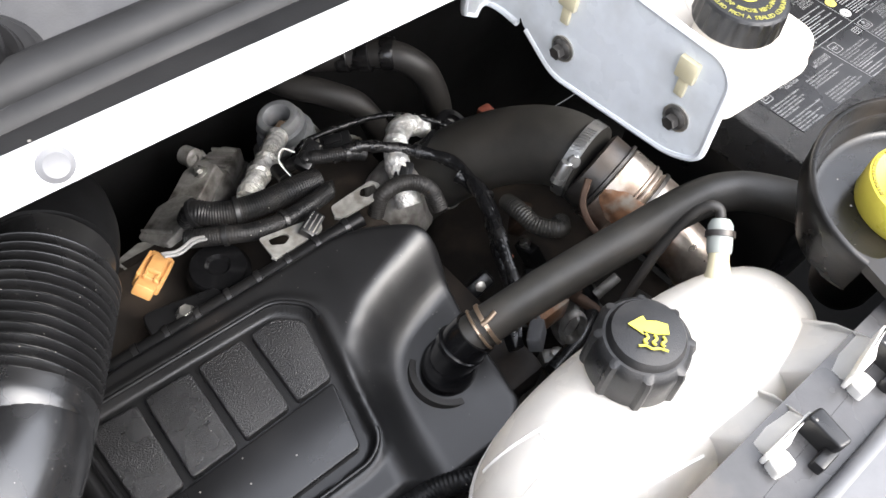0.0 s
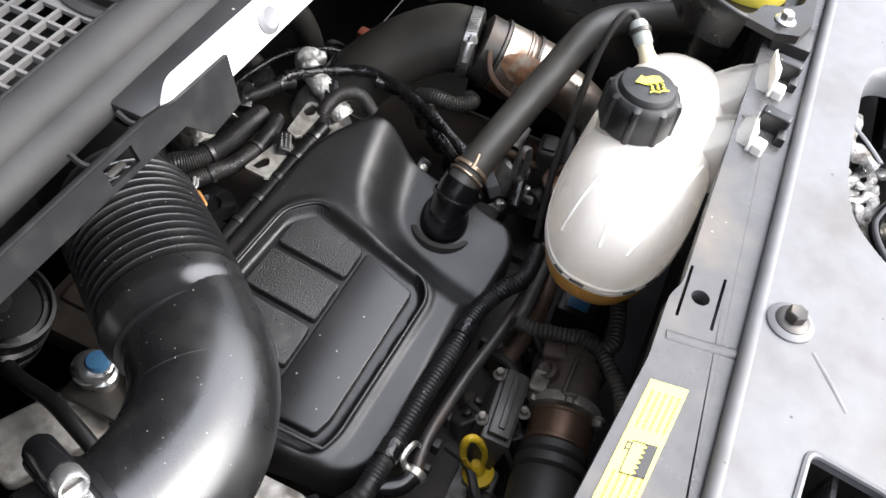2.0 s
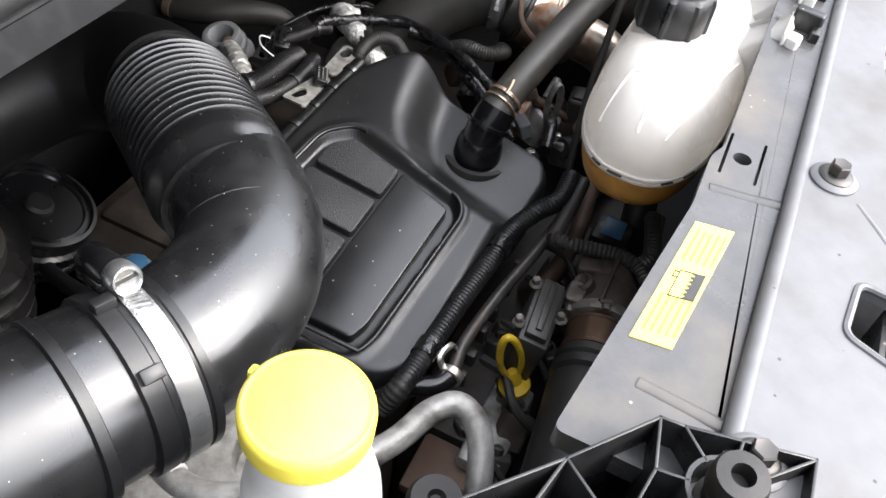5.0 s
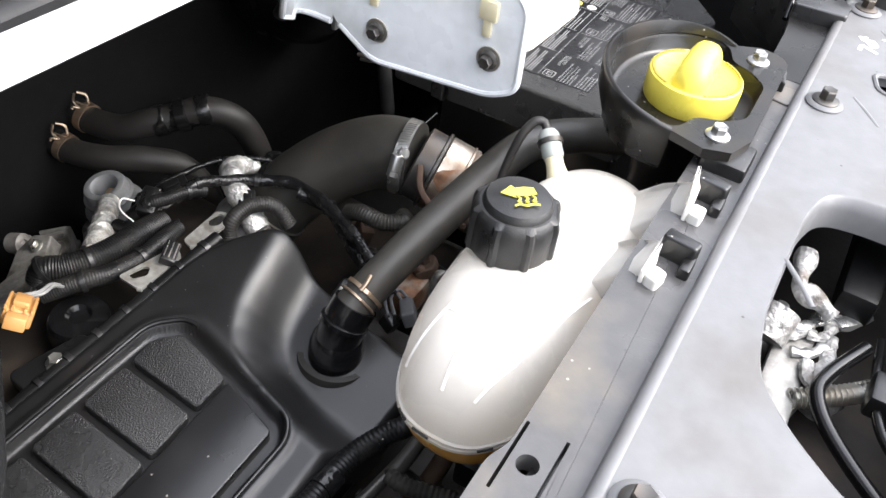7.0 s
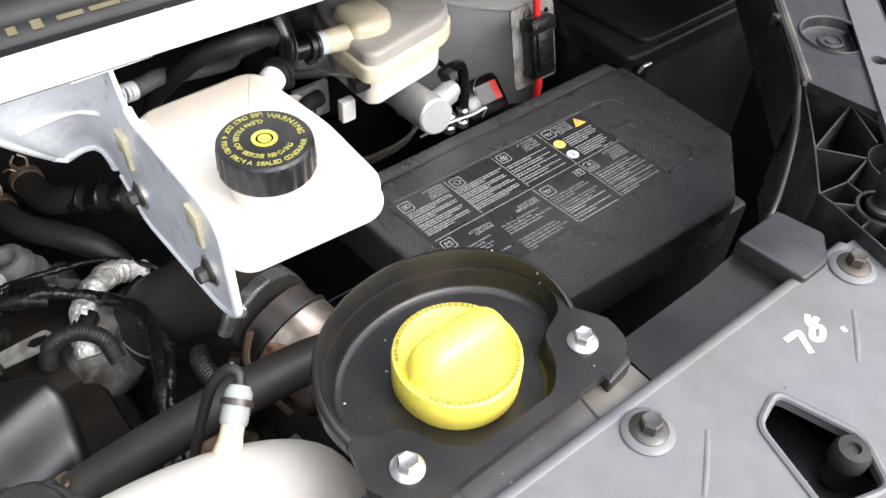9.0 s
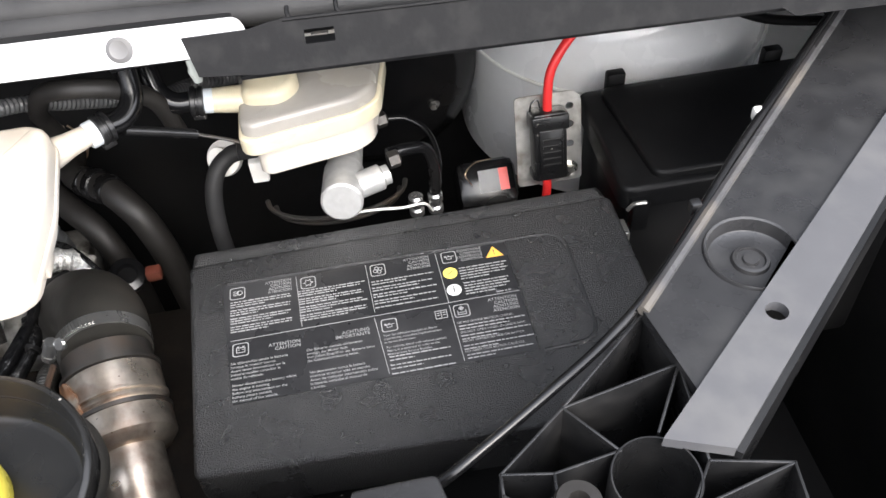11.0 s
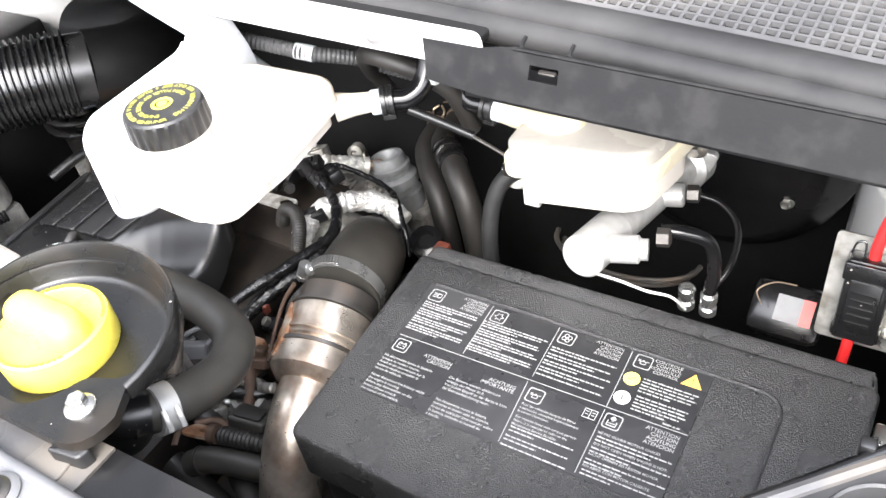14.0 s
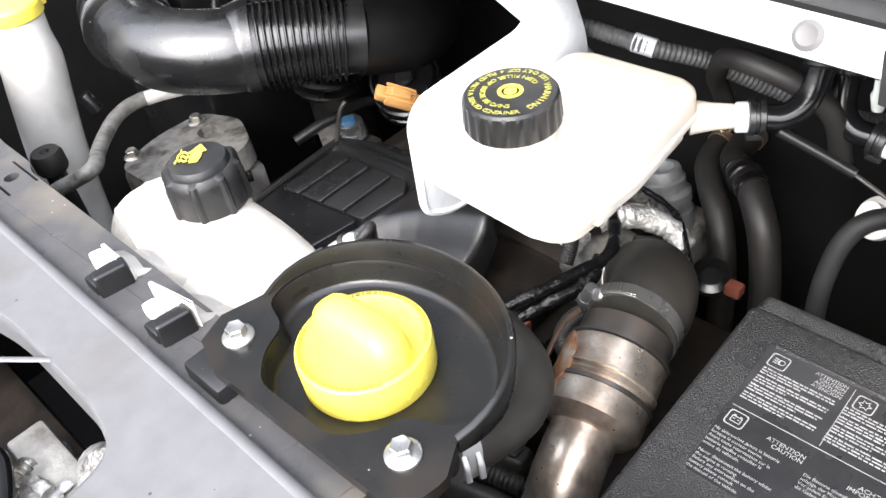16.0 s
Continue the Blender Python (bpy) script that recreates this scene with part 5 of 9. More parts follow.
    for body, x, y in (("Pour les v\u00e9hicules \u00e9quip\u00e9s de filtres|\u00e0 particules, consultez imp\u00e9rativement|le carnet d'entretien.", 0.1160, -0.0710),
                       ("For vehicles fitted with exhaust particle|filters, it is essential to refer to the|Maintenance Service Booklet.", 0.1170, -0.0830),
                       ("NE PAS OUVRIR MOTEUR CHAUD.", 0.1760, -0.0710), ("DO NOT OPEN WHEN ENGINE IS HOT.", 0.1770, -0.0810), ("NICHT \u00d6FFNEN BEI HEISSEM MOTOR.", 0.1770, -0.0900), ("NO ABRIR CON MOTOR CALIENTE.", 0.1770, -0.1000)):
        part("small_print", words(body, x, y, 0.0030, 0.0034), M_WHITEPRINT, p, smooth=False)
    paragraph(0.1180, 0.1690, -0.0920, 5, 0.0033, 2)
    for x, y in ((0.1770, -0.0740), (0.1770, -0.0840), (0.1770, -0.0940), (0.1780, -0.1030)):
        paragraph(x, x + 0.058, y, 2, 0.0031, 2)
    # open book
    x, y = 0.1650, -0.0590
    for a, b, c, d in ((-.005, .005, .0034, .0040), (-.005, .005, -.0045, -.0039), (-.005, -.0044, -.0045, .004), (.0044, .005, -.0045, .004), (-.0003, .0003, -.0045, .004), (-.0036, -.0012, .0012, .0018), (-.0036, -.0012, -.0012, -.0006), (.0012, .0036, .0012, .0018), (.0012, .0036, -.0012, -.0006)):
        bar(x + a, x + b, y + c, y + d)
    part("fine_print", lines, M_WHITEPRINT, p, "white printed lines", smooth=False)["kind"] = "stuff"
    x, y = 0.1800, -0.0170
    d = part("yellow_dot", lathe([(0.0062, 0), (0.0062, 0.0003)], (x, y, z - 0.0002), sides=28), M_CREAMPRINT, p)
    part("stroke", B(-0.003, 0.003, -0.0003, 0.0003, 0.0003, 0.0005, m=Matrix.Translation((x, y, z)) @ Matrix.Rotation(0.6, 4, "Z")), M_INK, d)
    x, y = 0.1800, -0.0360
    d = part("white_dot", lathe([(0.0062, 0), (0.0062, 0.0003)], (x, y, z - 0.0002), sides=28), M_PALEPRINT, p)
    part("letter", text_bm("i", 0.010, Matrix.Translation((x, y + 0.0004, z + 0.0003))), M_INK, d, smooth=False)
    x, y = 0.2210, -0.0010
    d = part("warning_triangle", prism([(x - 0.0076, y - 0.0058), (x + 0.0076, y - 0.0058), (x, y + 0.0062)], z - 0.0002, z + 0.0002), M_ORANGESIGN, p)
    part("mark", text_bm("!", 0.0080, Matrix.Translation((x, y - 0.0008, z + 0.0004))), M_INK, d, smooth=False)


cover_label()


# ---- air intake duct ----
def air_duct():
    p = thing("air_duct", (-0.75, 0.0, 0.97), "large black plastic air intake duct with corrugated section", "air duct")
    R = 0.051
    part("inlet_tube", tube([(-1.06, 0.075, 1.065), (-0.98, 0.045, 1.06), (-0.90, 0.010, 1.054), (-0.852, -0.010, 1.05)], R, 40, 6), M_DUCT, p, "straight black inlet tube")
    bend = [(-0.852, -0.010, 1.05), (-0.806, -0.022, 1.047), (-0.762, -0.022, 1.044), (-0.721, -0.005, 1.041), (-0.689, 0.026, 1.037), (-0.673, 0.053, 1.0352)]
    part("elbow", tube(bend, R * 0.95, 48, 8), M_DUCT, p, "smooth black moulded elbow")
    part("mould_line", lathe([(R * 0.94, -0.0006), (R * 0.958, 0.0), (R * 0.94, 0.0006)], (-0.725, -0.006, 1.0412), (0.72, 0.69, -0.07), 48), M_DUCT, p)
    part("cuff", tube([(-0.6915, 0.0305, 1.0372), (-0.6865, 0.0375, 1.0368), (-0.6805, 0.0455, 1.0359), (-0.6745, 0.0535, 1.0352)], R, 48, 4, rfun=lambda s, t: 0.952 + 0.092 * smooth(0.002, 0.017, s)), M_DUCT, p, "bevelled cuff")
    corr = [(-0.684, 0.0400, 1.0364), (-0.664, 0.068, 1.0342), (-0.642, 0.098, 1.031), (-0.621, 0.128, 1.0265), (-0.603, 0.154, 1.0215)]
    sleeve = part("corrugated_sleeve", tube(corr, R * 0.915, 48, 6), M_DUCT, p, "corrugated black sleeve")
    line = resample(corr, 0.0077)
    for k in range(3, len(line) - 3):
        t = Vector(line[min(k + 2, len(line) - 1)]) - Vector(line[max(k - 2, 0)])
        part("corrugation", lathe([(R * 0.90, -0.0024), (R * 0.98, -0.0015), (R * 1.035, -0.0009), (R * 1.052, -0.0004), (R * 1.052, 0.0004), (R * 1.035, 0.0009), (R * 0.98, 0.0015), (R * 0.90, 0.0024)], line[k], t, 56), M_DUCT, sleeve)
    part("tail", tube([(-0.606, 0.150, 1.0225), (-0.592, 0.18, 1.014), (-0.590, 0.215, 1.004), (-0.618, 0.262, 0.992), (-0.70, 0.292, 0.98), (-0.80, 0.295, 0.97)], R * 0.97, 32, 6), M_MATTBLACK, p)
    d = Vector((-0.80, -0.030, 1.046)) - Vector((-0.90, 0.010, 1.054))
    at = Vector((-0.8401, -0.0157, 1.0494))
    part("collar", lathe([(R * 1.0, -0.022), (R * 1.07, -0.021), (R * 1.07, -0.010), (R * 1.05, -0.009), (R * 1.05, 0.010), (R * 1.07, 0.011), (R * 1.07, 0.016), (R * 1.0, 0.017)], at, d, 48), M_BLACK, p)
    part("collar", lathe([(R * 1.0, -0.050), (R * 1.06, -0.049), (R * 1.06, -0.043), (R * 1.0, -0.042)], at, d, 48), M_BLACK, p)
    c = band(p, at + d.normalized() * 0.001, d, R * 1.055, 0.013, M_BRIGHT, "hose_clamp", None, "bright steel worm-drive clamp")
    # screw housing on top of the band
    w = d.normalized()
    s = Vector((0.206, 0.330, 0.921)).normalized()
    s = (s - w * s.dot(w)).normalized()
    t = -w.cross(s)
    t = t if t.y < 0 else -t
    r0 = R * 1.055
    o = at + s * (r0 + 0.008) + w * 0.001
    bm = lathe([(0.0080, -0.034), (0.0095, -0.031), (0.0095, -0.002), (0.0085, 0.0)], o, t, 18)
    bx = Matrix.Translation(o - t * 0.017 - s * 0.004) @ Matrix((w, t, s)).transposed().to_4x4()
    box(bm, -0.0105, 0.0105, -0.017, 0.015, -0.006, 0.002, 0.002, bx)
    part("screw_housing", bm, M_GLOSSBLACK, c, "black lacquered screw housing")
    bm = lathe([(0.0078, -0.001), (0.0092, 0.001), (0.0092, 0.010), (0.0080, 0.012), (0.0066, 0.0115), (0.0064, 0.0085), (0.001, 0.0085)], o, t, 24)
    part("worm_screw", bm, M_BRIGHT, c, "bright slotted screw head")
    part("screw_slot", B(-0.0062, 0.0062, -0.0011, 0.0011, 0.0082, 0.0092, 0, axis_matrix(o, t)), M_DARKSTEEL, c)
    for k in range(9):
        a = 0.12 + k * 0.062
        n = s * math.cos(a) + t * math.sin(a)
        q = at + n * (r0 + 0.0012) + w * 0.001
        m = Matrix.Translation(q) @ Matrix((w, t * math.cos(a) - s * math.sin(a), n)).transposed().to_4x4() @ Matrix.Rotation(0.3, 4, "Z")
        part("band_tooth", B(-0.005, 0.005, -0.0009, 0.0009, 0, 0.0013, m=m), M_BRIGHT, c)
    t = -t
    for k in (0, 3):
        a = 0.2 + k * 0.28
        q = at + (s * math.cos(a) - t * math.sin(a)) * (R * 1.06) - d.normalized() * 0.014
        m = Matrix.Translation(q) @ Matrix((d.normalized(), (s * math.sin(a) + t * math.cos(a)), (s * math.cos(a) - t * math.sin(a)))).transposed().to_4x4()
        part("lug", B(-0.006, 0.006, -0.004, 0.004, 0, 0.006, 0.001, m=m), M_BLACK, p)
    return p


air_duct()


def duct_bellows():
    p = thing("bellows_pipe", (-0.86, 0.22, 0.85), "dark ribbed rubber pipe beneath the duct", "pipe")
    for k in range(5):
        part("fold", lathe([(0.048, 0.0), (0.062, 0.006), (0.063, 0.012), (0.050, 0.018)], (-0.80 + 0.004 * k, 0.23, 0.86 + 0.020 * k), (0.1, -0.1, 1), 32), M_GLOSSBLACK, p)
    part("core", lathe([(0.046, -0.2), (0.046, 0.11)], (-0.80, 0.23, 0.86), (0.1, -0.1, 1), 24), M_RUBBER, p)


duct_bellows()


def airbox():
    p = thing("airbox", (-0.95, 0.12, 0.8), "black plastic air filter housing with clips", "airbox")
    part("lower_box", B(-1.12, -0.86, 0.06, 0.26, 0.72, 0.97, 0.008), M_BLACK, p)
    part("lid", B(-1.125, -0.855, 0.055, 0.265, 0.972, 1.0, 0.006), M_BLACK, p)
    part("clip", B(-0.88, -0.866, 0.045, 0.056, 0.955, 1.005, 0.002), M_ZINC, p)
    part("flap", B(-0.90, -0.855, 0.065, 0.12, 1.0, 1.05, 0.003), M_BLACK, p)
    part("cable", ribbed([(-0.84, 0.10, 1.01), (-0.88, 0.13, 1.03), (-0.93, 0.16, 1.03), (-1.0, 0.17, 1.02)], 0.0065, 0.004), M_BLACK, p)


airbox()


def washer_bottle():
    p = thing("washer_bottle", (-0.85, -0.128, 0.7), "milky washer bottle neck beside the engine", "bottle")
    part("neck", tube([(-0.856, -0.128, 1.112), (-0.858, -0.132, 1.07), (-0.868, -0.142, 1.0), (-0.878, -0.152, 0.92), (-0.885, -0.16, 0.82), (-0.89, -0.165, 0.70)], 0.032, 28, 6,
                      rfun=lambda s, t: 0.93 + 0.2 * smooth(0.02, 0.06, s)), M_WARMWHITE, p)
    c = part("bottle_cap", lathe([(0.0300, 0.0), (0.0320, 0.002), (0.0323, 0.013), (0.0316, 0.0165), (0.0298, 0.0180), (0.0280, 0.0176), (0.0270, 0.0180), (0.014, 0.0196), (0.001, 0.0202)], (-0.856, -0.128, 1.108), (0.0, 0.0, 1), 56), M_YELLOW, p, "bright yellow round cap")
    part("hinge", B(-0.853, -0.846, -0.099, -0.0925, 1.112, 1.122, 0.002), M_YELLOW, c)


washer_bottle()


def ac_pipe():
    p = thing("refrigerant_pipe", (-0.78, -0.1, 0.9), "dull aluminium pipe bent in a loop", "pipe")
    part("pipe", tube([(-0.80, 0.05, 0.945), (-0.836, 0.003, 0.95), (-0.850, -0.040, 0.952), (-0.838, -0.076, 0.954), (-0.804, -0.112, 0.956), (-0.765, -0.140, 0.962), (-0.735, -0.154, 0.97), (-0.722, -0.170, 0.972), (-0.733, -0.190, 0.965), (-0.765, -0.205, 0.945), (-0.79, -0.208, 0.91), (-0.80, -0.208, 0.84)], 0.0090, 18), M_ALU, p)
    part("fitting", lathe([(0.013, 0), (0.013, 0.018), (0.010, 0.02)], (-0.776, -0.206, 0.925), (-0.5, 0, -1), 6), M_ZINC, p)
    part("sticker", tube([(-0.829, 0.012, 0.9497), (-0.8405, -0.010, 0.9506), (-0.8475, -0.030, 0.9515)], 0.0093, 18), M_WARMWHITE, p, "white paper sticker")
    part("port_cap", lathe([(0.0095, 0), (0.0095, 0.022), (0.008, 0.025)], (-0.855, -0.09, 0.965), (-0.3, -0.3, 1), 20), M_BLACK, p)
    q = thing("shock_bush", (-0.79, -0.19, 0.93), "round black bush with socket screw", "bush")
    part("bush", lathe([(0.017, 0.0), (0.019, 0.004), (0.019, 0.02), (0.016, 0.026), (0.006, 0.026), (0.004, 0.022)], (-0.795, -0.185, 0.955), (0, 0, 1), 28), M_RUBBER, q)
    part("stem", lathe([(0.012, 0.0), (0.012, -0.12)], (-0.795, -0.185, 0.957), (0, 0, 1), 20), M_BLACK, q)


ac_pipe()


def engine_mount():
    p = thing("engine_mount", (-0.80, -0.03, 0.8), "grey cast aluminium engine mount with two hollows", "engine mount")
    def oval(cx, cy, a, b, n=18):
        return [(cx + a * math.cos(t), cy + b * math.sin(t)) for t in (2 * math.pi * k / n for k in range(n))]
    out = rounded([(-0.885, 0.05), (-0.80, 0.065), (-0.72, 0.03), (-0.705, -0.05), (-0.745, -0.10), (-0.86, -0.095), (-0.89, -0.02)], 0.025)
    m = Matrix.Translation((-0.80, -0.02, 0.885)) @ Matrix.Rotation(radians(-8), 4, "Y") @ Matrix.Translation((0.80, 0.02, 0))
    part("casting", sheet(out, [oval(-0.775, -0.045, 0.026, 0.020), oval(-0.81, 0.022, 0.026, 0.016)], -0.03, 0.0, m=m), M_ALU, p, sharp=30)
    part("web", B(-0.88, -0.72, -0.09, 0.04, 0.80, 0.86, 0.01), M_ALU, p)
    part("pillar", B(-0.75, -0.70, -0.08, -0.02, 0.7, 0.905, 0.012), M_ALU, p)
    for x, y in ((-0.725, -0.062), (-0.86, 0.03), (-0.865, -0.07)):
        hexbolt(p, (x, y, 0.886 + (x + 0.8) * 0.14), r=0.008, h=0.008, flange=0.013, material=M_ZINC)


engine_mount()


def pressure_valve():
    p = thing("bleed_valve", (-0.672, 0.15, 0.84), "zinc fitting with blue plastic cap", "valve")
    part("fitting", lathe([(0.014, 0.0), (0.014, 0.012), (0.011, 0.014), (0.011, 0.02), (0.0135, 0.021), (0.0135, 0.028), (0.010, 0.03)], (-0.672, 0.150, 0.845), (0, 0, 1), 28), M_BRIGHT, p)
    part("blue_cap", lathe([(0.0105, 0.029), (0.0105, 0.034), (0.009, 0.036), (0.002, 0.0365)], (-0.672, 0.150, 0.845), (0, 0, 1), 24), M_BLUE, p, "blue plastic cap")
    part("plate", B(-0.70, -0.64, 0.115, 0.175, 0.835, 0.846, 0.003), M_DARKSTEEL, p)
    part("stay", tube([(-0.655, 0.11, 0.86), (-0.65, 0.125, 0.91), (-0.645, 0.135, 0.925)], 0.003, 8), M_DARKSTEEL, p)


pressure_valve()


# ---- engine mass below the cover ----
def engine_block():
    p = thing("engine_block", (-0.45, 0.05, 0.36), "dark oily engine block and cylinder head", "engine")
    part("block", B(-0.66, -0.26, -0.10, 0.20, 0.40, 0.80, 0.02), M_BLOCK, p)
    part("head", B(-0.65, -0.28, -0.09, 0.26, 0.80, 0.838, 0.012), M_BLOCK, p)
    part("gearbox", B(-0.26, -0.03, -0.22, 0.24, 0.40, 0.74, 0.03), M_BLOCK, p)
    part("front_case", B(-0.64, -0.30, -0.20, -0.10, 0.42, 0.79, 0.02), M_BLOCK, p)
    part("side_case", B(-0.76, -0.66, -0.12, 0.22, 0.42, 0.80, 0.03), M_BLOCK, p)
    part("valley", B(-0.62, -0.25, 0.12, 0.245, 0.80, 0.845, 0.01), M_BLOCK, p)
    return p


engine_block()


def front_pump():
    p = thing("coolant_pump_housing", (-0.50, -0.235, 0.8), "brown stained cylindrical housing with clamp and black bellows", "housing")
    d = Vector((-0.179, -0.023, -0.012))
    o = Vector((-0.440, -0.224, 0.876))
    part("barrel", lathe([(0.012, -0.004), (0.024, 0.0), (0.028, 0.006), (0.028, 0.030), (0.030, 0.032), (0.030, 0.038), (0.0275, 0.040), (0.0275, 0.072)], o, d, 32), M_BROWNCAST, p, "dusty brown casting", sharp=35)
    part("boss", prism(rounded([(-0.016, -0.010), (0.018, -0.012), (0.022, 0.006), (-0.010, 0.014)], 0.005), -0.03, 0.012, 0.003, pose(-0.470, -0.206, 0.886, -12, 8, 20)), M_BROWNCAST, p)
    part("boss", lathe([(0.010, -0.02), (0.010, 0.004), (0.007, 0.007), (0.004, 0.004)], (-0.498, -0.206, 0.894), (-0.2, 0.5, 0.8), 18), M_BROWNCAST, p)
    part("rib", B(-0.52, -0.455, -0.2275, -0.2235, 0.895, 0.908, 0.0015), M_BROWNCAST, p)
    flange = part("flange", lathe([(0.026, 0.072), (0.034, 0.073), (0.0355, 0.077), (0.034, 0.083), (0.029, 0.085)], o, d, 36), M_DUSTALLOY, p, "dull grey alloy flange", sharp=35)
    for k in range(5):
        a = k * 1.1 + 0.4
        hexbolt(flange, o + d.normalized() * 0.079 + Vector((0, math.cos(a), math.sin(a))) * 0.034, d, 0.0046, 0.006, 0.0065, M_DUSTALLOY)
    part("flange_ear", prism(rounded([(-0.010, -0.008), (0.012, -0.009), (0.014, 0.006), (-0.008, 0.010)], 0.004), -0.008, 0.006, 0.002, pose(-0.512, -0.203, 0.890, 0, -10, 10)), M_DUSTALLOY, p)
    part("collar", lathe([(0.0285, 0.085), (0.0300, 0.086), (0.0300, 0.0885), (0.0288, 0.0895), (0.0288, 0.112), (0.0300, 0.113), (0.0300, 0.116), (0.0285, 0.117)], o, d, 36), M_BROWNSTEEL, p, "brown tarnished steel collar", sharp=35)
    part("bellows", lathe([(0.028, 0.116), (0.032, 0.119), (0.032, 0.126), (0.029, 0.129), (0.033, 0.132), (0.033, 0.140), (0.029, 0.143), (0.032, 0.150), (0.032, 0.175), (0.033, 0.25)], o, d, 32), M_RUBBER, p)
    q = thing("actuator_box", (-0.5503, -0.1858, 0.8), "flat dusty black actuator box on the engine front", "actuator")
    m = pose(-0.5503, -0.1858, 0.90, 8, 0, 5.2)
    part("case", B(-0.0371, 0.0371, -0.0137, 0.0137, -0.06, -0.004, 0.003, m), M_HOSE, q)
    part("lid", B(-0.0331, 0.0331, -0.0097, 0.0097, -0.004, 0.003, 0.0015, m), M_HOSE, q)
    part("cover_ridge", B(-0.0271, 0.0271, -0.003, 0.003, 0.003, 0.0055, 0.001, m), M_HOSE, q)
    for x, y in ((-0.022, 0.017), (0.026, 0.015), (0.0, -0.016)):
        hexbolt(q, m @ Vector((x, y, -0.004)), (0, 0.1, 1), r=0.0042, h=0.005, flange=0.006, material=M_DUSTALLOY)


front_pump()


def dipstick():
    p = thing("dipstick", (-0.5900, -0.1860, 0.80), "yellow plastic dipstick with ring handle", "dipstick")
    base, up = Vector((-0.5900, -0.1860, 0.835)), Vector((-0.096, 0.253, 0.963))
    part("collar", lathe([(0.0135, -0.004), (0.0145, -0.001), (0.0145, 0.003), (0.0115, 0.005), (0.0075, 0.008), (0.0065, 0.018), (0.004, 0.022)], base, up, 28), M_AMBER, p)
    side = up.cross(Vector((0.75, 0.6, 0.1))).normalized()
    ring = [base + up * (0.042 + 0.027 * math.sin(a)) + side * 0.0095 * math.cos(a) * (1 - 0.15 * math.sin(a)) for a in (2 * math.pi * k / 28 for k in range(29))]
    part("ring_handle", tube(ring, 0.0036, 10, raw=True, flat=0.8), M_AMBER, p)
    part("tube", tube([base, base + Vector((-0.002, -0.002, -0.06)), base + Vector((-0.002, 0.002, -0.16))], 0.007, 12), M_DARKSTEEL, p)


dipstick()


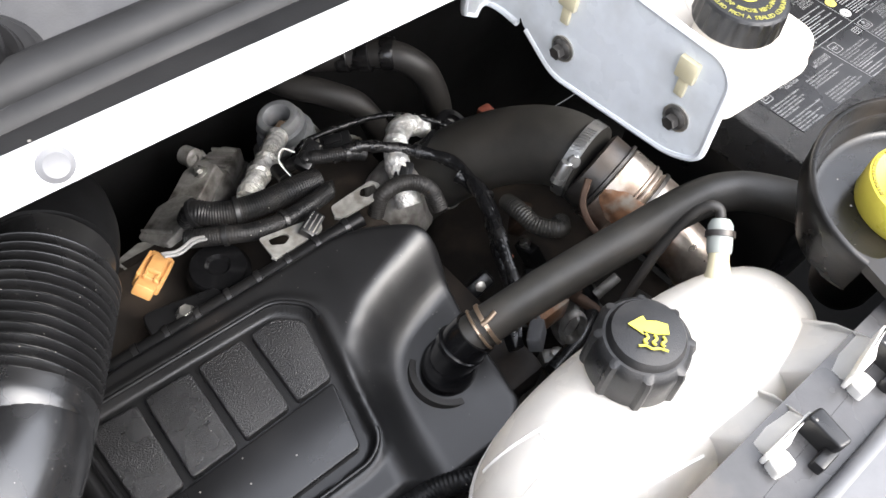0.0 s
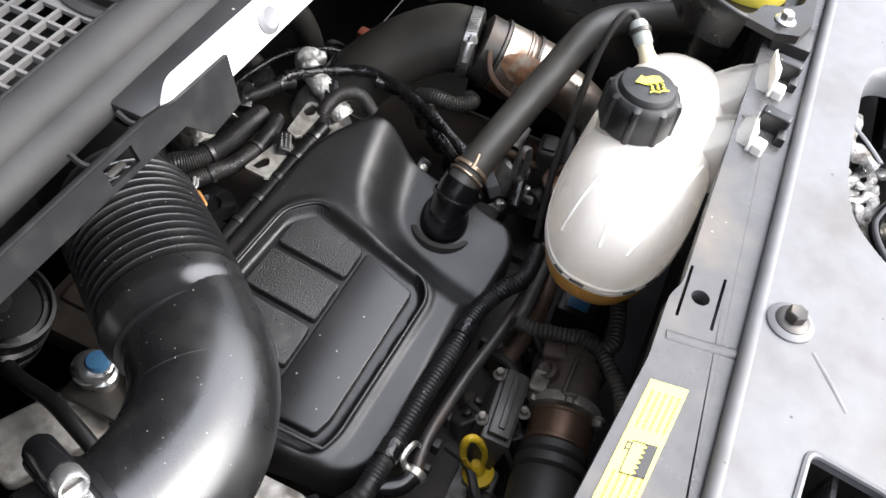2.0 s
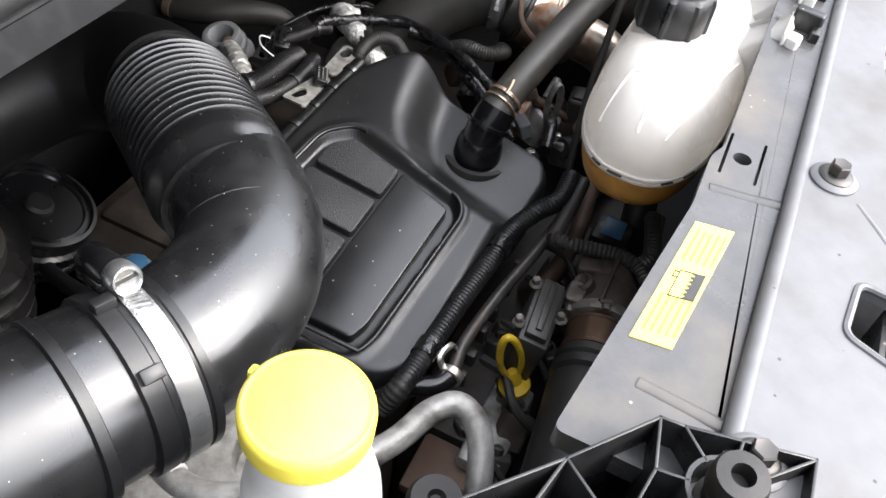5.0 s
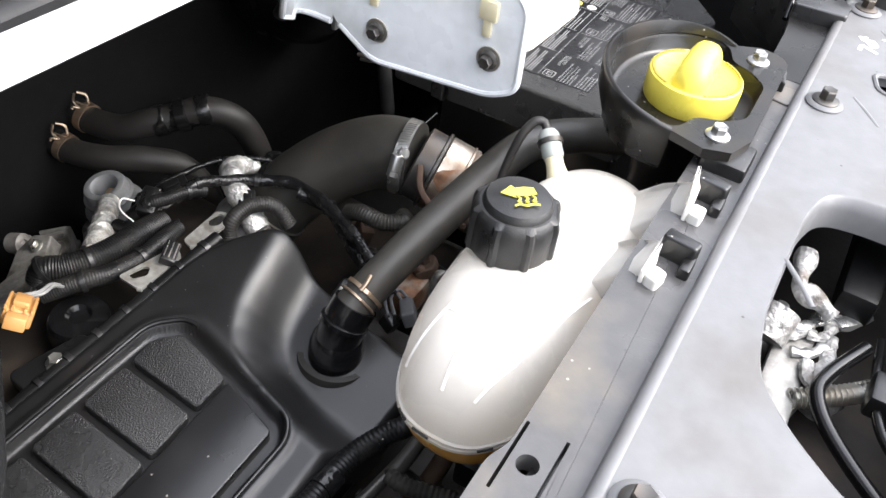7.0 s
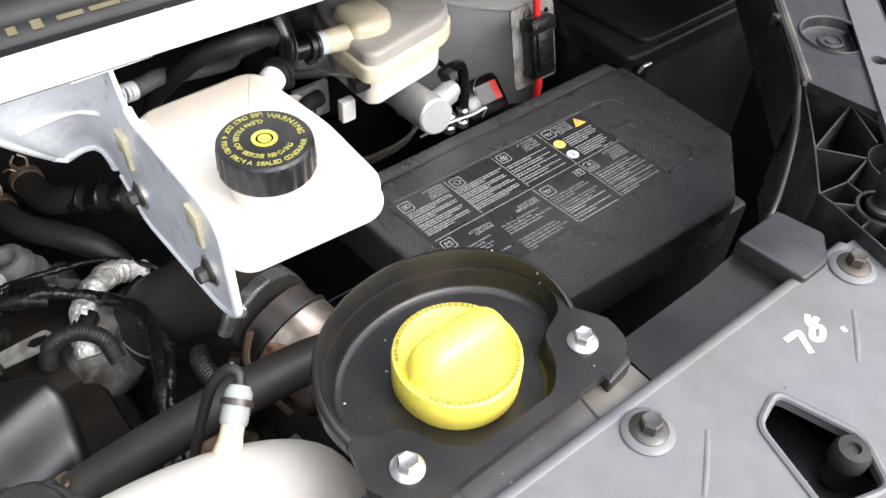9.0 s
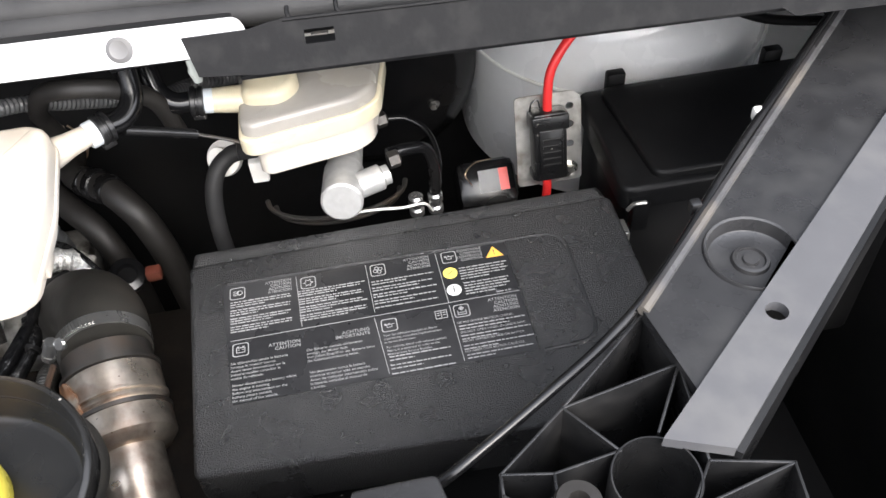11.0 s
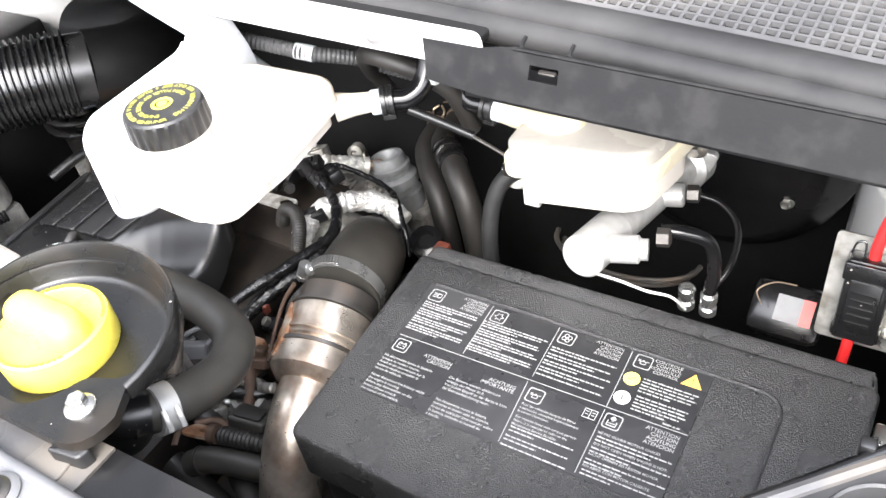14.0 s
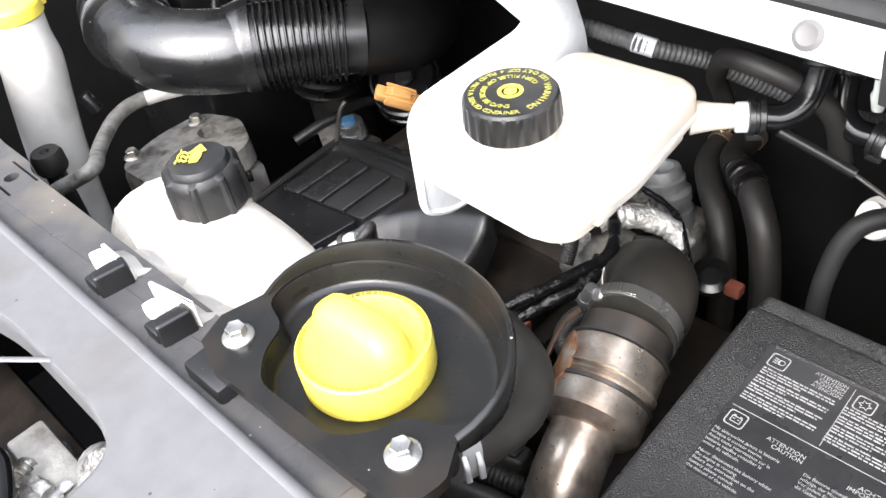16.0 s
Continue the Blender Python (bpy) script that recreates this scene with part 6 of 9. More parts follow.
def front_looms():
    g = "looms at the engine front"
    p = thing("wiring_loom", (-0.5, -0.115, 0.86), "black ribbed wiring loom along the engine cover", "wiring loom", g)
    part("sleeve", ribbed([(-0.3720, -0.1490, 0.900), (-0.4110, -0.1500, 0.900), (-0.4350, -0.1350, 0.895), (-0.4650, -0.1220, 0.888), (-0.5170, -0.1190, 0.888), (-0.5690, -0.1150, 0.888), (-0.6140, -0.1130, 0.888), (-0.6520, -0.1110, 0.888), (-0.6770, -0.1090, 0.888), (-0.6910, -0.1010, 0.870)], 0.0098, 0.004, 0.08, 16), M_LOOM, p)
    part("tape", lathe([(0.0088, -0.009), (0.0108, -0.0085), (0.0108, 0.0085), (0.0088, 0.009)], (-0.4910, -0.1205, 0.8880), (-0.998, 0.058, 0.000), 18), M_TAPE, p)
    part("tape", lathe([(0.0088, -0.009), (0.0108, -0.0085), (0.0108, 0.0085), (0.0088, 0.009)], (-0.6330, -0.1120, 0.8880), (-0.999, 0.053, 0.000), 18), M_TAPE, p)
    p = thing("wiring_loom", (-0.7, -0.03, 0.86), "glossy ribbed wiring loom under the duct", "wiring loom", g)
    part("sleeve", ribbed([(-0.6920, 0.0020, 0.872), (-0.7020, -0.0210, 0.872), (-0.7080, -0.0430, 0.872), (-0.7060, -0.0660, 0.872), (-0.6940, -0.0810, 0.872)], 0.0085, 0.0046, 0.16, 16), M_GLOSSBLACK, p)
    part("tape", lathe([(0.0077, -0.009), (0.0094, -0.0085), (0.0094, 0.0085), (0.0077, 0.009)], (-0.7000, -0.0735, 0.8720), (0.625, -0.781, 0.000), 18), M_TAPE, p)
    p = thing("thin_pipe", (-0.5, -0.15, 0.86), "thin dark coolant pipe along the engine front", "pipe", g)
    part("pipe", tube([(-0.3500, -0.1520, 0.885), (-0.3830, -0.1580, 0.872), (-0.4290, -0.1540, 0.872), (-0.4720, -0.1490, 0.872), (-0.5220, -0.1410, 0.872), (-0.5670, -0.1360, 0.872), (-0.6010, -0.1340, 0.872), (-0.6340, -0.1380, 0.872)], 0.0058, 12), M_DARKSTEEL, p)
    part("hose_end", tube([(-0.6340, -0.1380, 0.872), (-0.6500, -0.1310, 0.872), (-0.6620, -0.1130, 0.872), (-0.6850, -0.0980, 0.872), (-0.7020, -0.0860, 0.860)], 0.0088, 12), M_GLOSSBLACK, p)
    c = Vector((-0.634, -0.138, 0.872))
    part("hose_clip", lathe([(0.0092, -0.004), (0.0105, -0.003), (0.0105, 0.003), (0.0092, 0.004)], c, (-0.9, 0.1, -0.1), 16), M_ZINC, p)
    p = thing("wiring_loom", (-0.43, -0.2, 0.86), "brown dusty ribbed loom crossing the pump", "wiring loom", g)
    part("sleeve", ribbed([(-0.4690, -0.1610, 0.905), (-0.4690, -0.1780, 0.905), (-0.4630, -0.1990, 0.905), (-0.4580, -0.2210, 0.905), (-0.4610, -0.2420, 0.905), (-0.4740, -0.2550, 0.905), (-0.4950, -0.2710, 0.905), (-0.5220, -0.2830, 0.905)], 0.0074, 0.0044, 0.15, 14), M_HOSE, p)
    part("branch", ribbed([(-0.3880, -0.2380, 0.905), (-0.4200, -0.2470, 0.905), (-0.4450, -0.2510, 0.905), (-0.4610, -0.2450, 0.905)], 0.0085, 0.005, 0.14, 14), M_HOSE, p)
    part("branch", tube([(-0.4640, -0.1620, 0.898), (-0.4420, -0.1630, 0.898), (-0.4090, -0.1630, 0.898), (-0.3710, -0.1620, 0.898)], 0.0070, 12), M_HOSE, p)
    p = thing("sensor_plug", (-0.38, -0.207, 0.85), "dark sensor plug with blue sticker", "connector", "connectors at the engine front")
    part("body", B(-0.402, -0.362, -0.228, -0.188, 0.83, 0.864, 0.005), M_BLACK, p)
    part("sticker", B(-0.394, -0.366, -0.219, -0.197, 0.8635, 0.8648, 0.0004), M_BLUE, p, "blue paper sticker")
    rnd = random.Random(7)
    for k in range(6):
        x = -0.465 - 0.031 * k + rnd.uniform(-0.006, 0.006)
        s = thing("clip_block", (x, -0.138, 0.84), "small black plastic loom clip", "clip", "clips at the engine front")
        part("body", B(x - rnd.uniform(0.003, 0.006), x + 0.004, -0.143 - rnd.uniform(0, 0.004), -0.134, 0.836, 0.856 - rnd.uniform(0, 0.010), 0.0015), M_RUBBER, s)
    s = thing("metal_clip", (-0.625, -0.12, 0.86), "small bent bright metal clip", "clip")
    part("strap", tube([(-0.61, -0.135, 0.872), (-0.615, -0.128, 0.885), (-0.632, -0.125, 0.886), (-0.636, -0.132, 0.875)], 0.0028, 8, flat=0.3), M_ZINC, s)
    # brown brackets and pipes lower down
    p = thing("lower_bracket", (-0.6, -0.19, 0.7), "rusty bracket and pipes low on the engine front", "bracket")
    part("plate", B(-0.66, -0.56, -0.205, -0.165, 0.76, 0.80, 0.006), M_ALU, p)
    part("arm", B(-0.70, -0.64, -0.20, -0.13, 0.77, 0.785, 0.004), M_RUST, p)
    for y, z in ((-0.165, 0.82), (-0.215, 0.80), (-0.245, 0.80)):
        part("pipe", tube([(-0.30, y, z + 0.03), (-0.40, y - 0.01, z + 0.02), (-0.46, y, z)], 0.009, 12), M_RUST, p)
    q = thing("radiator_hose", (-0.35, -0.22, 0.8), "black coolant hose under the tank", "hose")
    part("hose", tube([(-0.26, -0.20, 0.90), (-0.31, -0.215, 0.89), (-0.345, -0.225, 0.86), (-0.36, -0.23, 0.80), (-0.37, -0.235, 0.70)], 0.017, 18), M_RUBBER, q)


front_looms()


# ---- exhaust side pipe and boost hose ----
def boost_pipe():
    p = thing("boost_pipe", (-0.13, 0.0, 0.6), "heat-stained steel downpipe with dark rubber elbow hose", "pipe")
    path = [(-0.245, 0.180, 0.78), (-0.222, 0.160, 0.826), (-0.194, 0.134, 0.867), (-0.164, 0.099, 0.900), (-0.143, 0.058, 0.921), (-0.135, 0.020, 0.924)]
    part("elbow_hose", tube(path, 0.040, 40, 8), M_HOSE, p, "dark rubber elbow hose")
    bm = bmesh.new()
    for f, r in ((0.17, 0.0415),):
        q = Vector((-0.213, 0.152, 0.839))
        lathe([(0.0405, -0.001), (0.0412, -0.0008), (0.0412, 0.0008), (0.0405, 0.001)], q, (0.027, -0.026, 0.043), 40, bm)
    part("seam_line", bm, M_ZINC, p)
    # worn print along the hose
    for k in range(9):
        if k != 4:
            c0 = Vector((-0.1905 + 0.0016 * k, 0.096 - 0.0012 * k, 0.9275 - 0.0058 * k))
            part("print_bar", B(-0.0006, 0.0006, -0.0015, 0.0015, 0.0, 0.0005, 0, axis_matrix(c0, (-0.70, -0.55, 0.35 - 0.06 * k))), M_SEAL, p)
    axis = Vector((0.010, -0.045, -0.014))
    c = band(p, (-0.1385, 0.030, 0.9245), (0.008, -0.04, -0.002), 0.0405, 0.013, M_BRIGHT, "hose_clamp", (-1.0, 0, 0.45), "bright worm-drive clamp")
    hub, ax = Vector((-0.1385, 0.030, 0.9245)), Vector((0.008, -0.04, -0.002)).normalized()
    e1 = Vector((-1, 0, 0)) - ax * Vector((-1, 0, 0)).dot(ax)
    e1.normalize()
    e2 = ax.cross(e1)
    e2 = e2 if e2.z > 0 else -e2
    for k in range(14):
        a = radians(38 + k * 4.2)
        n = e1 * math.cos(a) + e2 * math.sin(a)
        q = Matrix.Translation(hub + n * 0.0425) @ Matrix((ax, e2 * math.cos(a) - e1 * math.sin(a), n)).transposed().to_4x4()
        part("band_tooth", B(-0.0052, 0.0052, -0.0009, 0.0009, 0, 0.0014, 0, q @ Matrix.Rotation(0.25, 4, "Z")), M_BRIGHT, c)
    part("clamp_bolt", lathe([(0.0045, -0.008), (0.0045, 0.0), (0.0065, 0.001), (0.0065, 0.006), (0.005, 0.0075), (0.001, 0.0075)], (-0.166, 0.022, 0.949), (-0.35, -0.75, 0.55), 20), M_BRIGHT, c, "round brassy clamp bolt")
    o = Vector((-0.137, 0.020, 0.924))
    part("flange_ring", lathe([(0.036, 0.0), (0.040, 0.002), (0.040, 0.020), (0.044, 0.021), (0.044, 0.024), (0.040, 0.025)], o, axis, 40), M_DARKSTEEL, p)
    part("catalyst_can", lathe([(0.0395, 0.024), (0.0425, 0.026), (0.0425, 0.050), (0.0400, 0.052), (0.0425, 0.055), (0.0425, 0.058), (0.0400, 0.060), (0.0425, 0.063), (0.0430, 0.066), (0.0430, 0.088), (0.036, 0.096), (0.030, 0.098)], o, axis, 40), M_RUSTPIPE, p, "blued and rusty steel can")
    e = o + axis.normalized() * 0.095
    d = axis.normalized()
    part("downpipe", tube([e, e + d * 0.03, e + d * 0.06 + Vector((0, 0, -0.012)), e + d * 0.09 + Vector((0, 0, -0.045)), e + d * 0.105 + Vector((0, 0, -0.10)), e + d * 0.105 + Vector((0, 0, -0.2))], 0.0285, 30), M_RUSTPIPE, p, "bent stained downpipe")
    # heat shield patch
    w1 = (Vector((-1, 0, 0.25)) - d * Vector((-1, 0, 0.25)).dot(d)).normalized()
    w2 = d.cross(w1)
    w2 = w2 if w2.z > 0 else -w2
    rnd = random.Random(8)
    loops = []
    for i in range(12):
        s, half = 0.026 + 0.0052 * i, 0.42 * math.sin(math.pi * (i + 1.2) / 13.4) + rnd.uniform(-0.05, 0.05)
        angles = [0.42 - half + 2 * half * j / 9 for j in range(10)]
        at = lambda a, r: o + d * s + (w1 * math.cos(a) + w2 * math.sin(a)) * r
        loops.append([at(a, 0.0447 + rnd.uniform(-0.0006, 0.0008)) for a in angles] + [at(a, 0.0415) for a in reversed(angles)])
    part("shield", rings(bmesh.new(), loops), M_RUSTPATCH, p, "rust-blistered heat shield patch")
    part("shield_wire", tube([o + Vector((-0.034, -0.024, 0.026)), o + Vector((-0.046, -0.034, 0.006)), o + Vector((-0.046, -0.055, -0.012)), o + Vector((-0.036, -0.085, -0.026))], 0.0034, 8, flat=0.6), M_RUST, p)
    part("strap", lathe([(0.0425, 0.0625), (0.0446, 0.0630), (0.0446, 0.0665), (0.0425, 0.067)], o, axis, 40), M_DARKSTEEL, p)
    part("strap", lathe([(0.0425, 0.0505), (0.0440, 0.0510), (0.0440, 0.0530), (0.0425, 0.0535)], o, axis, 40), M_RUSTPIPE, p)
    return p


boost_pipe()


# ---- engine top behind the cover ----
def valve_stub():
    p = thing("valve_stub", (-0.30, 0.315, 0.75), "grey cast valve with open round neck", "valve")
    d = (-0.22, 0.10, 0.97)
    o = (-0.288, 0.3165, 0.7795)
    part("neck", lathe([(0.034, -0.05), (0.034, 0.010), (0.031, 0.012), (0.031, 0.020), (0.0335, 0.022), (0.034, 0.034), (0.0315, 0.037), (0.0275, 0.039), (0.0270, 0.044), (0.0285, 0.046), (0.0285, 0.052), (0.0250, 0.054), (0.0245, 0.062), (0.0228, 0.0660), (0.0205, 0.0670), (0.0160, 0.0665), (0.0145, 0.064), (0.0140, 0.040), (0.0, 0.040)], o, d, 40), M_ALUGREY, p)
    part("bore", lathe([(0.0139, 0.0405), (0.0139, 0.0415), (0.001, 0.0415)], o, d, 24), M_RUST, p, "rusty brown bore")
    part("port", lathe([(0.0065, -0.012), (0.0065, 0.006), (0.0055, 0.010)], (-0.312, 0.305, 0.838), (-0.8, -0.55, -0.05), 14), M_BRONZE, p, "brass port")
    part("base", B(-0.320, -0.235, 0.288, 0.365, 0.70, 0.775, 0.012), M_ALU, p)
    return p


M_ALUGREY = mat("grey_cast_valve", (0.24, 0.245, 0.25), 0.5, 0.2, bump=0.4, bscale=220, dirt=(0.10, 0.085, 0.07), dirt_amount=0.6, dirt_scale=22)
valve_stub()


def rear_castings():
    g = "castings behind the cover"
    rnd = random.Random(3)

    def lump(name, at, size, turn, label, ribs=2, bolts=1):
        """A cast block with a raised flange, strengthening ribs and bolts."""
        a, b, h = size
        p = thing(name, at, label, "casting", g)
        m = pose(*at, *turn)
        out = rounded([(-a, -b * 0.8), (-a * 0.35, -b), (a * 0.9, -b * 0.85), (a, b * 0.3), (a * 0.45, b), (-a * 0.8, b * 0.9)], 0.003, 3)
        part("body", prism(out, -h, 0, 0.002, m), M_ALU, p, sharp=35)
        part("flange", prism([q * 1.12 for q in out], -h * 0.55, -h * 0.35, 0.001, m), M_ALU, p, sharp=35)
        for k in range(ribs):
            x = -a * 0.6 + 1.2 * a * k / max(ribs - 1, 1)
            part("rib", B(x - 0.0016, x + 0.0016, -b * 0.8, b * 0.8, 0, 0.004, 0.0008, m), M_ALU, p)
        for k in range(bolts):
            hexbolt(p, m @ Vector((a * (0.5 - k * 1.1), b * rnd.uniform(-0.4, 0.4), 0.0)), m.to_3x3() @ Vector((0, 0, 1)), 0.0045, 0.005, 0.0075, M_ZINC)
        return p
    lump("casting", (-0.372, 0.340, 0.802), (0.026, 0.020, 0.06), (-14, 10, 35), "grey cast actuator block behind the engine cover", 3, 0)
    lump("casting", (-0.428, 0.300, 0.836), (0.034, 0.020, 0.05), (-20, -12, 28), "pale flat cast cover behind the engine cover", 0, 1)
    lump("casting", (-0.350, 0.272, 0.830), (0.024, 0.018, 0.05), (-8, 14, -20), "dirty cast boss beneath the foil sleeve", 2, 1)
    lump("casting", (-0.470, 0.272, 0.842), (0.034, 0.026, 0.06), (-25, 0, 30), "dirty cast pipe stub behind the engine cover", 1, 0)
    lump("casting", (-0.300, 0.262, 0.838), (0.022, 0.014, 0.05), (-10, -8, 15), "small oily cast block beside wires", 2, 1)
    lump("casting", (-0.262, 0.250, 0.835), (0.026, 0.016, 0.05), (0, 12, -35), "grey cast block beside the valve", 0, 2)
    lump("casting", (-0.515, 0.245, 0.835), (0.03, 0.026, 0.06), (-10, 0, 10), "dark oily casting behind the engine cover", 1, 0)
    p = thing("lever_arm", (-0.392, 0.35, 0.78), "grey cast lever with a rounded eye", "lever")
    m = pose(-0.388, 0.362, 0.775, -18, -8, 30)
    part("finger", prism(rounded([(-0.009, -0.007), (0.010, -0.008), (0.012, 0.007), (-0.008, 0.008)], 0.003), -0.02, 0.026, 0.003, m), M_ALU, p)
    part("eye", lathe([(0.009, -0.010), (0.0115, -0.008), (0.0115, 0.008), (0.009, 0.010), (0.005, 0.010), (0.004, 0.005), (0.0, 0.005)], m @ Vector((0.0, 0, 0.024)), m.to_3x3() @ Vector((-0.2, -1, 0)), 22), M_ALU, p)
    part("fin", B(0.008, 0.013, -0.010, 0.010, -0.015, 0.022, 0.001, m), M_ALU, p)
    p = thing("cast_housing", (-0.24, 0.17, 0.8), "pale dirty aluminium turbo housing", "housing")
    part("volute", lathe([(0.03, -0.03), (0.045, -0.012), (0.050, 0.0), (0.046, 0.014), (0.03, 0.03)], (-0.262, 0.155, 0.828), (0.7, -0.6, 0.3), 32), M_ALU, p)
    part("snout", lathe([(0.028, 0), (0.028, 0.03)], (-0.262, 0.155, 0.833), (-0.5, 0.4, 0.5), 24), M_ALU, p)
    for k in range(6):
        t = k * 1.05
        hexbolt(p, Vector((-0.262, 0.155, 0.828)) + Vector((0.6 * math.cos(t), 0.7 * math.cos(t), math.sin(t))) * 0.040 + Vector((-0.012, 0.010, -0.004)), (-0.7, 0.6, -0.3), 0.004, 0.004, 0.006, M_ZINC)


rear_castings()


def foil(points, r, label):
    p = thing("foil_sleeve", points[0], label, "heat sleeve", "foil sleeves")
    rnd = random.Random(int(points[0][0] * -1000))
    line = resample(points, 0.004)
    ph = [rnd.uniform(0.86, 1.12) for _ in line]
    n = len(line)
    part("sleeve", tube(line, r, 14, raw=True, rfun=lambda s, t: ph[min(int(s / 0.004), n - 1)]), M_FOIL, p)
    return p


foil([(-0.318, 0.300, 0.838), (-0.338, 0.280, 0.850), (-0.362, 0.257, 0.862), (-0.386, 0.236, 0.873), (-0.410, 0.215, 0.882)], 0.0118, "crumpled silver foil sleeve on the valve")
foil([(-0.282, 0.118, 0.872), (-0.276, 0.140, 0.888), (-0.262, 0.165, 0.892), (-0.238, 0.192, 0.884), (-0.214, 0.205, 0.872), (-0.188, 0.200, 0.858)], 0.0125, "crumpled silver foil sleeve arched over the hose")


def rear_looms():
    g = "looms behind the cover"
    rnd = random.Random(17)
    for pts, r, rib, label in (
            ([(-0.469, 0.222, 0.885), (-0.462, 0.22, 0.897), (-0.45, 0.209, 0.897), (-0.43, 0.198, 0.897), (-0.402, 0.191, 0.897), (-0.372, 0.188, 0.897), (-0.344, 0.189, 0.89)], 0.0125, True, "fat black ribbed wiring loom"),
            ([(-0.484, 0.2, 0.895), (-0.455, 0.177, 0.903), (-0.433, 0.165, 0.903), (-0.403, 0.158, 0.903), (-0.373, 0.159, 0.903), (-0.347, 0.167, 0.895)], 0.0090, True, "black ribbed wiring loom beside castings"),
            ([(-0.359, 0.241, 0.868), (-0.361, 0.219, 0.874), (-0.359, 0.2, 0.88), (-0.352, 0.183, 0.885), (-0.336, 0.172, 0.89)], 0.0070, True, "short black ribbed cable end"),
            ([(-0.352, 0.226, 0.882), (-0.340, 0.212, 0.898), (-0.325, 0.200, 0.902), (-0.306, 0.188, 0.905), (-0.29, 0.18, 0.90)], 0.0072, True, "bundle of black taped wires"),
            ([(-0.320, 0.195, 0.90), (-0.295, 0.185, 0.91), (-0.272, 0.172, 0.905), (-0.245, 0.15, 0.90), (-0.225, 0.110, 0.90), (-0.24, 0.05, 0.90), (-0.262, 0.0, 0.895), (-0.285, -0.05, 0.88)], 0.0062, False, "black taped wires beside the cover"),
            ([(-0.230, 0.105, 0.895), (-0.225, 0.07, 0.89), (-0.25, 0.02, 0.88), (-0.27, -0.03, 0.86)], 0.0080, False, "black taped wires beside the cover"),
            ([(-0.345, 0.235, 0.872), (-0.32, 0.245, 0.878), (-0.27, 0.245, 0.872), (-0.22, 0.225, 0.875), (-0.18, 0.185, 0.87), (-0.165, 0.165, 0.84)], 0.0036, False, "thin black cable over castings")):
        p = thing("wiring_loom", pts[0], label, "wiring loom", g)
        knob = [rnd.uniform(0.82, 1.16) for _ in range(60)]
        lump = lambda s, t: knob[int(s / 0.009) % 60] * (1 - (s / 0.009) % 1) + knob[(int(s / 0.009) + 1) % 60] * ((s / 0.009) % 1)
        part("sleeve", ribbed(pts, r, 0.0024, 0.05, 14) if rib else tube(resample(pts, 0.003), r, 12, raw=True, rfun=lump), M_LOOM if rib else M_TAPE, p)
        for k in (1, 3):
            if k < len(pts) - 1:
                dd = Vector(pts[k + 1]) - Vector(pts[k - 1])
                part("tie", lathe([(r, -0.002), (r * 1.18, -0.002), (r * 1.18, 0.002), (r, 0.002)], pts[k], dd, 14), M_BLACK, p)
    p = thing("ribbed_hose", (-0.29, 0.12, 0.86), "short grey ribbed hose in an arch", "hose")
    part("hose", ribbed([(-0.318, 0.128, 0.875), (-0.308, 0.130, 0.897), (-0.285, 0.124, 0.905), (-0.268, 0.108, 0.90), (-0.264, 0.092, 0.88)], 0.0085, 0.0026, 0.06, 16), M_RUBBER, p)
    p = thing("ribbed_hose", (-0.19, 0.02, 0.86), "short grey ribbed hose beside the downpipe", "hose")
    part("hose", ribbed([(-0.198, 0.062, 0.87), (-0.206, 0.040, 0.885), (-0.205, 0.015, 0.885), (-0.190, -0.002, 0.885), (-0.178, 0.006, 0.88)], 0.0095, 0.0030, 0.08, 16), M_HOSE, p)
    # white wires and connector
    p = thing("plug", (-0.540, 0.140, 0.96), "tan plastic plug with two white wires", "connector")
    m = pose(-0.540, 0.140, 0.960, 25, 28, 48)
    part("housing", B(-0.018, 0.018, -0.011, 0.011, -0.006, 0.008, 0.002, m), M_ORANGE, p)
    part("lock", B(-0.012, 0.010, -0.006, 0.006, 0.008, 0.013, 0.001, m), M_ORANGE, p)
    for y in (-0.0095, -0.0045, 0.0045, 0.0095):
        part("ridge", B(-0.020, 0.016, y - 0.0012, y + 0.0012, 0.007, 0.0105, 0.0006, m), M_ORANGE, p)
    part("step", B(-0.030, -0.016, -0.008, 0.008, -0.005, 0.006, 0.0015, m), M_ORANGE, p)
    part("collar", B(0.018, 0.026, -0.009, 0.009, -0.004, 0.006, 0.001, m), M_ORANGE, p)
    for dy in (0.0, 0.006):
        part("wire", tube([(x, y + dy * 0.6, z) for x, y, z in [(-0.523, 0.153, 0.955), (-0.508, 0.155, 0.945), (-0.489, 0.168, 0.93), (-0.474, 0.179, 0.91)]], 0.0015, 8), M_WHITEPRINT, p)
    p = thing("white_wire", (-0.36, 0.24, 0.88), "small loop of white wire", "wire")
    part("loop", tube([(-0.362, 0.206, 0.890), (-0.365, 0.222, 0.902), (-0.355, 0.230, 0.906), (-0.345, 0.224, 0.900)], 0.0008, 8), M_WARMWHITE, p)
    for out, hole, z in (([(-0.357, 0.149), (-0.306, 0.152), (-0.301, 0.143), (-0.308, 0.13), (-0.355, 0.131), (-0.361, 0.137)], [(-0.32, 0.15), (-0.306, 0.147), (-0.308, 0.138), (-0.321, 0.136), (-0.327, 0.143)], 0.896), ([(-0.437, 0.151), (-0.408, 0.145), (-0.38, 0.139), (-0.38, 0.131), (-0.386, 0.123), (-0.41, 0.123), (-0.436, 0.123), (-0.438, 0.127)], [(-0.43, 0.146), (-0.415, 0.142), (-0.412, 0.136), (-0.421, 0.131), (-0.432, 0.138)], 0.909)):
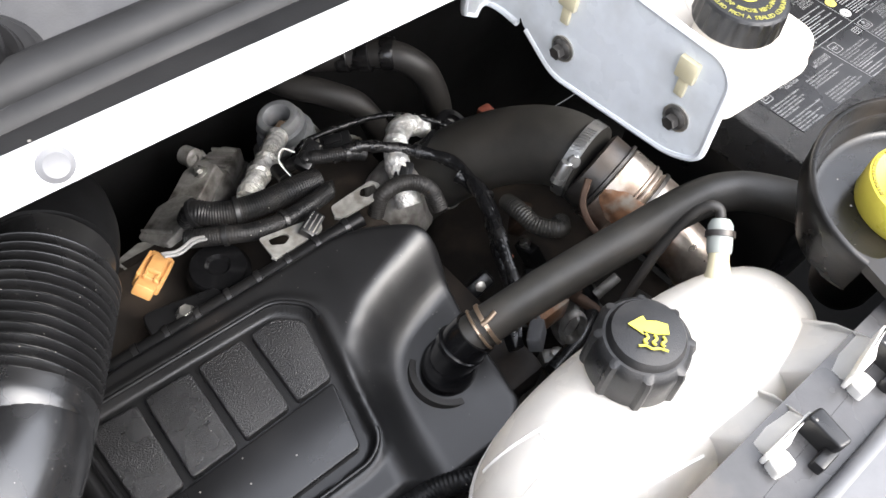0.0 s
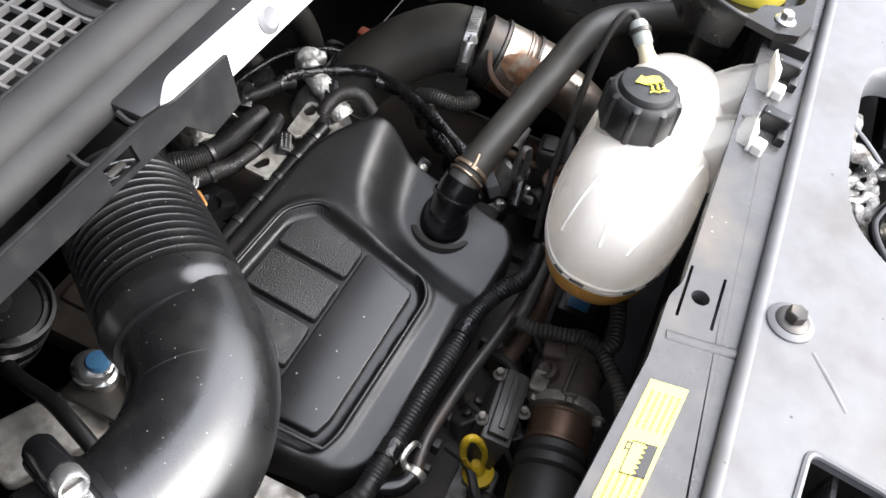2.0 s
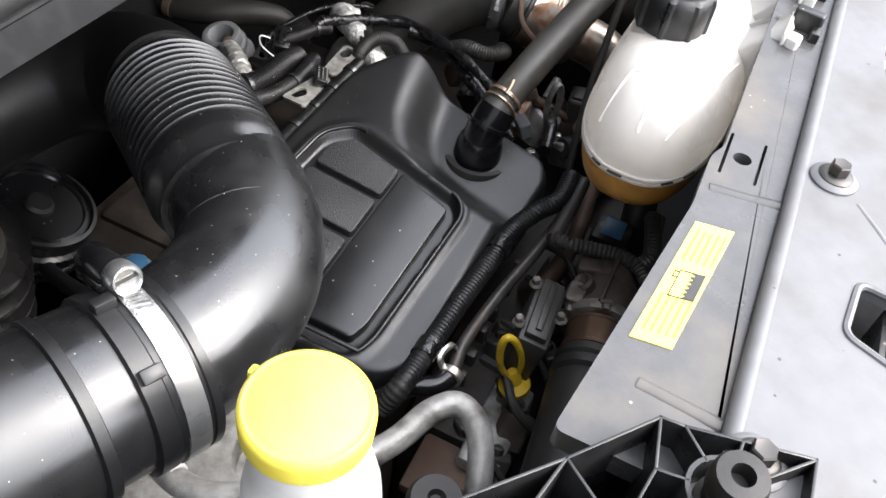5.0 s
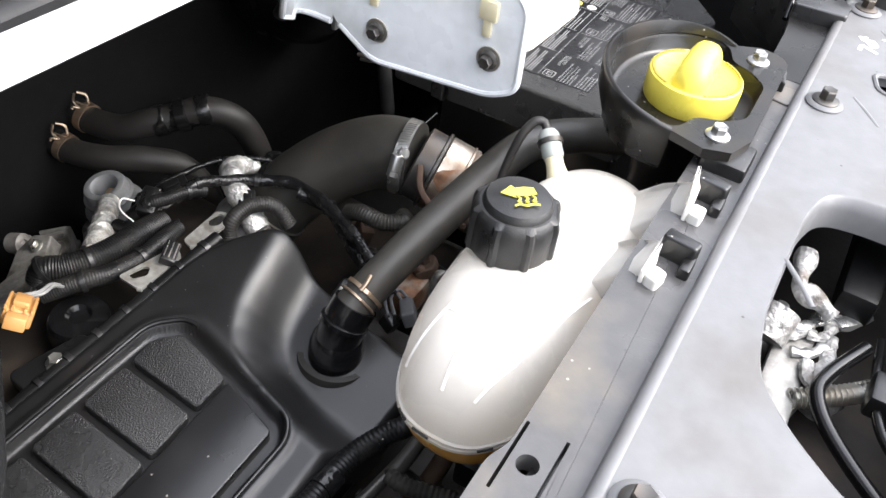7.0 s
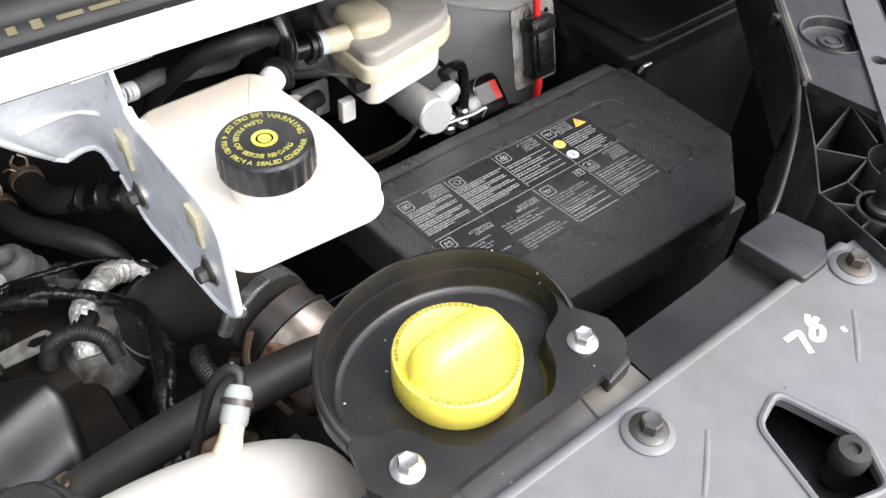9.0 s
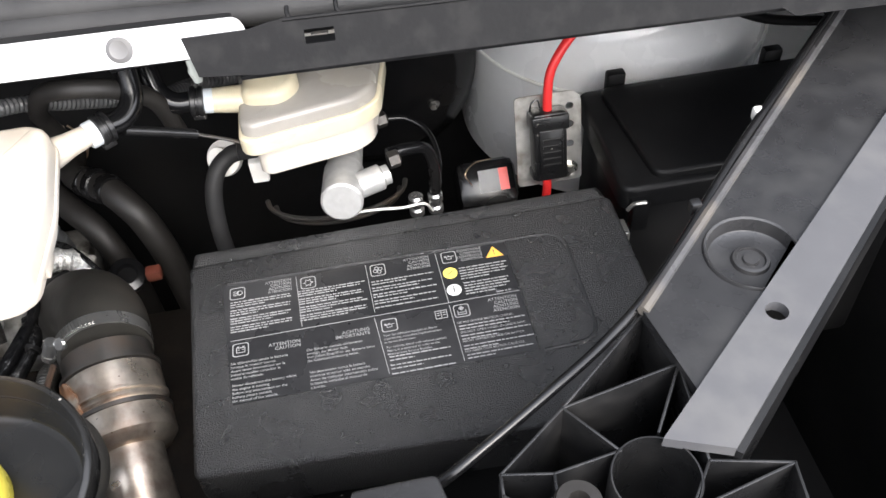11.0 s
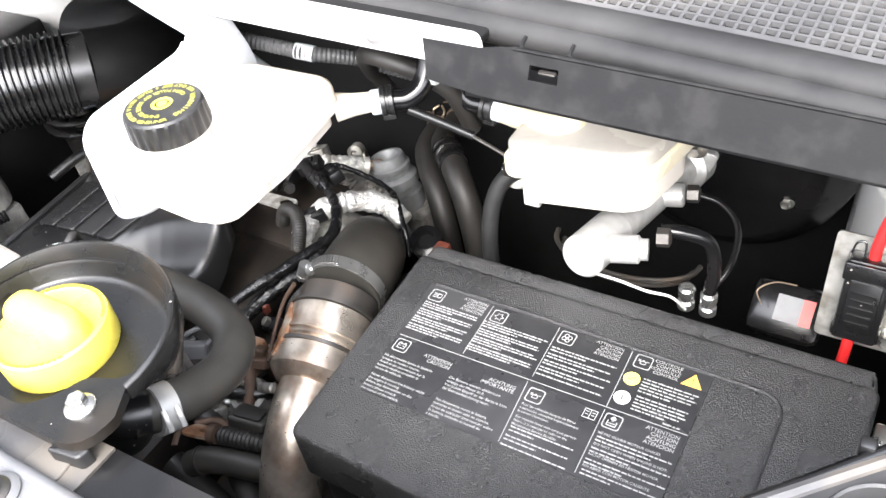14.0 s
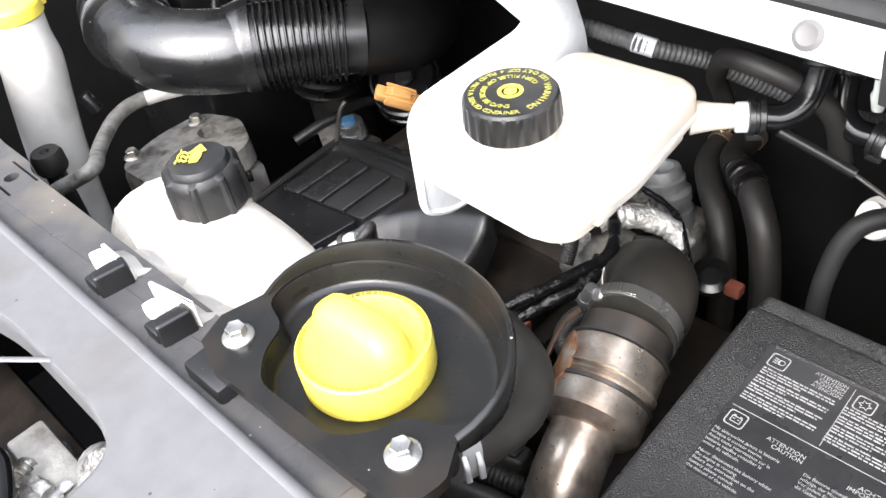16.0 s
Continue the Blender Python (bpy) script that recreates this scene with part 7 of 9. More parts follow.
        p = thing("loom_bracket", (*out[0], z), "pale pressed steel loom bracket with a slot", "bracket", "loom brackets")
        part("plate", sheet(rounded(out, 0.004), [rounded(hole, 0.003)], z - 0.0012, z + 0.0012), M_STEELPLATE, p, sharp=30)
        a, b = Vector((*out[-1], z)), Vector((*out[-2], z))
        part("lip", tube([a, a.lerp(b, 0.5), b], 0.0022, 8), M_STEELPLATE, p)
    p = thing("wire_clip", (-0.405, 0.145, 0.90), "black wire clip held in a pressed bracket", "clip")
    m = pose(-0.391, 0.132, 0.914, 20, 0, 28)
    part("body", B(-0.013, 0.013, -0.007, 0.007, -0.004, 0.005, 0.0015, m), M_BLACK, p)
    for k in range(3):
        part("bar", B(-0.010, 0.010, -0.0052 + 0.0045 * k, -0.0040 + 0.0045 * k, 0.005, 0.0062, 0, m), M_ZINC, p)
    for (x, y, z, r) in ((-0.335, 0.215, 0.895, 25), (-0.300, 0.215, 0.89, -30), (-0.275, 0.14, 0.89, 40), (-0.215, 0.165, 0.875, 10)):
        p = thing("connector", (x, y, z), "small black multi-pin plug connector", "connector", "connectors behind the cover")
        m = pose(x, y, z, 10, -15, r)
        part("housing", B(-0.016, 0.016, -0.009, 0.009, -0.008, 0.008, 0.002, m), M_BLACK, p)
        part("latch", B(-0.010, 0.008, -0.004, 0.004, 0.008, 0.012, 0.001, m), M_BLACK, p)
    p = thing("cover_stud", (-0.52, 0.14, 0.87), "zinc nut on a black tab beside the cover", "nut")
    part("tab", prism(rounded([(-0.56, 0.118), (-0.49, 0.112), (-0.485, 0.150), (-0.555, 0.165)], 0.01), 0.872, 0.880, 0.002), M_BLACK, p)
    hexbolt(p, (-0.523, 0.140, 0.880), r=0.0065, h=0.006, flange=0.0095)
    p = thing("coil_body", (-0.46, 0.16, 0.84), "glossy black round sensor body", "sensor")
    part("body", lathe([(0.03, 0.0), (0.03, 0.02), (0.026, 0.026), (0.012, 0.028), (0.009, 0.024)], (-0.472, 0.170, 0.850), (0, 0, 1), 32), M_GLOSSBLACK, p)


rear_looms()


def heater_hose(points, r, at, d, label, joint=None):
    p = thing("heater_hose", points[0], label, "hose", "heater hoses")
    part("hose", tube(points, r, 20), M_RUBBER, p)
    band(p, at, d, r * 1.03, 0.010, M_BRONZE, "spring_clip", None, "bronzed spring clip")
    for s in (-1, 1):
        q = Vector(at) + Vector((0.006 * s, 0.0, r))
        part("clip_prong", tube([q, q + Vector((0.003 * s, 0.006, 0.008)), q + Vector((-0.004 * s, 0.012, 0.013))], 0.0016, 6), M_BRONZE, p)
        part("clip_prong", tube([q, q + Vector((-0.008, -0.004 * s, 0.004)), q + Vector((-0.014, 0.004 * s, 0.008))], 0.0012, 6), M_BRONZE, p)
    if joint:
        a, dd = joint
        part("joint", lathe([(r * 1.02, -0.035), (r * 1.12, -0.033), (r * 1.12, -0.02), (r * 1.0, -0.018), (r * 1.0, -0.008), (r * 1.2, -0.006), (r * 1.2, 0.006), (r * 1.0, 0.008), (r * 1.0, 0.018), (r * 1.12, 0.02), (r * 1.12, 0.033), (r * 1.02, 0.035)], a, dd, 24), M_GLOSSBLACK, p, "glossy black quick-fit joint")


heater_hose([(-0.237, 0.432, 0.862), (-0.237, 0.405, 0.858), (-0.230, 0.365, 0.862), (-0.212, 0.335, 0.875), (-0.192, 0.315, 0.880), (-0.172, 0.291, 0.889), (-0.152, 0.272, 0.880), (-0.135, 0.258, 0.855), (-0.122, 0.247, 0.80), (-0.115, 0.24, 0.70)], 0.0165, (-0.237, 0.415, 0.859), (0, -1, -0.1), "black rubber heater hose with a joint", ((-0.187, 0.309, 0.882), (0.5, -0.55, 0.2)))
heater_hose([(-0.274, 0.432, 0.838), (-0.274, 0.405, 0.835), (-0.262, 0.362, 0.838), (-0.235, 0.325, 0.838), (-0.205, 0.295, 0.82), (-0.185, 0.275, 0.76), (-0.18, 0.27, 0.66)], 0.0155, (-0.274, 0.415, 0.836), (0, -1, -0.1), "black rubber heater hose at bulkhead")


# ---- brake side ----
def brake_booster():
    p = thing("brake_booster", (0.14, 0.34, 0.83), "large round black brake booster", "brake booster")
    part("drum", lathe([(0.125, 0.0), (0.135, 0.01), (0.135, 0.05), (0.130, 0.055), (0.134, 0.060), (0.128, 0.085), (0.105, 0.105), (0.10, 0.108), (0.085, 0.112), (0.06, 0.118), (0.03, 0.120)], (0.145, 0.425, 0.955), (0, -1, 0.08), 56), M_GLOSSBLACK, p)
    hexbolt(p, (0.215, 0.312, 0.925), (0, -1, 0.1), 0.005, 0.006, 0.008)
    return p


brake_booster()


def master_cylinder():
    p = thing("master_cylinder", (0.11, 0.18, 0.96), "bright cast aluminium brake master cylinder", "master cylinder")
    d = Vector((0.02, 0.20, -0.045))
    o = Vector((0.098, 0.078, 1.010))
    part("body", lathe([(0.0175, 0.0), (0.0195, 0.002), (0.0195, 0.055), (0.017, 0.058), (0.017, 0.20), (0.025, 0.205), (0.025, 0.23)], o, d, 28), M_CASTBRIGHT, p, sharp=35)
    part("port", lathe([(0.0125, 0.0), (0.0125, 0.028), (0.0095, 0.030), (0.0095, 0.036)], o + Vector((0.012, 0.022, -0.004)), (0.9, 0.25, 0.05), 18), M_CASTBRIGHT, p)
    part("port", lathe([(0.0115, 0.0), (0.0115, 0.024), (0.009, 0.026)], o + Vector((0.018, 0.130, -0.025)), (0.9, 0.2, 0.05), 18), M_CASTBRIGHT, p)
    for q in ((0.0485, 0.047, 0.0), (0.045, 0.137, -0.022)):
        part("union_nut", lathe([(0.0085, 0.0), (0.0085, 0.010), (0.005, 0.012)], o + Vector(q), (0.9, 0.22, 0.05), 6), M_DARKSTEEL, p)
    part("flange", prism(rounded([(-0.055, -0.02), (0.03, -0.024), (0.045, 0.012), (-0.045, 0.018)], 0.012), -0.004, 0.004, 0.001, Matrix.Translation((0.108, 0.285, 0.975)) @ Matrix.Rotation(radians(90), 4, "X")), M_CASTBRIGHT, p)
    hexbolt(p, (0.132, 0.272, 0.998), (0, -1, 0.1), 0.0065, 0.008, 0.011, M_ZINC)
    hexbolt(p, (0.050, 0.240, 0.945), (0, -1, 0.3), 0.0065, 0.008, 0.011, M_ZINC)
    part("ear", B(0.028, 0.075, 0.244, 0.252, 0.925, 0.97, 0.003), M_CASTBRIGHT, p)
    return p


master_cylinder()


def master_reservoir():
    p = thing("master_reservoir", (0.08, 0.14, 1.03), "yellowed translucent brake fluid reservoir", "reservoir")
    up_z = Matrix.Translation((0, 0.004, 0.016))
    lip = rounded([(0.022, 0.090), (0.032, 0.082), (0.126, 0.100), (0.146, 0.115), (0.160, 0.185), (0.150, 0.215), (0.035, 0.20), (0.022, 0.16)], 0.010)
    part("lip", prism(lip, 1.056, 1.072, 0.003, up_z), M_MRES, p)
    up = [Vector((0.085 + (q.x - 0.085) * 0.95, 0.15 + (q.y - 0.15) * 0.94)) for q in lip]
    part("upper_shell", prism(up, 1.070, 1.086, 0.005, up_z), M_SMOKE, p, "smoky translucent top")
    low = [Vector((0.09 + (q.x - 0.09) * 0.85, 0.148 + (q.y - 0.148) * 0.8)) for q in lip]
    part("lower_shell", prism(low, 1.022, 1.057, 0.002, up_z), M_RES, p)
    part("raised_well", prism(rounded([(0.028, 0.115), (0.062, 0.108), (0.080, 0.125), (0.076, 0.16), (0.034, 0.165)], 0.012), 1.075, 1.099, 0.008, up_z), M_MRES, p)
    part("spout", lathe([(0.0125, 0.0), (0.0115, 0.02), (0.0105, 0.035)], (0.036, 0.134, 1.098), (-1, -0.02, 0.12), 20), M_MRES, p)
    part("rear_fin", B(0.05, 0.15, 0.194, 0.219, 1.086, 1.116, 0.004), M_SMOKE, p)


master_reservoir()


def fluid_lines():
    for at, d, label in (((-0.083, 0.073, 1.130), (0.8, 0.55, 0.0), "black quick-fit hose on the cream reservoir"), ((0.001, 0.133, 1.1025), (-1, -0.02, 0.12), "black quick-fit hose on the brake reservoir")):
        p = thing("quick_fit_hose", at, label, "hose", "quick-fit hoses")
        v = Vector(d).normalized()
        part("white_collar", lathe([(0.0100, -0.004), (0.0108, -0.003), (0.0108, 0.008), (0.0095, 0.009)], at, d, 24), M_BLUEWHITE, p, "bluish white plastic collar")
        part("clip_ring", lathe([(0.0110, 0.004), (0.0128, 0.005), (0.0128, 0.0085), (0.0112, 0.009), (0.0112, 0.011), (0.0128, 0.0115), (0.0128, 0.015), (0.0100, 0.016)], at, d, 24), M_BLACK, p)
        part("clip_tab", B(-0.004, 0.004, -0.0175, -0.012, 0.004, 0.015, 0.001, axis_matrix(at, d)), M_BLACK, p)
        a = Vector(at) + v * 0.013
        up = Vector((-0.004, 0.020, 0.030))
        part("elbow", tube([a, a + v * 0.016, a + v * 0.027 + up * 0.3, a + v * 0.030 + up], 0.0092, 18), M_GLOSSBLACK, p)
        part("elbow_ring", lathe([(0.0095, -0.003), (0.0118, -0.002), (0.0118, 0.002), (0.0095, 0.003)], a + v * 0.030 + up * 0.95, up, 20), M_BLACK, p)
        part("hose", tube([a + v * 0.030 + up * 0.9, a + v * 0.028 + up * 1.6, a + v * 0.015 + up * 2.2 + Vector((-0.012, 0.01, 0)), a + up * 2.2 + Vector((-0.05, 0.03, -0.02))], 0.0075, 14), M_RUBBER, p)
    p = thing("loop_hose", (-0.10, 0.10, 1.15), "black rubber hose arching over the cream reservoir", "hose")
    part("hose", tube([(-0.150, 0.190, 1.04), (-0.150, 0.165, 1.085), (-0.144, 0.147, 1.107), (-0.122, 0.117, 1.143), (-0.096, 0.099, 1.157), (-0.072, 0.101, 1.152), (-0.057, 0.110, 1.140), (-0.040, 0.125, 1.115), (-0.034, 0.14, 1.07)], 0.0080, 16), M_RUBBER, p)
    p = thing("cable_link", (-0.03, 0.10, 1.08), "thin black cable with pale core between the reservoirs", "cable")
    part("sheath", tube([(-0.062, 0.088, 1.118), (-0.035, 0.098, 1.103), (-0.012, 0.106, 1.090)], 0.004, 10), M_BLACK, p)
    part("core", tube([(-0.014, 0.105, 1.091), (0.010, 0.108, 1.078), (0.025, 0.108, 1.070)], 0.0016, 8), M_DARKSTEEL, p)
    part("plug", B(0.016, 0.034, 0.100, 0.116, 1.058, 1.070, 0.002), M_BLACK, p)
    p = thing("brake_line", (0.17, 0.16, 0.97), "black brake lines curving down from the master cylinder", "brake line")
    part("line", tube([(0.147, 0.132, 1.012), (0.165, 0.138, 1.01), (0.185, 0.145, 1.0), (0.192, 0.145, 0.97), (0.190, 0.142, 0.945)], 0.0062, 12), M_GLOSSBLACK, p)
    part("line", tube([(0.150, 0.217, 0.988), (0.175, 0.215, 0.985), (0.195, 0.200, 0.975), (0.200, 0.17, 0.96), (0.192, 0.146, 0.945)], 0.003, 10), M_GLOSSBLACK, p)
    for x in (0.190, 0.170):
        part("fitting", lathe([(0.0062, 0.0), (0.0078, 0.001), (0.0078, 0.008), (0.0058, 0.010), (0.0058, 0.014), (0.0078, 0.016), (0.0078, 0.024), (0.0055, 0.026)], (x, 0.142, 0.918), (0, 0, 1), 16), M_BRIGHT, p)
    for r, z in ((0.075, 0.915), (0.068, 0.905)):
        part("coil", tube([(0.09 + r * math.cos(a), 0.20 + r * 0.55 * math.sin(a), z) for a in (math.pi * (1.0 + k / 10) for k in range(11))], 0.0028, 8), M_DARKSTEEL, p)
    part("thin_wire", tube([(0.095, 0.10, 0.972), (0.103, 0.088, 0.985), (0.126, 0.086, 0.987), (0.153, 0.084, 0.986), (0.173, 0.087, 0.984), (0.182, 0.10, 0.96)], 0.0012, 8), M_WARMWHITE, p, "thin white wire")
    p = thing("vacuum_hose", (-0.02, 0.14, 0.9), "grey rubber vacuum hose curving down behind the battery cover", "hose")
    part("hose", tube([(0.02, 0.175, 1.01), (-0.005, 0.165, 1.012), (-0.022, 0.150, 0.995), (-0.028, 0.135, 0.95), (-0.025, 0.125, 0.88)], 0.0085, 14), M_SEAL, p)
    q = thing("hose_plug", (-0.012, 0.175, 1.0), "white plastic plug on the vacuum hose", "plug")
    part("plug", lathe([(0.017, 0.0), (0.018, 0.003), (0.018, 0.008), (0.011, 0.012), (0.010, 0.02)], (-0.008, 0.178, 1.000), (-0.3, -0.6, 0.6), 24), M_WARMWHITE, q)
    part("tag", B(0.018, 0.034, 0.128, 0.138, 1.005, 1.03, 0.002), M_WARMWHITE, q)


fluid_lines()


def strut_tower():
    p = thing("strut_tower", (0.43, 0.39, 0.6), "white painted suspension strut tower", "strut tower", kind="structure")
    part("tower", lathe([(0.189, -0.11), (0.185, 0.0), (0.180, 0.09), (0.170, 0.115), (0.145, 0.13), (0.05, 0.135)], (0.455, 0.40, 0.93), (0, 0, 1), 64), M_WHITE, p)
    part("seam", tube([(0.455 + 0.1845 * math.cos(a), 0.40 + 0.1845 * math.sin(a), 0.965) for a in (math.pi * (1.02 + 0.96 * k / 24) for k in range(25))], 0.0022, 6, raw=True), M_WARMWHITE, p)
    part("inner_wing", B(0.50, 0.72, 0.20, 0.43, 0.55, 0.94, 0.01), M_WHITE, p)


strut_tower()


def far_strut_tower():
    p = thing("strut_tower", (-1.08, 0.40, 0.6), "white painted suspension strut tower beyond the air duct", "strut tower", kind="structure")
    part("tower", lathe([(0.189, -0.11), (0.185, 0.0), (0.180, 0.09), (0.170, 0.115), (0.145, 0.13), (0.05, 0.135)], (-1.079, 0.40, 0.93), (0, 0, 1), 64), M_WHITE, p)


far_strut_tower()


def fuse_holder():
    p = thing("fuse_holder", (0.31, 0.17, 0.88), "black inline fuse holder on a perforated zinc plate", "fuse holder")
    m = Matrix.Translation((0.311, 0.160, 0.975)) @ Matrix.Rotation(radians(76), 4, "X")
    holes = [[(0.024 + 0.0042 * math.cos(a), y + 0.0042 * math.sin(a)) for a in (2 * math.pi * k / 14 for k in range(14))] for y in (0.034, 0.014, -0.008)]
    part("plate", sheet(rounded([(-0.032, -0.050), (0.036, -0.050), (0.036, 0.042), (0.028, 0.050), (-0.032, 0.050)], 0.005), holes, -0.001, 0.001, m=m), M_STEELPLATE, p, "perforated zinc plate", sharp=30)
    part("wire_loop", tube([m @ Vector((-0.018, 0.036, 0.006)), m @ Vector((-0.016, 0.046, 0.008)), m @ Vector((-0.010, 0.048, 0.008)), m @ Vector((-0.008, 0.038, 0.010))], 0.0009, 6), M_BLACK, p)
    part("fuse_body", B(-0.018, 0.016, -0.036, 0.038, 0.001, 0.022, 0.003, m), M_BLACK, p)
    part("fuse_shoulder", B(-0.020, 0.018, 0.020, 0.036, 0.001, 0.0245, 0.002, m), M_BLACK, p)
    part("fuse_shoulder", B(-0.0195, 0.0175, -0.036, -0.026, 0.001, 0.018, 0.002, m), M_BLACK, p)
    part("cover_ridge", B(-0.013, 0.011, -0.024, 0.022, 0.022, 0.0255, 0.001, m), M_BLACK, p)
    for k in range(5):
        part("groove_bar", B(-0.010, 0.008, -0.018 + k * 0.007, -0.0155 + k * 0.007, 0.0255, 0.0268, m=m), M_BLACK, p)
    hexbolt(p, m @ Vector((0.023, -0.036, 0.001)), m.to_3x3() @ Vector((0, 0, 1)), 0.0058, 0.006, 0.009)
    q = thing("power_cable", (0.31, 0.16, 1.0), "thick red and black power cable through the fuse holder", "cable")
    part("red_sleeve", tube([m @ Vector((-0.001, 0.036, 0.011)), m @ Vector((-0.001, 0.050, 0.012)), (0.314, 0.168, 1.050), (0.325, 0.175, 1.068), (0.340, 0.185, 1.080)], 0.0046, 14), M_RED, q)
    part("black_sleeve", tube([(0.336, 0.183, 1.077), (0.365, 0.20, 1.092), (0.42, 0.21, 1.095), (0.48, 0.205, 1.08), (0.54, 0.19, 1.06), (0.60, 0.17, 1.06)], 0.0050, 14), M_GLOSSBLACK, q)
    part("red_tail", tube([m @ Vector((-0.004, -0.034, 0.011)), m @ Vector((-0.004, -0.050, 0.011)), (0.305, 0.138, 0.88), (0.303, 0.13, 0.80)], 0.0046, 14), M_RED, q)
    q = thing("alarm_module", (0.245, 0.19, 0.88), "black sensor module with red and silver sticker", "module")
    mm = Matrix.Translation((0.252, 0.172, 0.918)) @ Matrix.Rotation(radians(40), 4, "X")
    part("case", B(-0.034, 0.032, -0.026, 0.026, -0.04, 0.0, 0.010, mm), M_GLOSSBLACK, q)
    part("sticker", B(-0.010, 0.022, -0.011, 0.013, 0.0, 0.0008, 0, mm), M_GREY, q, "silver paper sticker")
    part("sticker_band", B(0.012, 0.022, -0.011, 0.013, 0.0008, 0.0013, 0, mm), M_REDLABEL, q, "red printed band")
    part("wire", tube([(0.232, 0.16, 0.928), (0.226, 0.165, 0.940), (0.238, 0.175, 0.945), (0.256, 0.178, 0.945)], 0.0006, 6), M_BRONZE, q)


fuse_holder()


def fuse_box():
    p = thing("fuse_box", (0.49, 0.12, 0.72), "matt black plastic fuse box behind the battery", "fuse box")
    part("box", B(0.358, 0.66, 0.050, 0.192, 0.70, 0.975, 0.008), M_MATTBLACK, p)
    part("lid", prism(rounded([(0.352, 0.044), (0.665, 0.044), (0.665, 0.198), (0.352, 0.198)], 0.012), 0.975, 1.0, 0.005), M_MATTBLACK, p)
    part("lid_step", prism(rounded([(0.385, 0.052), (0.66, 0.052), (0.66, 0.19), (0.372, 0.19)], 0.012), 0.999, 1.008, 0.004), M_MATTBLACK, p)
    for x in (0.392, 0.56):
        part("latch", B(x - 0.010, x + 0.010, 0.192, 0.204, 0.985, 1.018, 0.003), M_MATTBLACK, p)
    part("catch", B(0.36, 0.376, 0.034, 0.046, 0.955, 0.99, 0.002), M_MATTBLACK, p)
    part("hook", tube([(0.352, 0.03, 0.99), (0.357, 0.028, 0.998), (0.368, 0.028, 0.998)], 0.002, 8), M_ZINC, p)
    q = thing("bracket_tab", (0.345, 0.03, 0.93), "bent zinc tab beside the battery cover", "tab")
    part("tab", B(0.342, 0.352, 0.015, 0.035, 0.92, 0.975, 0.002), M_ZINC, q)


fuse_box()


# ---- wing beam, headlamps ----
def wing_beam():
    p = thing("wing_beam", (0.40, -0.1, 1.05), "grey plastic wing support beam with round dimple", "beam", kind="structure")
    u = Vector((0.70, 0.714, 0)).normalized()
    n = Vector((u.y, -u.x, 0))
    o = Vector((0.253, -0.212, 0))
    P = lambda s, w: (o + u * s + n * w)[:2]
    c = Vector((0.356, -0.161))
    hole = [(c.x + 0.0295 * math.cos(t), c.y + 0.0295 * math.sin(t)) for t in (2 * math.pi * k / 32 for k in range(32))]
    small = [(P(0.069, 0.067)[0] + 0.0070 * math.cos(t), P(0.069, 0.067)[1] + 0.0070 * math.sin(t)) for t in (2 * math.pi * k / 14 for k in range(14))]
    part("deck", sheet([P(0.03, 0.0), P(0.62, 0.0), P(0.62, 0.0903), P(-0.005, 0.0497)], [hole], 1.126, 1.135), M_BEAM, p, "dusty dark grey deck", sharp=30)
    part("dimple", lathe([(0.0315, -0.02), (0.0315, 0.0005), (0.0305, 0.0022), (0.0290, 0.0014), (0.0280, -0.003), (0.0270, -0.0072), (0.0255, -0.0082), (0.0125, -0.0076), (0.0115, -0.0052), (0.0095, -0.0048), (0.0088, -0.0066), (0.0055, -0.0066), (0.0048, -0.0050), (0.0, -0.0048)], (c.x, c.y, 1.135), (0, 0, 1), 48), M_BEAM, p, "round stepped dimple")
    part("edge", tube([(*P(0.03, 0.0), 1.134), (*P(0.3, 0.0), 1.134), (*P(0.62, 0.0), 1.134)], 0.004, 8), M_GREYDIRT, p)
    part("pale_flange", sheet([P(-0.045, 0.0471), P(0.62, 0.0903), P(0.62, 0.112), P(-0.030, 0.0815)], [small], 1.130, 1.138), M_GREYPALE, p, "pale grey flange", sharp=30)
    part("flange_side", prism([P(-0.030, 0.0815), P(0.62, 0.112), P(0.62, 0.116), P(-0.030, 0.0855)], 1.08, 1.136), M_BLACK, p)
    part("inner_side", prism([P(0.03, -0.003), P(0.62, -0.003), P(0.62, 0.0), P(0.03, 0.0)], 1.06, 1.128), M_BLACK, p)
    q = thing("bonnet_cable", (0.3, -0.15, 1.12), "thin black release cable along the beam", "cable")
    part("cable", tube([(*P(0.60, -0.006), 1.138), (*P(0.35, -0.006), 1.138), (*P(0.20, -0.007), 1.135), (0.296, -0.163, 1.132), (0.25, -0.200, 1.126), (0.205, -0.228, 1.122), (0.15, -0.256, 1.11), (0.12, -0.262, 1.09)], 0.0035, 10), M_GLOSSBLACK, q)
    for s in (0.13, 0.245):
        part("cable_clip", B(P(s, -0.010)[0] - 0.004, P(s, -0.010)[0] + 0.004, P(s, -0.010)[1] - 0.004, P(s, -0.010)[1] + 0.004, 1.128, 1.139, 0.002), M_WARMWHITE if s > 0.2 else M_BLACK, q)


M_GREYPALE = mat("pale_grey_plastic", (0.092, 0.092, 0.097), 0.45, bump=0.1, bscale=350, vary=0.05, dirt=(0.16, 0.155, 0.145), dirt_amount=0.25, dirt_scale=30)
wing_beam()


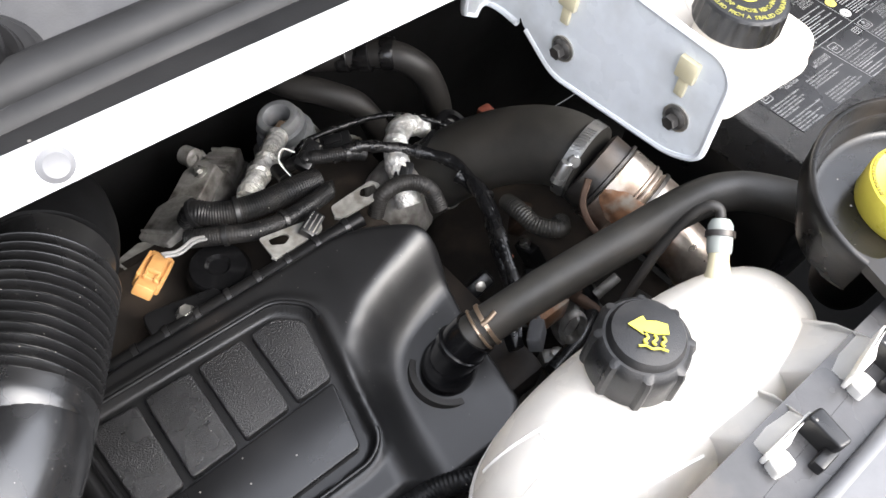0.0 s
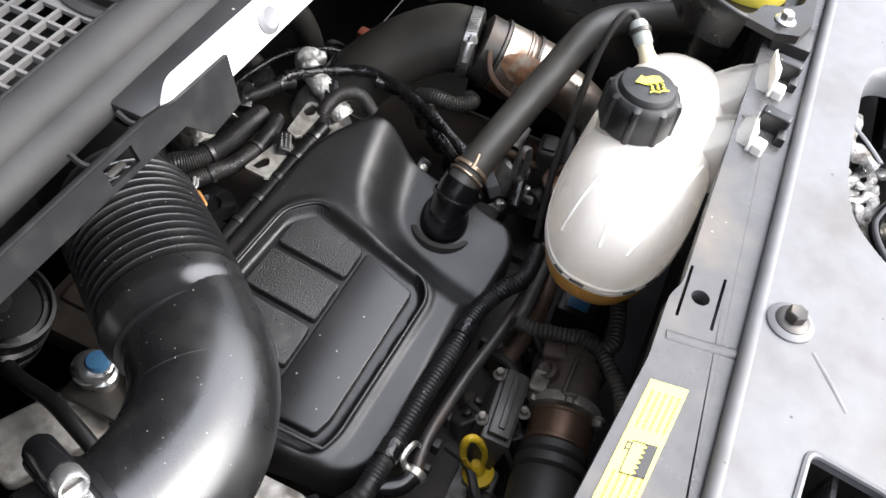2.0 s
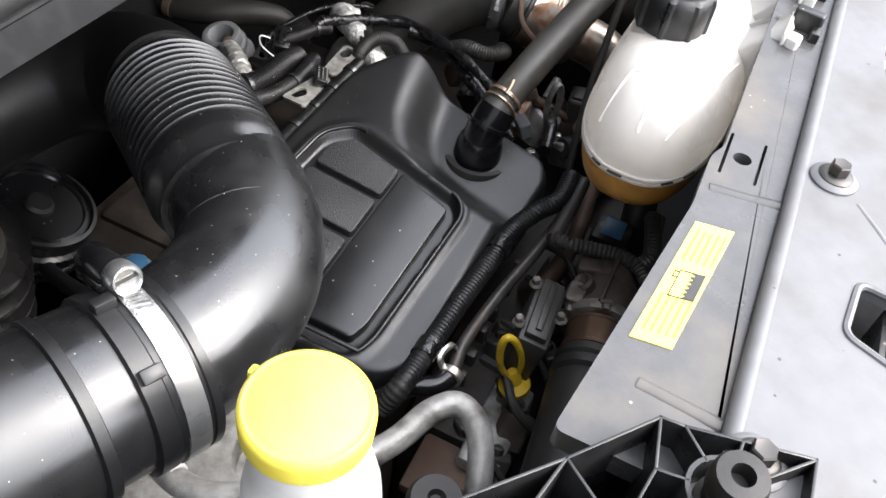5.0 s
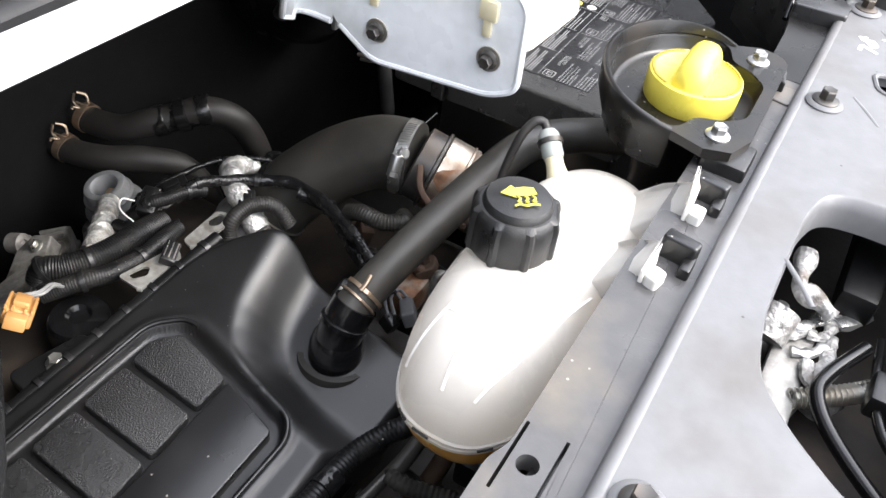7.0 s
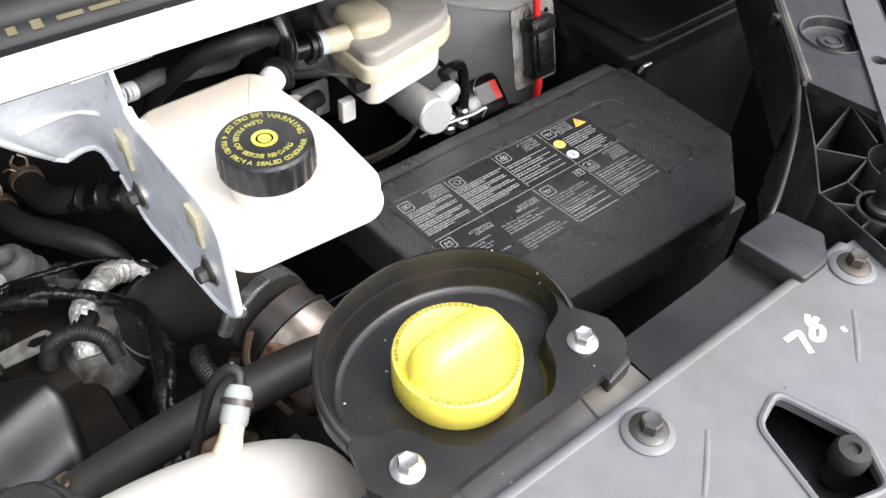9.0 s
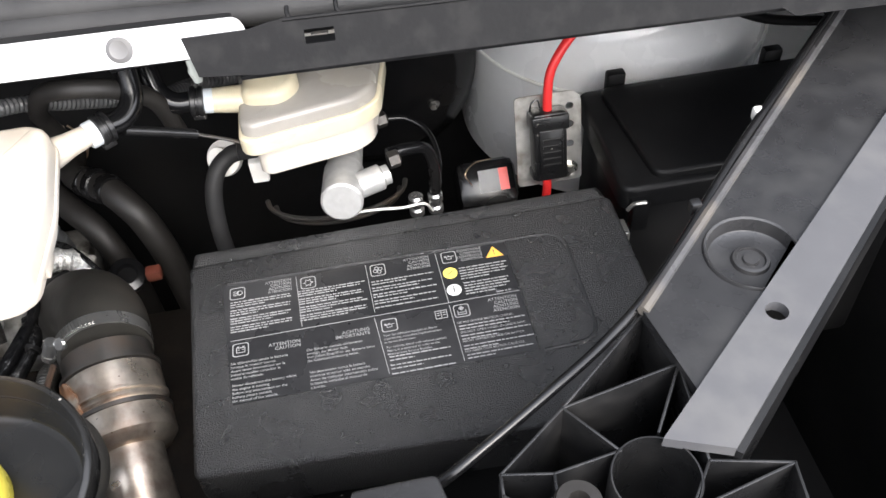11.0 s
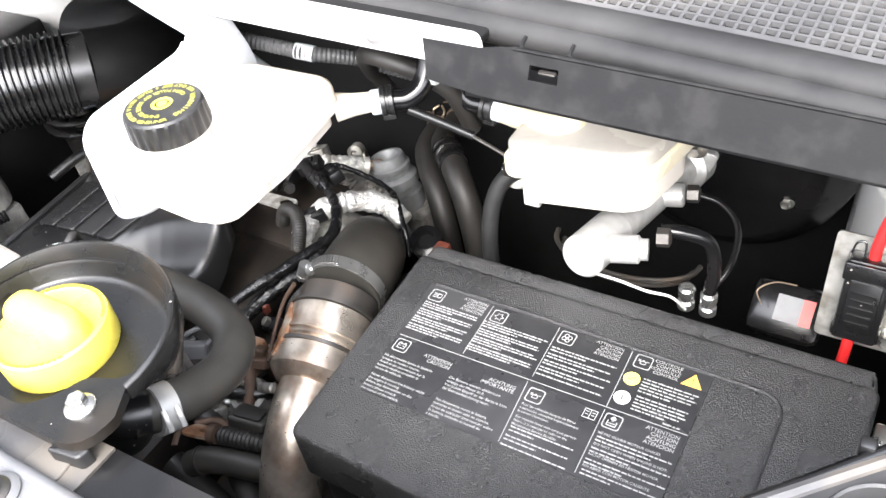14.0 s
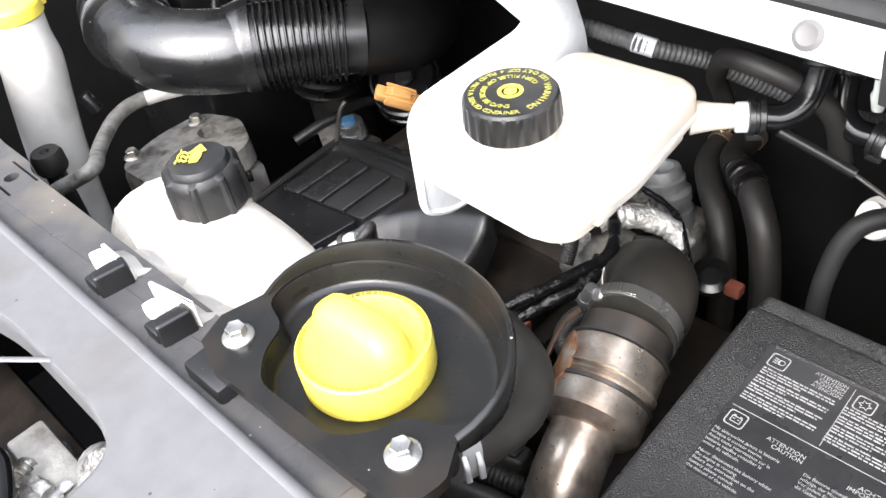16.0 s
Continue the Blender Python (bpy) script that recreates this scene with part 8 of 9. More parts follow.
def headlamp(name, fx, label):
    """The back of a lamp housing: open web of ribs over a floor, with a rubber adjuster."""
    p = thing(name, (fx(0.22), -0.28, 1.0), label, "headlamp", "headlamps")
    N = dict(A=(0.277, -0.187), B=(0.283, -0.228), C=(0.277, -0.290), L=(0.210, -0.243), K=(0.167, -0.276), N=(0.233, -0.275), G=(0.152, -0.349), E=(0.241, -0.351), R=(0.258, -0.315), S=(0.257, -0.268),
             U=(0.195, -0.281), V=(0.226, -0.317), W=(0.206, -0.350), X=(0.186, -0.350), Z=(0.166, -0.288), M=(0.160, -0.315), P=(0.32, -0.30), Q=(0.31, -0.37), O=(0.25, -0.40))
    rim = ["A", "B", "C", "P", "Q", "O", "E", "G", "Z", "K", "L"]
    socket, pocket = Vector((0.191, -0.313)), Vector((0.2465, -0.294))
    ribs = list(zip(rim, rim[1:] + rim[:1])) + [("L", "B"), ("L", "N"), ("K", "U"), ("U", "N"), ("B", "S"), ("C", "R"), ("R", "E"), ("R", "P"), ("E", "Q")]
    ends = [(Vector(N[a]), Vector(N[b])) for a, b in ribs]
    for k in "UZMGXWV":
        ends.append((Vector(N[k]), socket + (Vector(N[k]) - socket).normalized() * 0.017))
    ends.append((Vector(N["V"]), pocket + (Vector(N["V"]) - pocket).normalized() * 0.024))
    for a, b in ends:
        pa, pb = Vector((fx(a.x), a.y, 0)), Vector((fx(b.x), b.y, 0))
        d = pb - pa
        m = Matrix.Translation((pa + pb) / 2) @ Matrix.Rotation(math.atan2(d.y, d.x), 4, "Z")
        part("rib", B(-d.length / 2 - 0.001, d.length / 2 + 0.001, -0.0009, 0.0009, 1.022, 1.130, 0.0006, m), M_RIB, p)
    poly = [(fx(N[k][0]), N[k][1]) for k in rim]
    part("floor", prism(poly, 1.0, 1.024), M_BLACK, p)
    part("lamp_body", B(min(fx(0.15), fx(0.42)), max(fx(0.15), fx(0.42)), -0.55, -0.30, 0.82, 1.0, 0.02), M_BLACK, p)
    for k in range(5):
        x = 0.165 + 0.045 * k
        part("lower_rib", B(min(fx(x), fx(x + 0.0024)), max(fx(x), fx(x + 0.0024)), -0.52, -0.352, 0.998, 1.085, 0.0006), M_RIB, p)
    part("lower_rib", B(min(fx(0.15), fx(0.40)), max(fx(0.15), fx(0.40)), -0.43, -0.4276, 0.998, 1.085, 0.0006), M_RIB, p)
    c = (fx(socket.x), socket.y, 1.083)
    part("well", lathe([(0.0195, -0.06), (0.0195, 0.046), (0.0188, 0.047), (0.0165, 0.047), (0.016, 0.042), (0.0155, -0.03), (0.0, -0.031)], c, (0, 0, 1), 32), M_RIB, p)
    a = part("adjuster", lathe([(0.010, -0.031), (0.010, 0.040), (0.0128, 0.043), (0.0128, 0.046), (0.0100, 0.048), (0.0100, 0.056), (0.0120, 0.059), (0.0128, 0.063), (0.0128, 0.071), (0.0115, 0.0745), (0.0055, 0.075), (0.0048, 0.066), (0.0, 0.066)], c, (0.10 if fx(1) > 0 else -0.1, 0.02, 1), 28), M_RUBBER, p, "grey rubber adjuster knob")
    part("round_pocket", lathe([(0.0245, -0.06), (0.0245, 0.047), (0.0238, 0.048), (0.0230, 0.048), (0.0226, -0.045), (0.0, -0.046)], (fx(pocket.x), pocket.y, 1.083), (0, 0, 1), 40), M_RIB, p)


headlamp("headlamp", lambda x: x, "black ribbed back of the headlamp beside the battery")
headlamp("headlamp", lambda x: -0.615 - x, "black ribbed back of the headlamp beside the washer bottle")


# ---- on and in the front panel ----
def caution_label():
    p = thing("caution_label", (-0.66, -0.27, 1.11), "yellow rectangular caution sticker on the shelf", "sticker")
    a, b, c, d = Vector((-0.6165, -0.2615, 0)), Vector((-0.6125, -0.2855, 0)), Vector((-0.7225, -0.2730, 0)), Vector((-0.7255, -0.2495, 0))
    part("film", prism([a[:2], b[:2], (b + (c - b) * 1.0)[:2], d[:2]], 1.1096, 1.1102), M_YLABEL, p)
    u, v = (d - a).normalized(), (b - a).normalized()
    m = Matrix(((u.x, v.x, 0, a.x), (u.y, v.y, 0, a.y), (0, 0, 1, 1.1103), (0, 0, 0, 1)))
    bm = bmesh.new()
    rnd = random.Random(2)
    for s0, s1, n in ((0.008, 0.038, 5), (0.070, 0.102, 5)):
        for k in range(n):
            x = s0
            while x < s1:
                w = rnd.uniform(0.002, 0.005)
                box(bm, x, min(x + w, s1), 0.004 + k * 0.0042, 0.0052 + k * 0.0042, 0, 0.0002, m=m)
                x += w + 0.001
    part("small_print", bm, M_OCHRE, p, "faint printed lines", smooth=False)["kind"] = "stuff"
    bm = bmesh.new()
    for x0, x1, y0, y1 in ((0.040, 0.066, 0.004, 0.0050), (0.040, 0.0410, 0.004, 0.023), (0.040, 0.066, 0.022, 0.023), (0.065, 0.066, 0.004, 0.023), (0.042, 0.043, 0.0015, 0.0040), (0.047, 0.048, 0.0015, 0.0040), (0.041, 0.049, 0.0005, 0.0015)):
        box(bm, x0, x1, y0, y1, 0, 0.0002, m=m)
    pts = [(0.041, 0.022), (0.041, 0.013)]
    for k in range(6):
        pts += [(0.041 + 0.004 * k + 0.002, 0.0165), (0.041 + 0.004 * k + 0.004, 0.013)]
    pts += [(0.065, 0.022)]
    prism(pts, 0, 0.0003, m=m, bm=bm)
    bmesh.ops.translate(bm, verts=bm.verts[:], vec=u * 0.006 + v * 0.001)
    mid = m @ Vector((0.059, 0.0135, 0))
    bmesh.ops.scale(bm, vec=(0.93, 0.80, 1), space=Matrix.Translation(-mid), verts=bm.verts[:])
    part("pictogram", bm, M_INK, p, "printed battery pictogram", smooth=False)


caution_label()


def chalk_marks():
    p = thing("chalk_mark", (0.055, -0.348, 1.118), "white hand-drawn chalk strokes on the panel", "chalk mark")
    for pts in ([(0.036, -0.340), (0.048, -0.341), (0.046, -0.346), (0.041, -0.356)], [(0.066, -0.336), (0.060, -0.341), (0.064, -0.348), (0.056, -0.353), (0.052, -0.349), (0.062, -0.343), (0.069, -0.341)], [(0.073, -0.357), (0.076, -0.358)]):
        part("stroke", tube([(x + 0.006, y, 1.1182) for x, y in pts], 0.0021, 8, flat=0.12), M_PALEPRINT, p)


chalk_marks()


def latch_well():
    """What shows through the large opening of the front panel."""
    p = thing("bonnet_latch", (-0.29, -0.40, 1.0), "dirty bright aluminium bonnet latch in the opening", "latch")
    part("plate", B(-0.36, -0.25, -0.40, -0.372, 1.02, 1.032, 0.003), M_ALU, p)
    part("lever", tube([(-0.215, -0.368, 1.07), (-0.239, -0.371, 1.06), (-0.244, -0.377, 1.055), (-0.243, -0.391, 1.05), (-0.247, -0.403, 1.045)], 0.0075, 10, rfun=lambda s, t: 1 + 0.25 * math.sin(s * 190), flat=0.7), M_FLAKY, p, "flaking white-grey lever")
    part("canister", tube([(-0.284, -0.363, 1.03), (-0.263, -0.366, 1.045)], 0.0175, 20), M_FLAKY, p, "pale corroded canister")
    rnd = random.Random(12)
    for pts in ([(-0.275, -0.372, 1.035), (-0.272, -0.383, 1.035), (-0.262, -0.392, 1.035)], [(-0.26, -0.373, 1.035), (-0.26, -0.387, 1.035), (-0.243, -0.396, 1.035), (-0.226, -0.405, 1.035)], [(-0.264, -0.392, 1.035), (-0.261, -0.403, 1.035), (-0.239, -0.408, 1.035), (-0.218, -0.414, 1.035)], [(-0.289, -0.385, 1.035), (-0.283, -0.398, 1.035), (-0.266, -0.409, 1.035)], [(-0.256, -0.41, 1.035), (-0.282, -0.41, 1.035), (-0.309, -0.407, 1.035)], [(-0.292, -0.398, 1.035), (-0.311, -0.402, 1.035), (-0.313, -0.412, 1.035)], [(-0.259, -0.366, 1.035), (-0.243, -0.369, 1.035)], [(-0.241, -0.409, 1.035), (-0.228, -0.421, 1.035), (-0.214, -0.427, 1.035)]):
        wob = [rnd.uniform(0.7, 1.35) for _ in range(40)]
        line = resample(pts, 0.004)
        part("latch_strap", tube(line, rnd.uniform(0.0035, 0.0060), 8, raw=True, rfun=lambda s, t: wob[int(s / 0.004) % 40], flat=0.6), rnd.choice((M_FLAKY, M_BRIGHT, M_ALU, M_FLAKY)), p)
    for x, y, z in [(-0.316, -0.382, 1.015), (-0.318, -0.393, 1.015), (-0.275, -0.365, 1.015), (-0.258, -0.382, 1.015), (-0.331, -0.384, 1.015), (-0.302, -0.417, 1.015)]:
        m = pose(x, y, z, rnd.uniform(-40, 40), rnd.uniform(-40, 40), rnd.uniform(0, 180))
        part("corroded_lug", prism(rounded([(-0.014, -0.009), (0.008, -0.012), (0.016, 0.002), (0.004, 0.012), (-0.012, 0.008)], 0.003, 2), -0.012, 0.010, 0.003, m), M_FLAKY, p)
    part("spring", ribbed([(-0.33, -0.395, 1.03), (-0.31, -0.425, 1.035), (-0.29, -0.445, 1.035)], 0.008, 0.004, 0.3, 12), M_ZINC, p)
    part("cross_bar", B(-0.23, -0.10, -0.43, -0.40, 1.03, 1.06, 0.006), M_MATTBLACK, p)
    q = thing("latch_cable", (-0.35, -0.43, 1.02), "black latch cable in a loop", "cable")
    part("cable", tube([(-0.27, -0.43, 1.05), (-0.31, -0.412, 1.05), (-0.335, -0.408, 1.05), (-0.36, -0.425, 1.045), (-0.39, -0.462, 1.04), (-0.40, -0.50, 1.03)], 0.0055, 12), M_GLOSSBLACK, q)
    part("cable", tube([(-0.25, -0.44, 1.045), (-0.30, -0.442, 1.05), (-0.34, -0.455, 1.045), (-0.37, -0.49, 1.04)], 0.004, 10), M_GLOSSBLACK, q)
    part("plug", B(-0.325, -0.295, -0.458, -0.438, 1.04, 1.06, 0.003), M_BLACK, q)
    single("crash_beam", B(-0.60, 0.0, -0.52, -0.36, 0.94, 1.0, 0.01), M_BLOCK, "dark beam beneath the front panel", "beam", "structure")
    r = thing("buffer", (0.0, -0.40, 1.1), "black rubber bonnet buffer in a slot", "buffer")
    part("stem", lathe([(0.008, 0), (0.008, 0.025)], (0.004, -0.412, 1.09), (0, 0, 1), 16), M_BLACK, r)
    part("head", lathe([(0.009, 0.018), (0.011, 0.021), (0.011, 0.029), (0.009, 0.033), (0.004, 0.0335), (0.003, 0.031), (0.0, 0.031)], (0.004, -0.412, 1.09), (0, 0, 1), 22), M_RUBBER, r)
    part("well", B(-0.045, 0.025, -0.445, -0.355, 1.07, 1.085, 0.002), M_BLACK, r)
    s = thing("slot_vanes", (-0.65, -0.39, 1.08), "black vanes inside the panel slot", "vanes")
    for k in range(3):
        part("vane", B(-0.69, -0.615, -0.365 - k * 0.022, -0.361 - k * 0.022, 1.06, 1.10, 0.001), M_GREYDIRT, s)


latch_well()


def battery_neighbours():
    p = thing("cable_clamp", (-0.13, 0.18, 0.85), "rusty red cable clamp beside the battery cover", "clamp")
    part("boss", lathe([(0.020, 0), (0.020, 0.012), (0.012, 0.014), (0.010, 0.008)], (-0.158, 0.195, 0.838), (0.2, -0.4, 0.9), 24), M_GLOSSBLACK, p)
    part("clip", B(-0.130, -0.113, 0.168, 0.182, 0.853, 0.867, 0.003), M_TERRA, p)
    q = thing("gearbox_hoses", (-0.16, -0.12, 0.8), "dusty brown hoses and linkage beneath the filler hose", "hoses")
    for pts, r, mt in (([(-0.10, -0.20, 0.80), (-0.15, -0.16, 0.80), (-0.20, -0.13, 0.81), (-0.25, -0.11, 0.83)], 0.013, M_RUBBER), ([(-0.07, -0.22, 0.78), (-0.13, -0.20, 0.77), (-0.19, -0.17, 0.77), (-0.26, -0.16, 0.80)], 0.014, M_RUBBER),
                       ([(-0.18, -0.03, 0.83), (-0.20, -0.07, 0.84), (-0.24, -0.09, 0.85), (-0.29, -0.10, 0.85)], 0.008, M_BLACK), ([(-0.15, -0.08, 0.82), (-0.19, -0.10, 0.83), (-0.21, -0.07, 0.85), (-0.23, -0.04, 0.87)], 0.006, M_RUST)):
        part("hose", tube(pts, r, 14), mt, q)
    part("bracket", B(-0.265, -0.225, -0.06, -0.02, 0.83, 0.862, 0.004), M_RUSTPATCH, q)
    part("red_plug", B(-0.252, -0.243, 0.005, 0.013, 0.865, 0.878, 0.002), M_TERRA, q)
    eye = [Vector((-0.270 - 0.006 * math.sin(a) + 0.010 * math.cos(a), -0.092 - 0.004 * math.cos(a), 0.900 + 0.030 * math.sin(a))) for a in (2 * math.pi * k / 24 for k in range(25))]
    part("lifting_eye", tube(eye, 0.0042, 10, raw=True, flat=0.6), M_ALU, q, "grey steel lifting eye")
    rnd = random.Random(11)
    for k in range(10):
        x, y = rnd.uniform(-0.27, -0.17), rnd.uniform(-0.12, 0.06)
        s = thing("small_fitting", (x, y, 0.80), "small dirty metal fitting beside the engine", "fitting", "fittings beside the engine")
        m = pose(x, y, 0.79 + rnd.uniform(0, 0.04), rnd.uniform(-30, 30), rnd.uniform(-30, 30), rnd.uniform(0, 180))
        part("body", B(-0.014, 0.014, -0.008, 0.008, -0.02, 0.014, 0.003, m), (M_RUST, M_ALU, M_BLACK)[k % 3], s)
        part("nut", lathe([(0.006, 0.014), (0.006, 0.02), (0.004, 0.021)], m.translation, m.to_3x3() @ Vector((0, 0, 1)), 6), M_ZINC, s)


battery_neighbours()


def front_clutter():
    rnd = random.Random(21)
    mats = (M_BROWNCAST, M_DARKSTEEL, M_HOSE, M_BROWNCAST, M_DUSTALLOY)
    for k in range(14):
        x, y, z = -0.40 - 0.02 * k + rnd.uniform(-0.008, 0.008), rnd.uniform(-0.205, -0.150), rnd.uniform(0.775, 0.815)
        s = thing("small_fitting", (x, y, z), "small oily brown fitting low on the engine front", "fitting", "fittings at the engine front")
        m = pose(x, y, z, rnd.uniform(-35, 35), rnd.uniform(-35, 35), rnd.uniform(0, 180))
        part("body", prism(rounded([(-0.016, -0.008), (0.010, -0.010), (0.017, 0.0), (0.010, 0.011), (-0.014, 0.008)], 0.004), -0.02, 0.012, 0.003, m), mats[k % 5], s)
        part("nut", lathe([(0.0055, 0.012), (0.0055, 0.018), (0.004, 0.019)], m.translation, m.to_3x3() @ Vector((0, 0, 1)), 6), M_DARKSTEEL, s)
    for k in range(5):
        x = -0.42 - 0.055 * k
        pts = [(x, -0.150, 0.84), (x - 0.012, -0.175, 0.848), (x - 0.03, -0.195, 0.84), (x - 0.035, -0.225, 0.81), (x - 0.03, -0.24, 0.76)]
        s = thing("wire", pts[0], "thin dusty wire hanging at the engine front", "wire", "wires at the engine front")
        part("lead", tube([(a + rnd.uniform(-0.006, 0.006), b, c) for a, b, c in pts], 0.0032 + 0.0012 * (k % 2), 8), M_RUBBER, s)


front_clutter()


def gearbox_clutter():
    """Dusty fittings low down between the filler hose and the exhaust pipe."""
    p = thing("slotted_bracket", (-0.215, -0.136, 0.845), "rusty brown slotted bracket under the filler hose", "bracket")
    m = pose(-0.215, -0.136, 0.848, -28, 0, 12)
    hole = [(0.0055 * math.cos(a), 0.003 * math.sin(a)) for a in (2 * math.pi * k / 12 for k in range(12))]
    part("plate", sheet(rounded([(-0.022, -0.009), (-0.012, -0.012), (0.016, -0.010), (0.022, 0.004), (0.008, 0.012), (-0.018, 0.010)], 0.006), [hole], -0.0015, 0.0015, m=m), M_RUSTPATCH, p, sharp=30)
    part("tab", tube([m @ Vector((-0.022, 0.004, 0)), m @ Vector((-0.030, -0.002, -0.006)), m @ Vector((-0.028, -0.012, -0.014))], 0.004, 10, flat=0.4), M_RUST, p)
    part("arm", tube([m @ Vector((-0.02, 0.012, 0)), m @ Vector((0.0, 0.020, 0.004)), m @ Vector((0.022, 0.018, 0.0))], 0.004, 10, flat=0.5), M_RUST, p)
    p = thing("shift_cable", (-0.19, -0.131, 0.85), "black corrugated cable boot beside a rusty bracket", "cable")
    part("boot", ribbed([(-0.196, -0.132, 0.850), (-0.180, -0.129, 0.851), (-0.150, -0.122, 0.850), (-0.12, -0.115, 0.846)], 0.0095, 0.0045, 0.14, 16), M_RUBBER, p)
    part("eye", lathe([(0.005, -0.005), (0.010, -0.004), (0.010, 0.004), (0.005, 0.005)], (-0.203, -0.134, 0.850), (0.95, 0.2, 0.1), 16), M_RUST, p)
    p = thing("coolant_hose", (-0.20, -0.15, 0.83), "fat dusty black hose with a wire clip", "hose")
    part("hose", tube([(-0.222, -0.160, 0.822), (-0.205, -0.153, 0.830), (-0.175, -0.144, 0.832), (-0.14, -0.134, 0.828), (-0.10, -0.12, 0.82)], 0.0135, 18), M_HOSE, p)
    part("clip", lathe([(0.0134, -0.002), (0.0150, -0.0015), (0.0150, 0.0015), (0.0134, 0.002)], (-0.210, -0.155, 0.828), (0.8, 0.4, 0.3), 18), M_DARKSTEEL, p)
    p = thing("cable_housing", (-0.182, -0.106, 0.84), "dusty dark grey plastic cable housing", "housing")
    part("body", prism(rounded([(-0.020, -0.012), (0.022, -0.010), (0.024, 0.012), (-0.016, 0.014)], 0.006), -0.02, 0.010, 0.004, pose(-0.180, -0.106, 0.850, -8, 5, 10)), M_HOSE, p)
    part("lid", prism(rounded([(-0.014, -0.008), (0.016, -0.007), (0.017, 0.008), (-0.011, 0.009)], 0.004), 0.010, 0.013, 0.001, pose(-0.180, -0.106, 0.850, -8, 5, 10)), M_RUBBER, p)
    p = thing("gearbox_casting", (-0.209, -0.075, 0.82), "corroded pale grey gearbox casting", "casting")
    part("boss", lathe([(0.024, -0.03), (0.022, 0.0), (0.019, 0.008), (0.014, 0.010), (0.012, 0.006)], (-0.212, -0.075, 0.835), (0.2, -0.3, 1), 22), M_ALU, p, sharp=35)
    part("stud", lathe([(0.0055, 0.0), (0.0055, 0.028), (0.004, 0.029)], (-0.196, -0.068, 0.850), (0.8, -0.1, 0.5), 12), M_ALU, p)
    p = thing("rusty_flange", (-0.213, -0.046, 0.85), "orange rusted flange beside the exhaust pipe", "flange")
    part("ear", prism(rounded([(-0.016, -0.012), (0.012, -0.014), (0.018, 0.006), (0.002, 0.016), (-0.018, 0.010)], 0.006), -0.005, 0.005, 0.002, pose(-0.215, -0.046, 0.862, -25, 15, 30)), M_RUST, p)
    part("nut", lathe([(0.007, 0.005), (0.007, 0.013), (0.005, 0.015)], (-0.215, -0.046, 0.862), (0.2, 0.4, 0.85), 6), M_RUST, p)
    p = thing("connector", (-0.28, -0.066, 0.86), "pale plastic connector with looped wires", "connector")
    m = pose(-0.284, -0.068, 0.868, -20, 10, 35)
    part("body", prism(rounded([(-0.014, -0.007), (0.014, -0.007), (0.014, 0.007), (-0.014, 0.007)], 0.003), -0.008, 0.008, 0.002, m), M_GREY, p)
    for k in range(2):
        part("lead", tube([m @ Vector((0.012, -0.003 + 0.006 * k, 0.004)), m @ Vector((0.020, 0.004 + 0.006 * k, 0.014)), m @ Vector((0.006, 0.012 + 0.006 * k, 0.018)), m @ Vector((-0.012, 0.012 + 0.006 * k, 0.010))], 0.0018, 8), M_GREY, p)
    part("plug", prism(rounded([(-0.008, -0.006), (0.008, -0.006), (0.008, 0.006), (-0.008, 0.006)], 0.002), -0.006, 0.006, 0.002, pose(-0.302, -0.058, 0.862, 20, -15, 70)), M_BLACK, p)


gearbox_clutter()


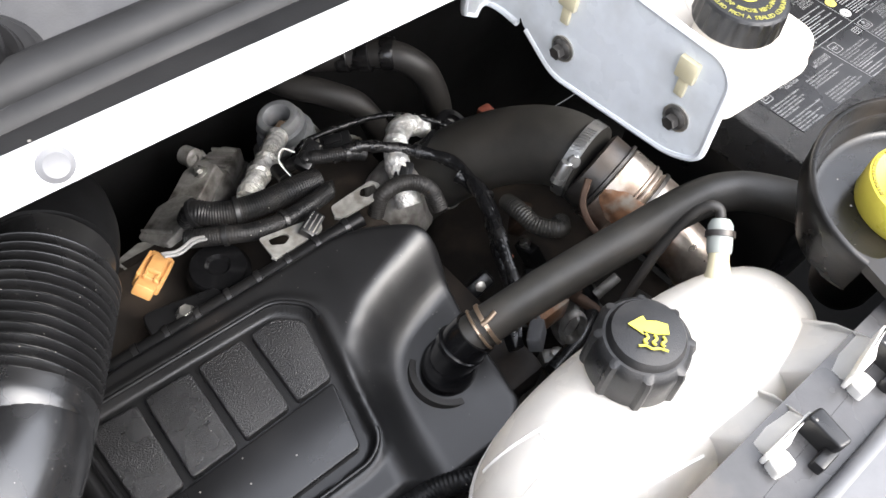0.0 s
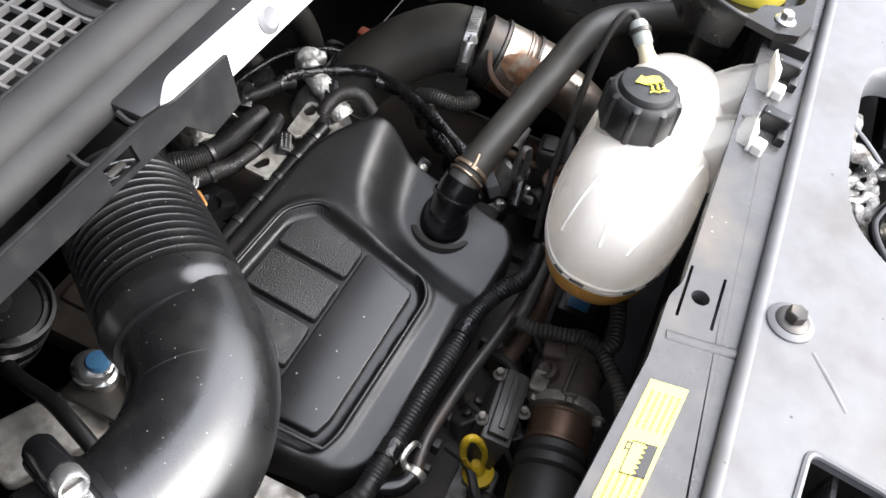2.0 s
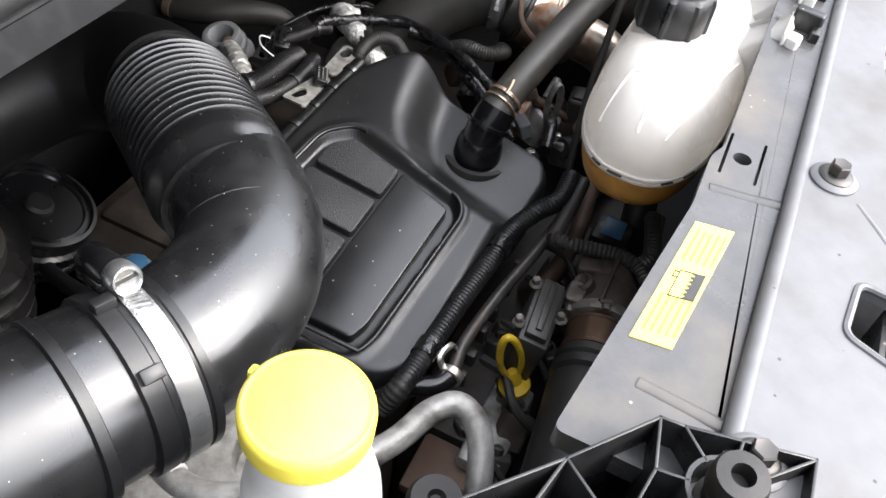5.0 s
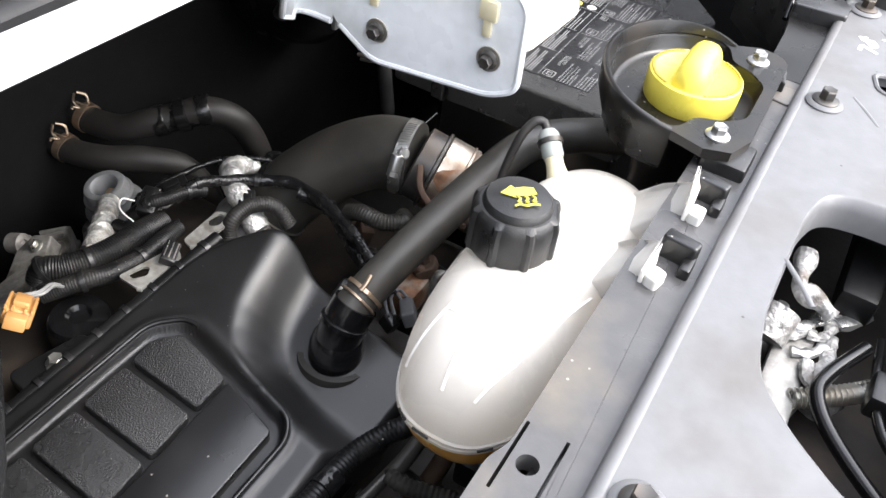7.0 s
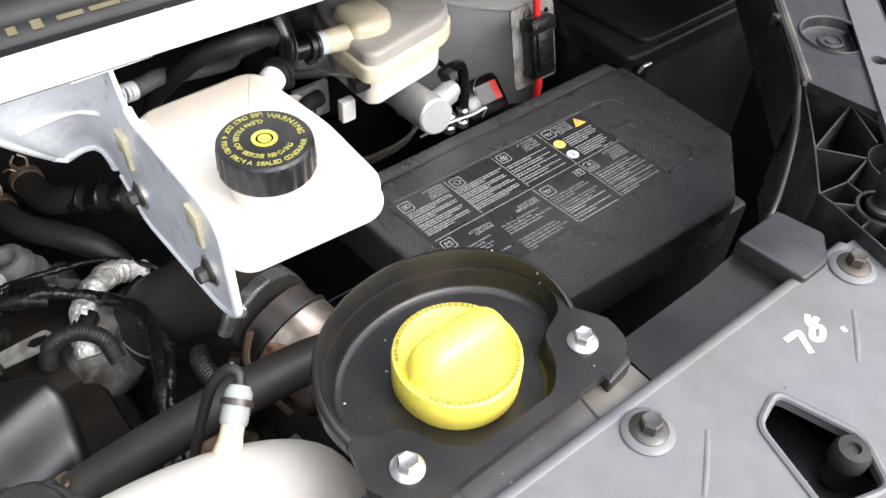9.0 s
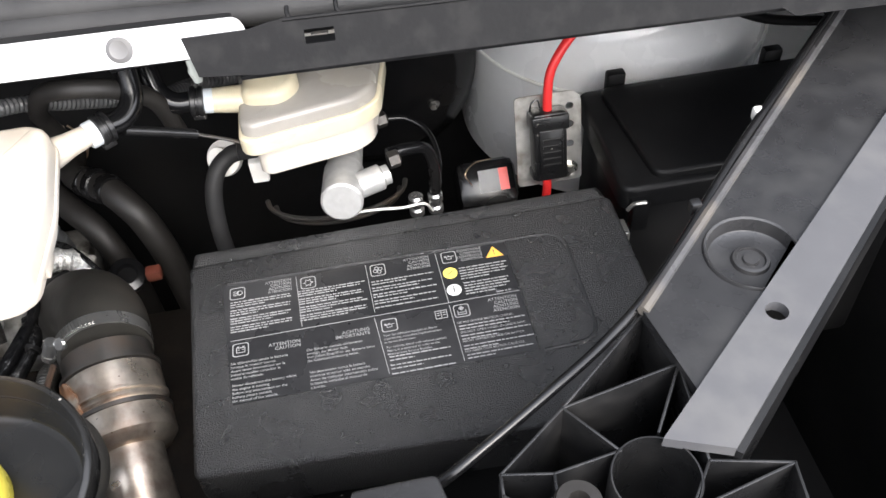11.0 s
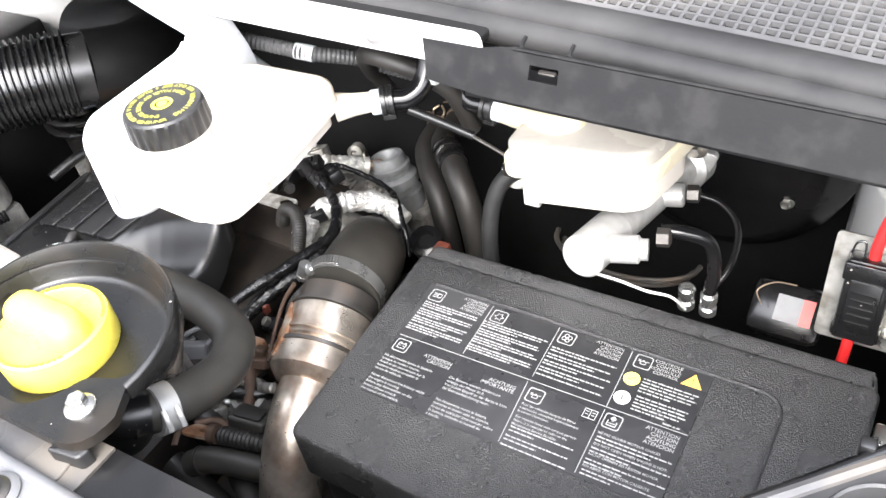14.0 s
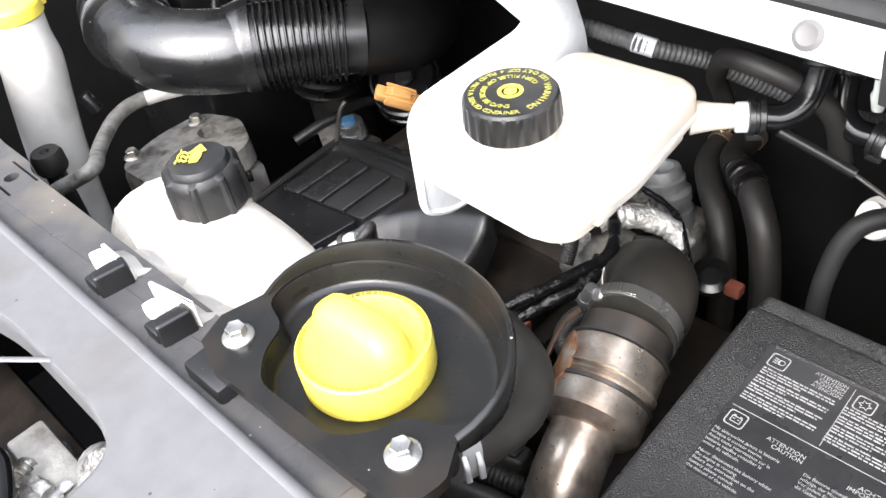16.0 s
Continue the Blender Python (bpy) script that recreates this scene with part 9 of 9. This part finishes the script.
def behind_duct():
    """Parts glimpsed in the dark between the air duct and the bulkhead."""
    p = thing("pump_pulley", (-0.66, 0.255, 0.88), "ribbed black plastic housing behind the duct", "housing")
    part("housing", lathe([(0.030, -0.05), (0.052, -0.04), (0.052, -0.030), (0.047, -0.027), (0.052, -0.024), (0.052, -0.012), (0.047, -0.009), (0.050, -0.006), (0.048, 0.004), (0.040, 0.006), (0.036, 0.001), (0.012, 0.001)], (-0.670, 0.258, 0.885), (0.25, -0.35, 0.9), 40), M_GLOSSBLACK, p, sharp=35)
    part("rim", lathe([(0.0480, 0.003), (0.0500, 0.004), (0.0500, 0.008), (0.0465, 0.009), (0.0450, 0.004)], (-0.670, 0.258, 0.885), (0.25, -0.35, 0.9), 40), M_BLACK, p)
    part("hub", lathe([(0.0130, 0.0), (0.0130, 0.008), (0.0100, 0.011), (0.002, 0.011)], (-0.670, 0.258, 0.885), (0.25, -0.35, 0.9), 24), M_RUBBER, p)
    p = thing("casting_plate", (-0.715, 0.17, 0.81), "pale grey cast aluminium plate behind the duct", "casting")
    part("plate", prism(rounded([(-0.055, -0.030), (0.035, -0.034), (0.050, 0.0), (0.020, 0.024), (-0.060, 0.028)], 0.010), -0.02, 0.0, 0.003, pose(-0.722, 0.168, 0.832, 12, 0, -25)), M_ALU, p)
    part("bolt", lathe([(0.007, 0.0), (0.007, 0.006), (0.005, 0.007)], (-0.695, 0.166, 0.831), (0, -0.2, 1), 6), M_BRIGHT, p)
    p = thing("fuel_line", (-0.712, 0.169, 0.86), "black fuel line crossing a casting", "pipe")
    part("pipe", tube([(-0.700, 0.235, 0.858), (-0.710, 0.204, 0.862), (-0.714, 0.169, 0.862), (-0.723, 0.138, 0.860), (-0.735, 0.10, 0.85)], 0.0075, 14), M_BLACK, p)
    p = thing("chrome_cap", (-0.674, 0.154, 0.86), "bright chromed threaded cap behind the duct", "cap")
    part("cap", lathe([(0.015, -0.022), (0.0165, -0.020), (0.0155, -0.016), (0.0165, -0.012), (0.0155, -0.008), (0.0165, -0.004), (0.0165, 0.002), (0.011, 0.009), (0.003, 0.011)], (-0.676, 0.156, 0.868), (-0.25, -0.1, 1), 24), M_BRIGHT, p, sharp=40)


behind_duct()
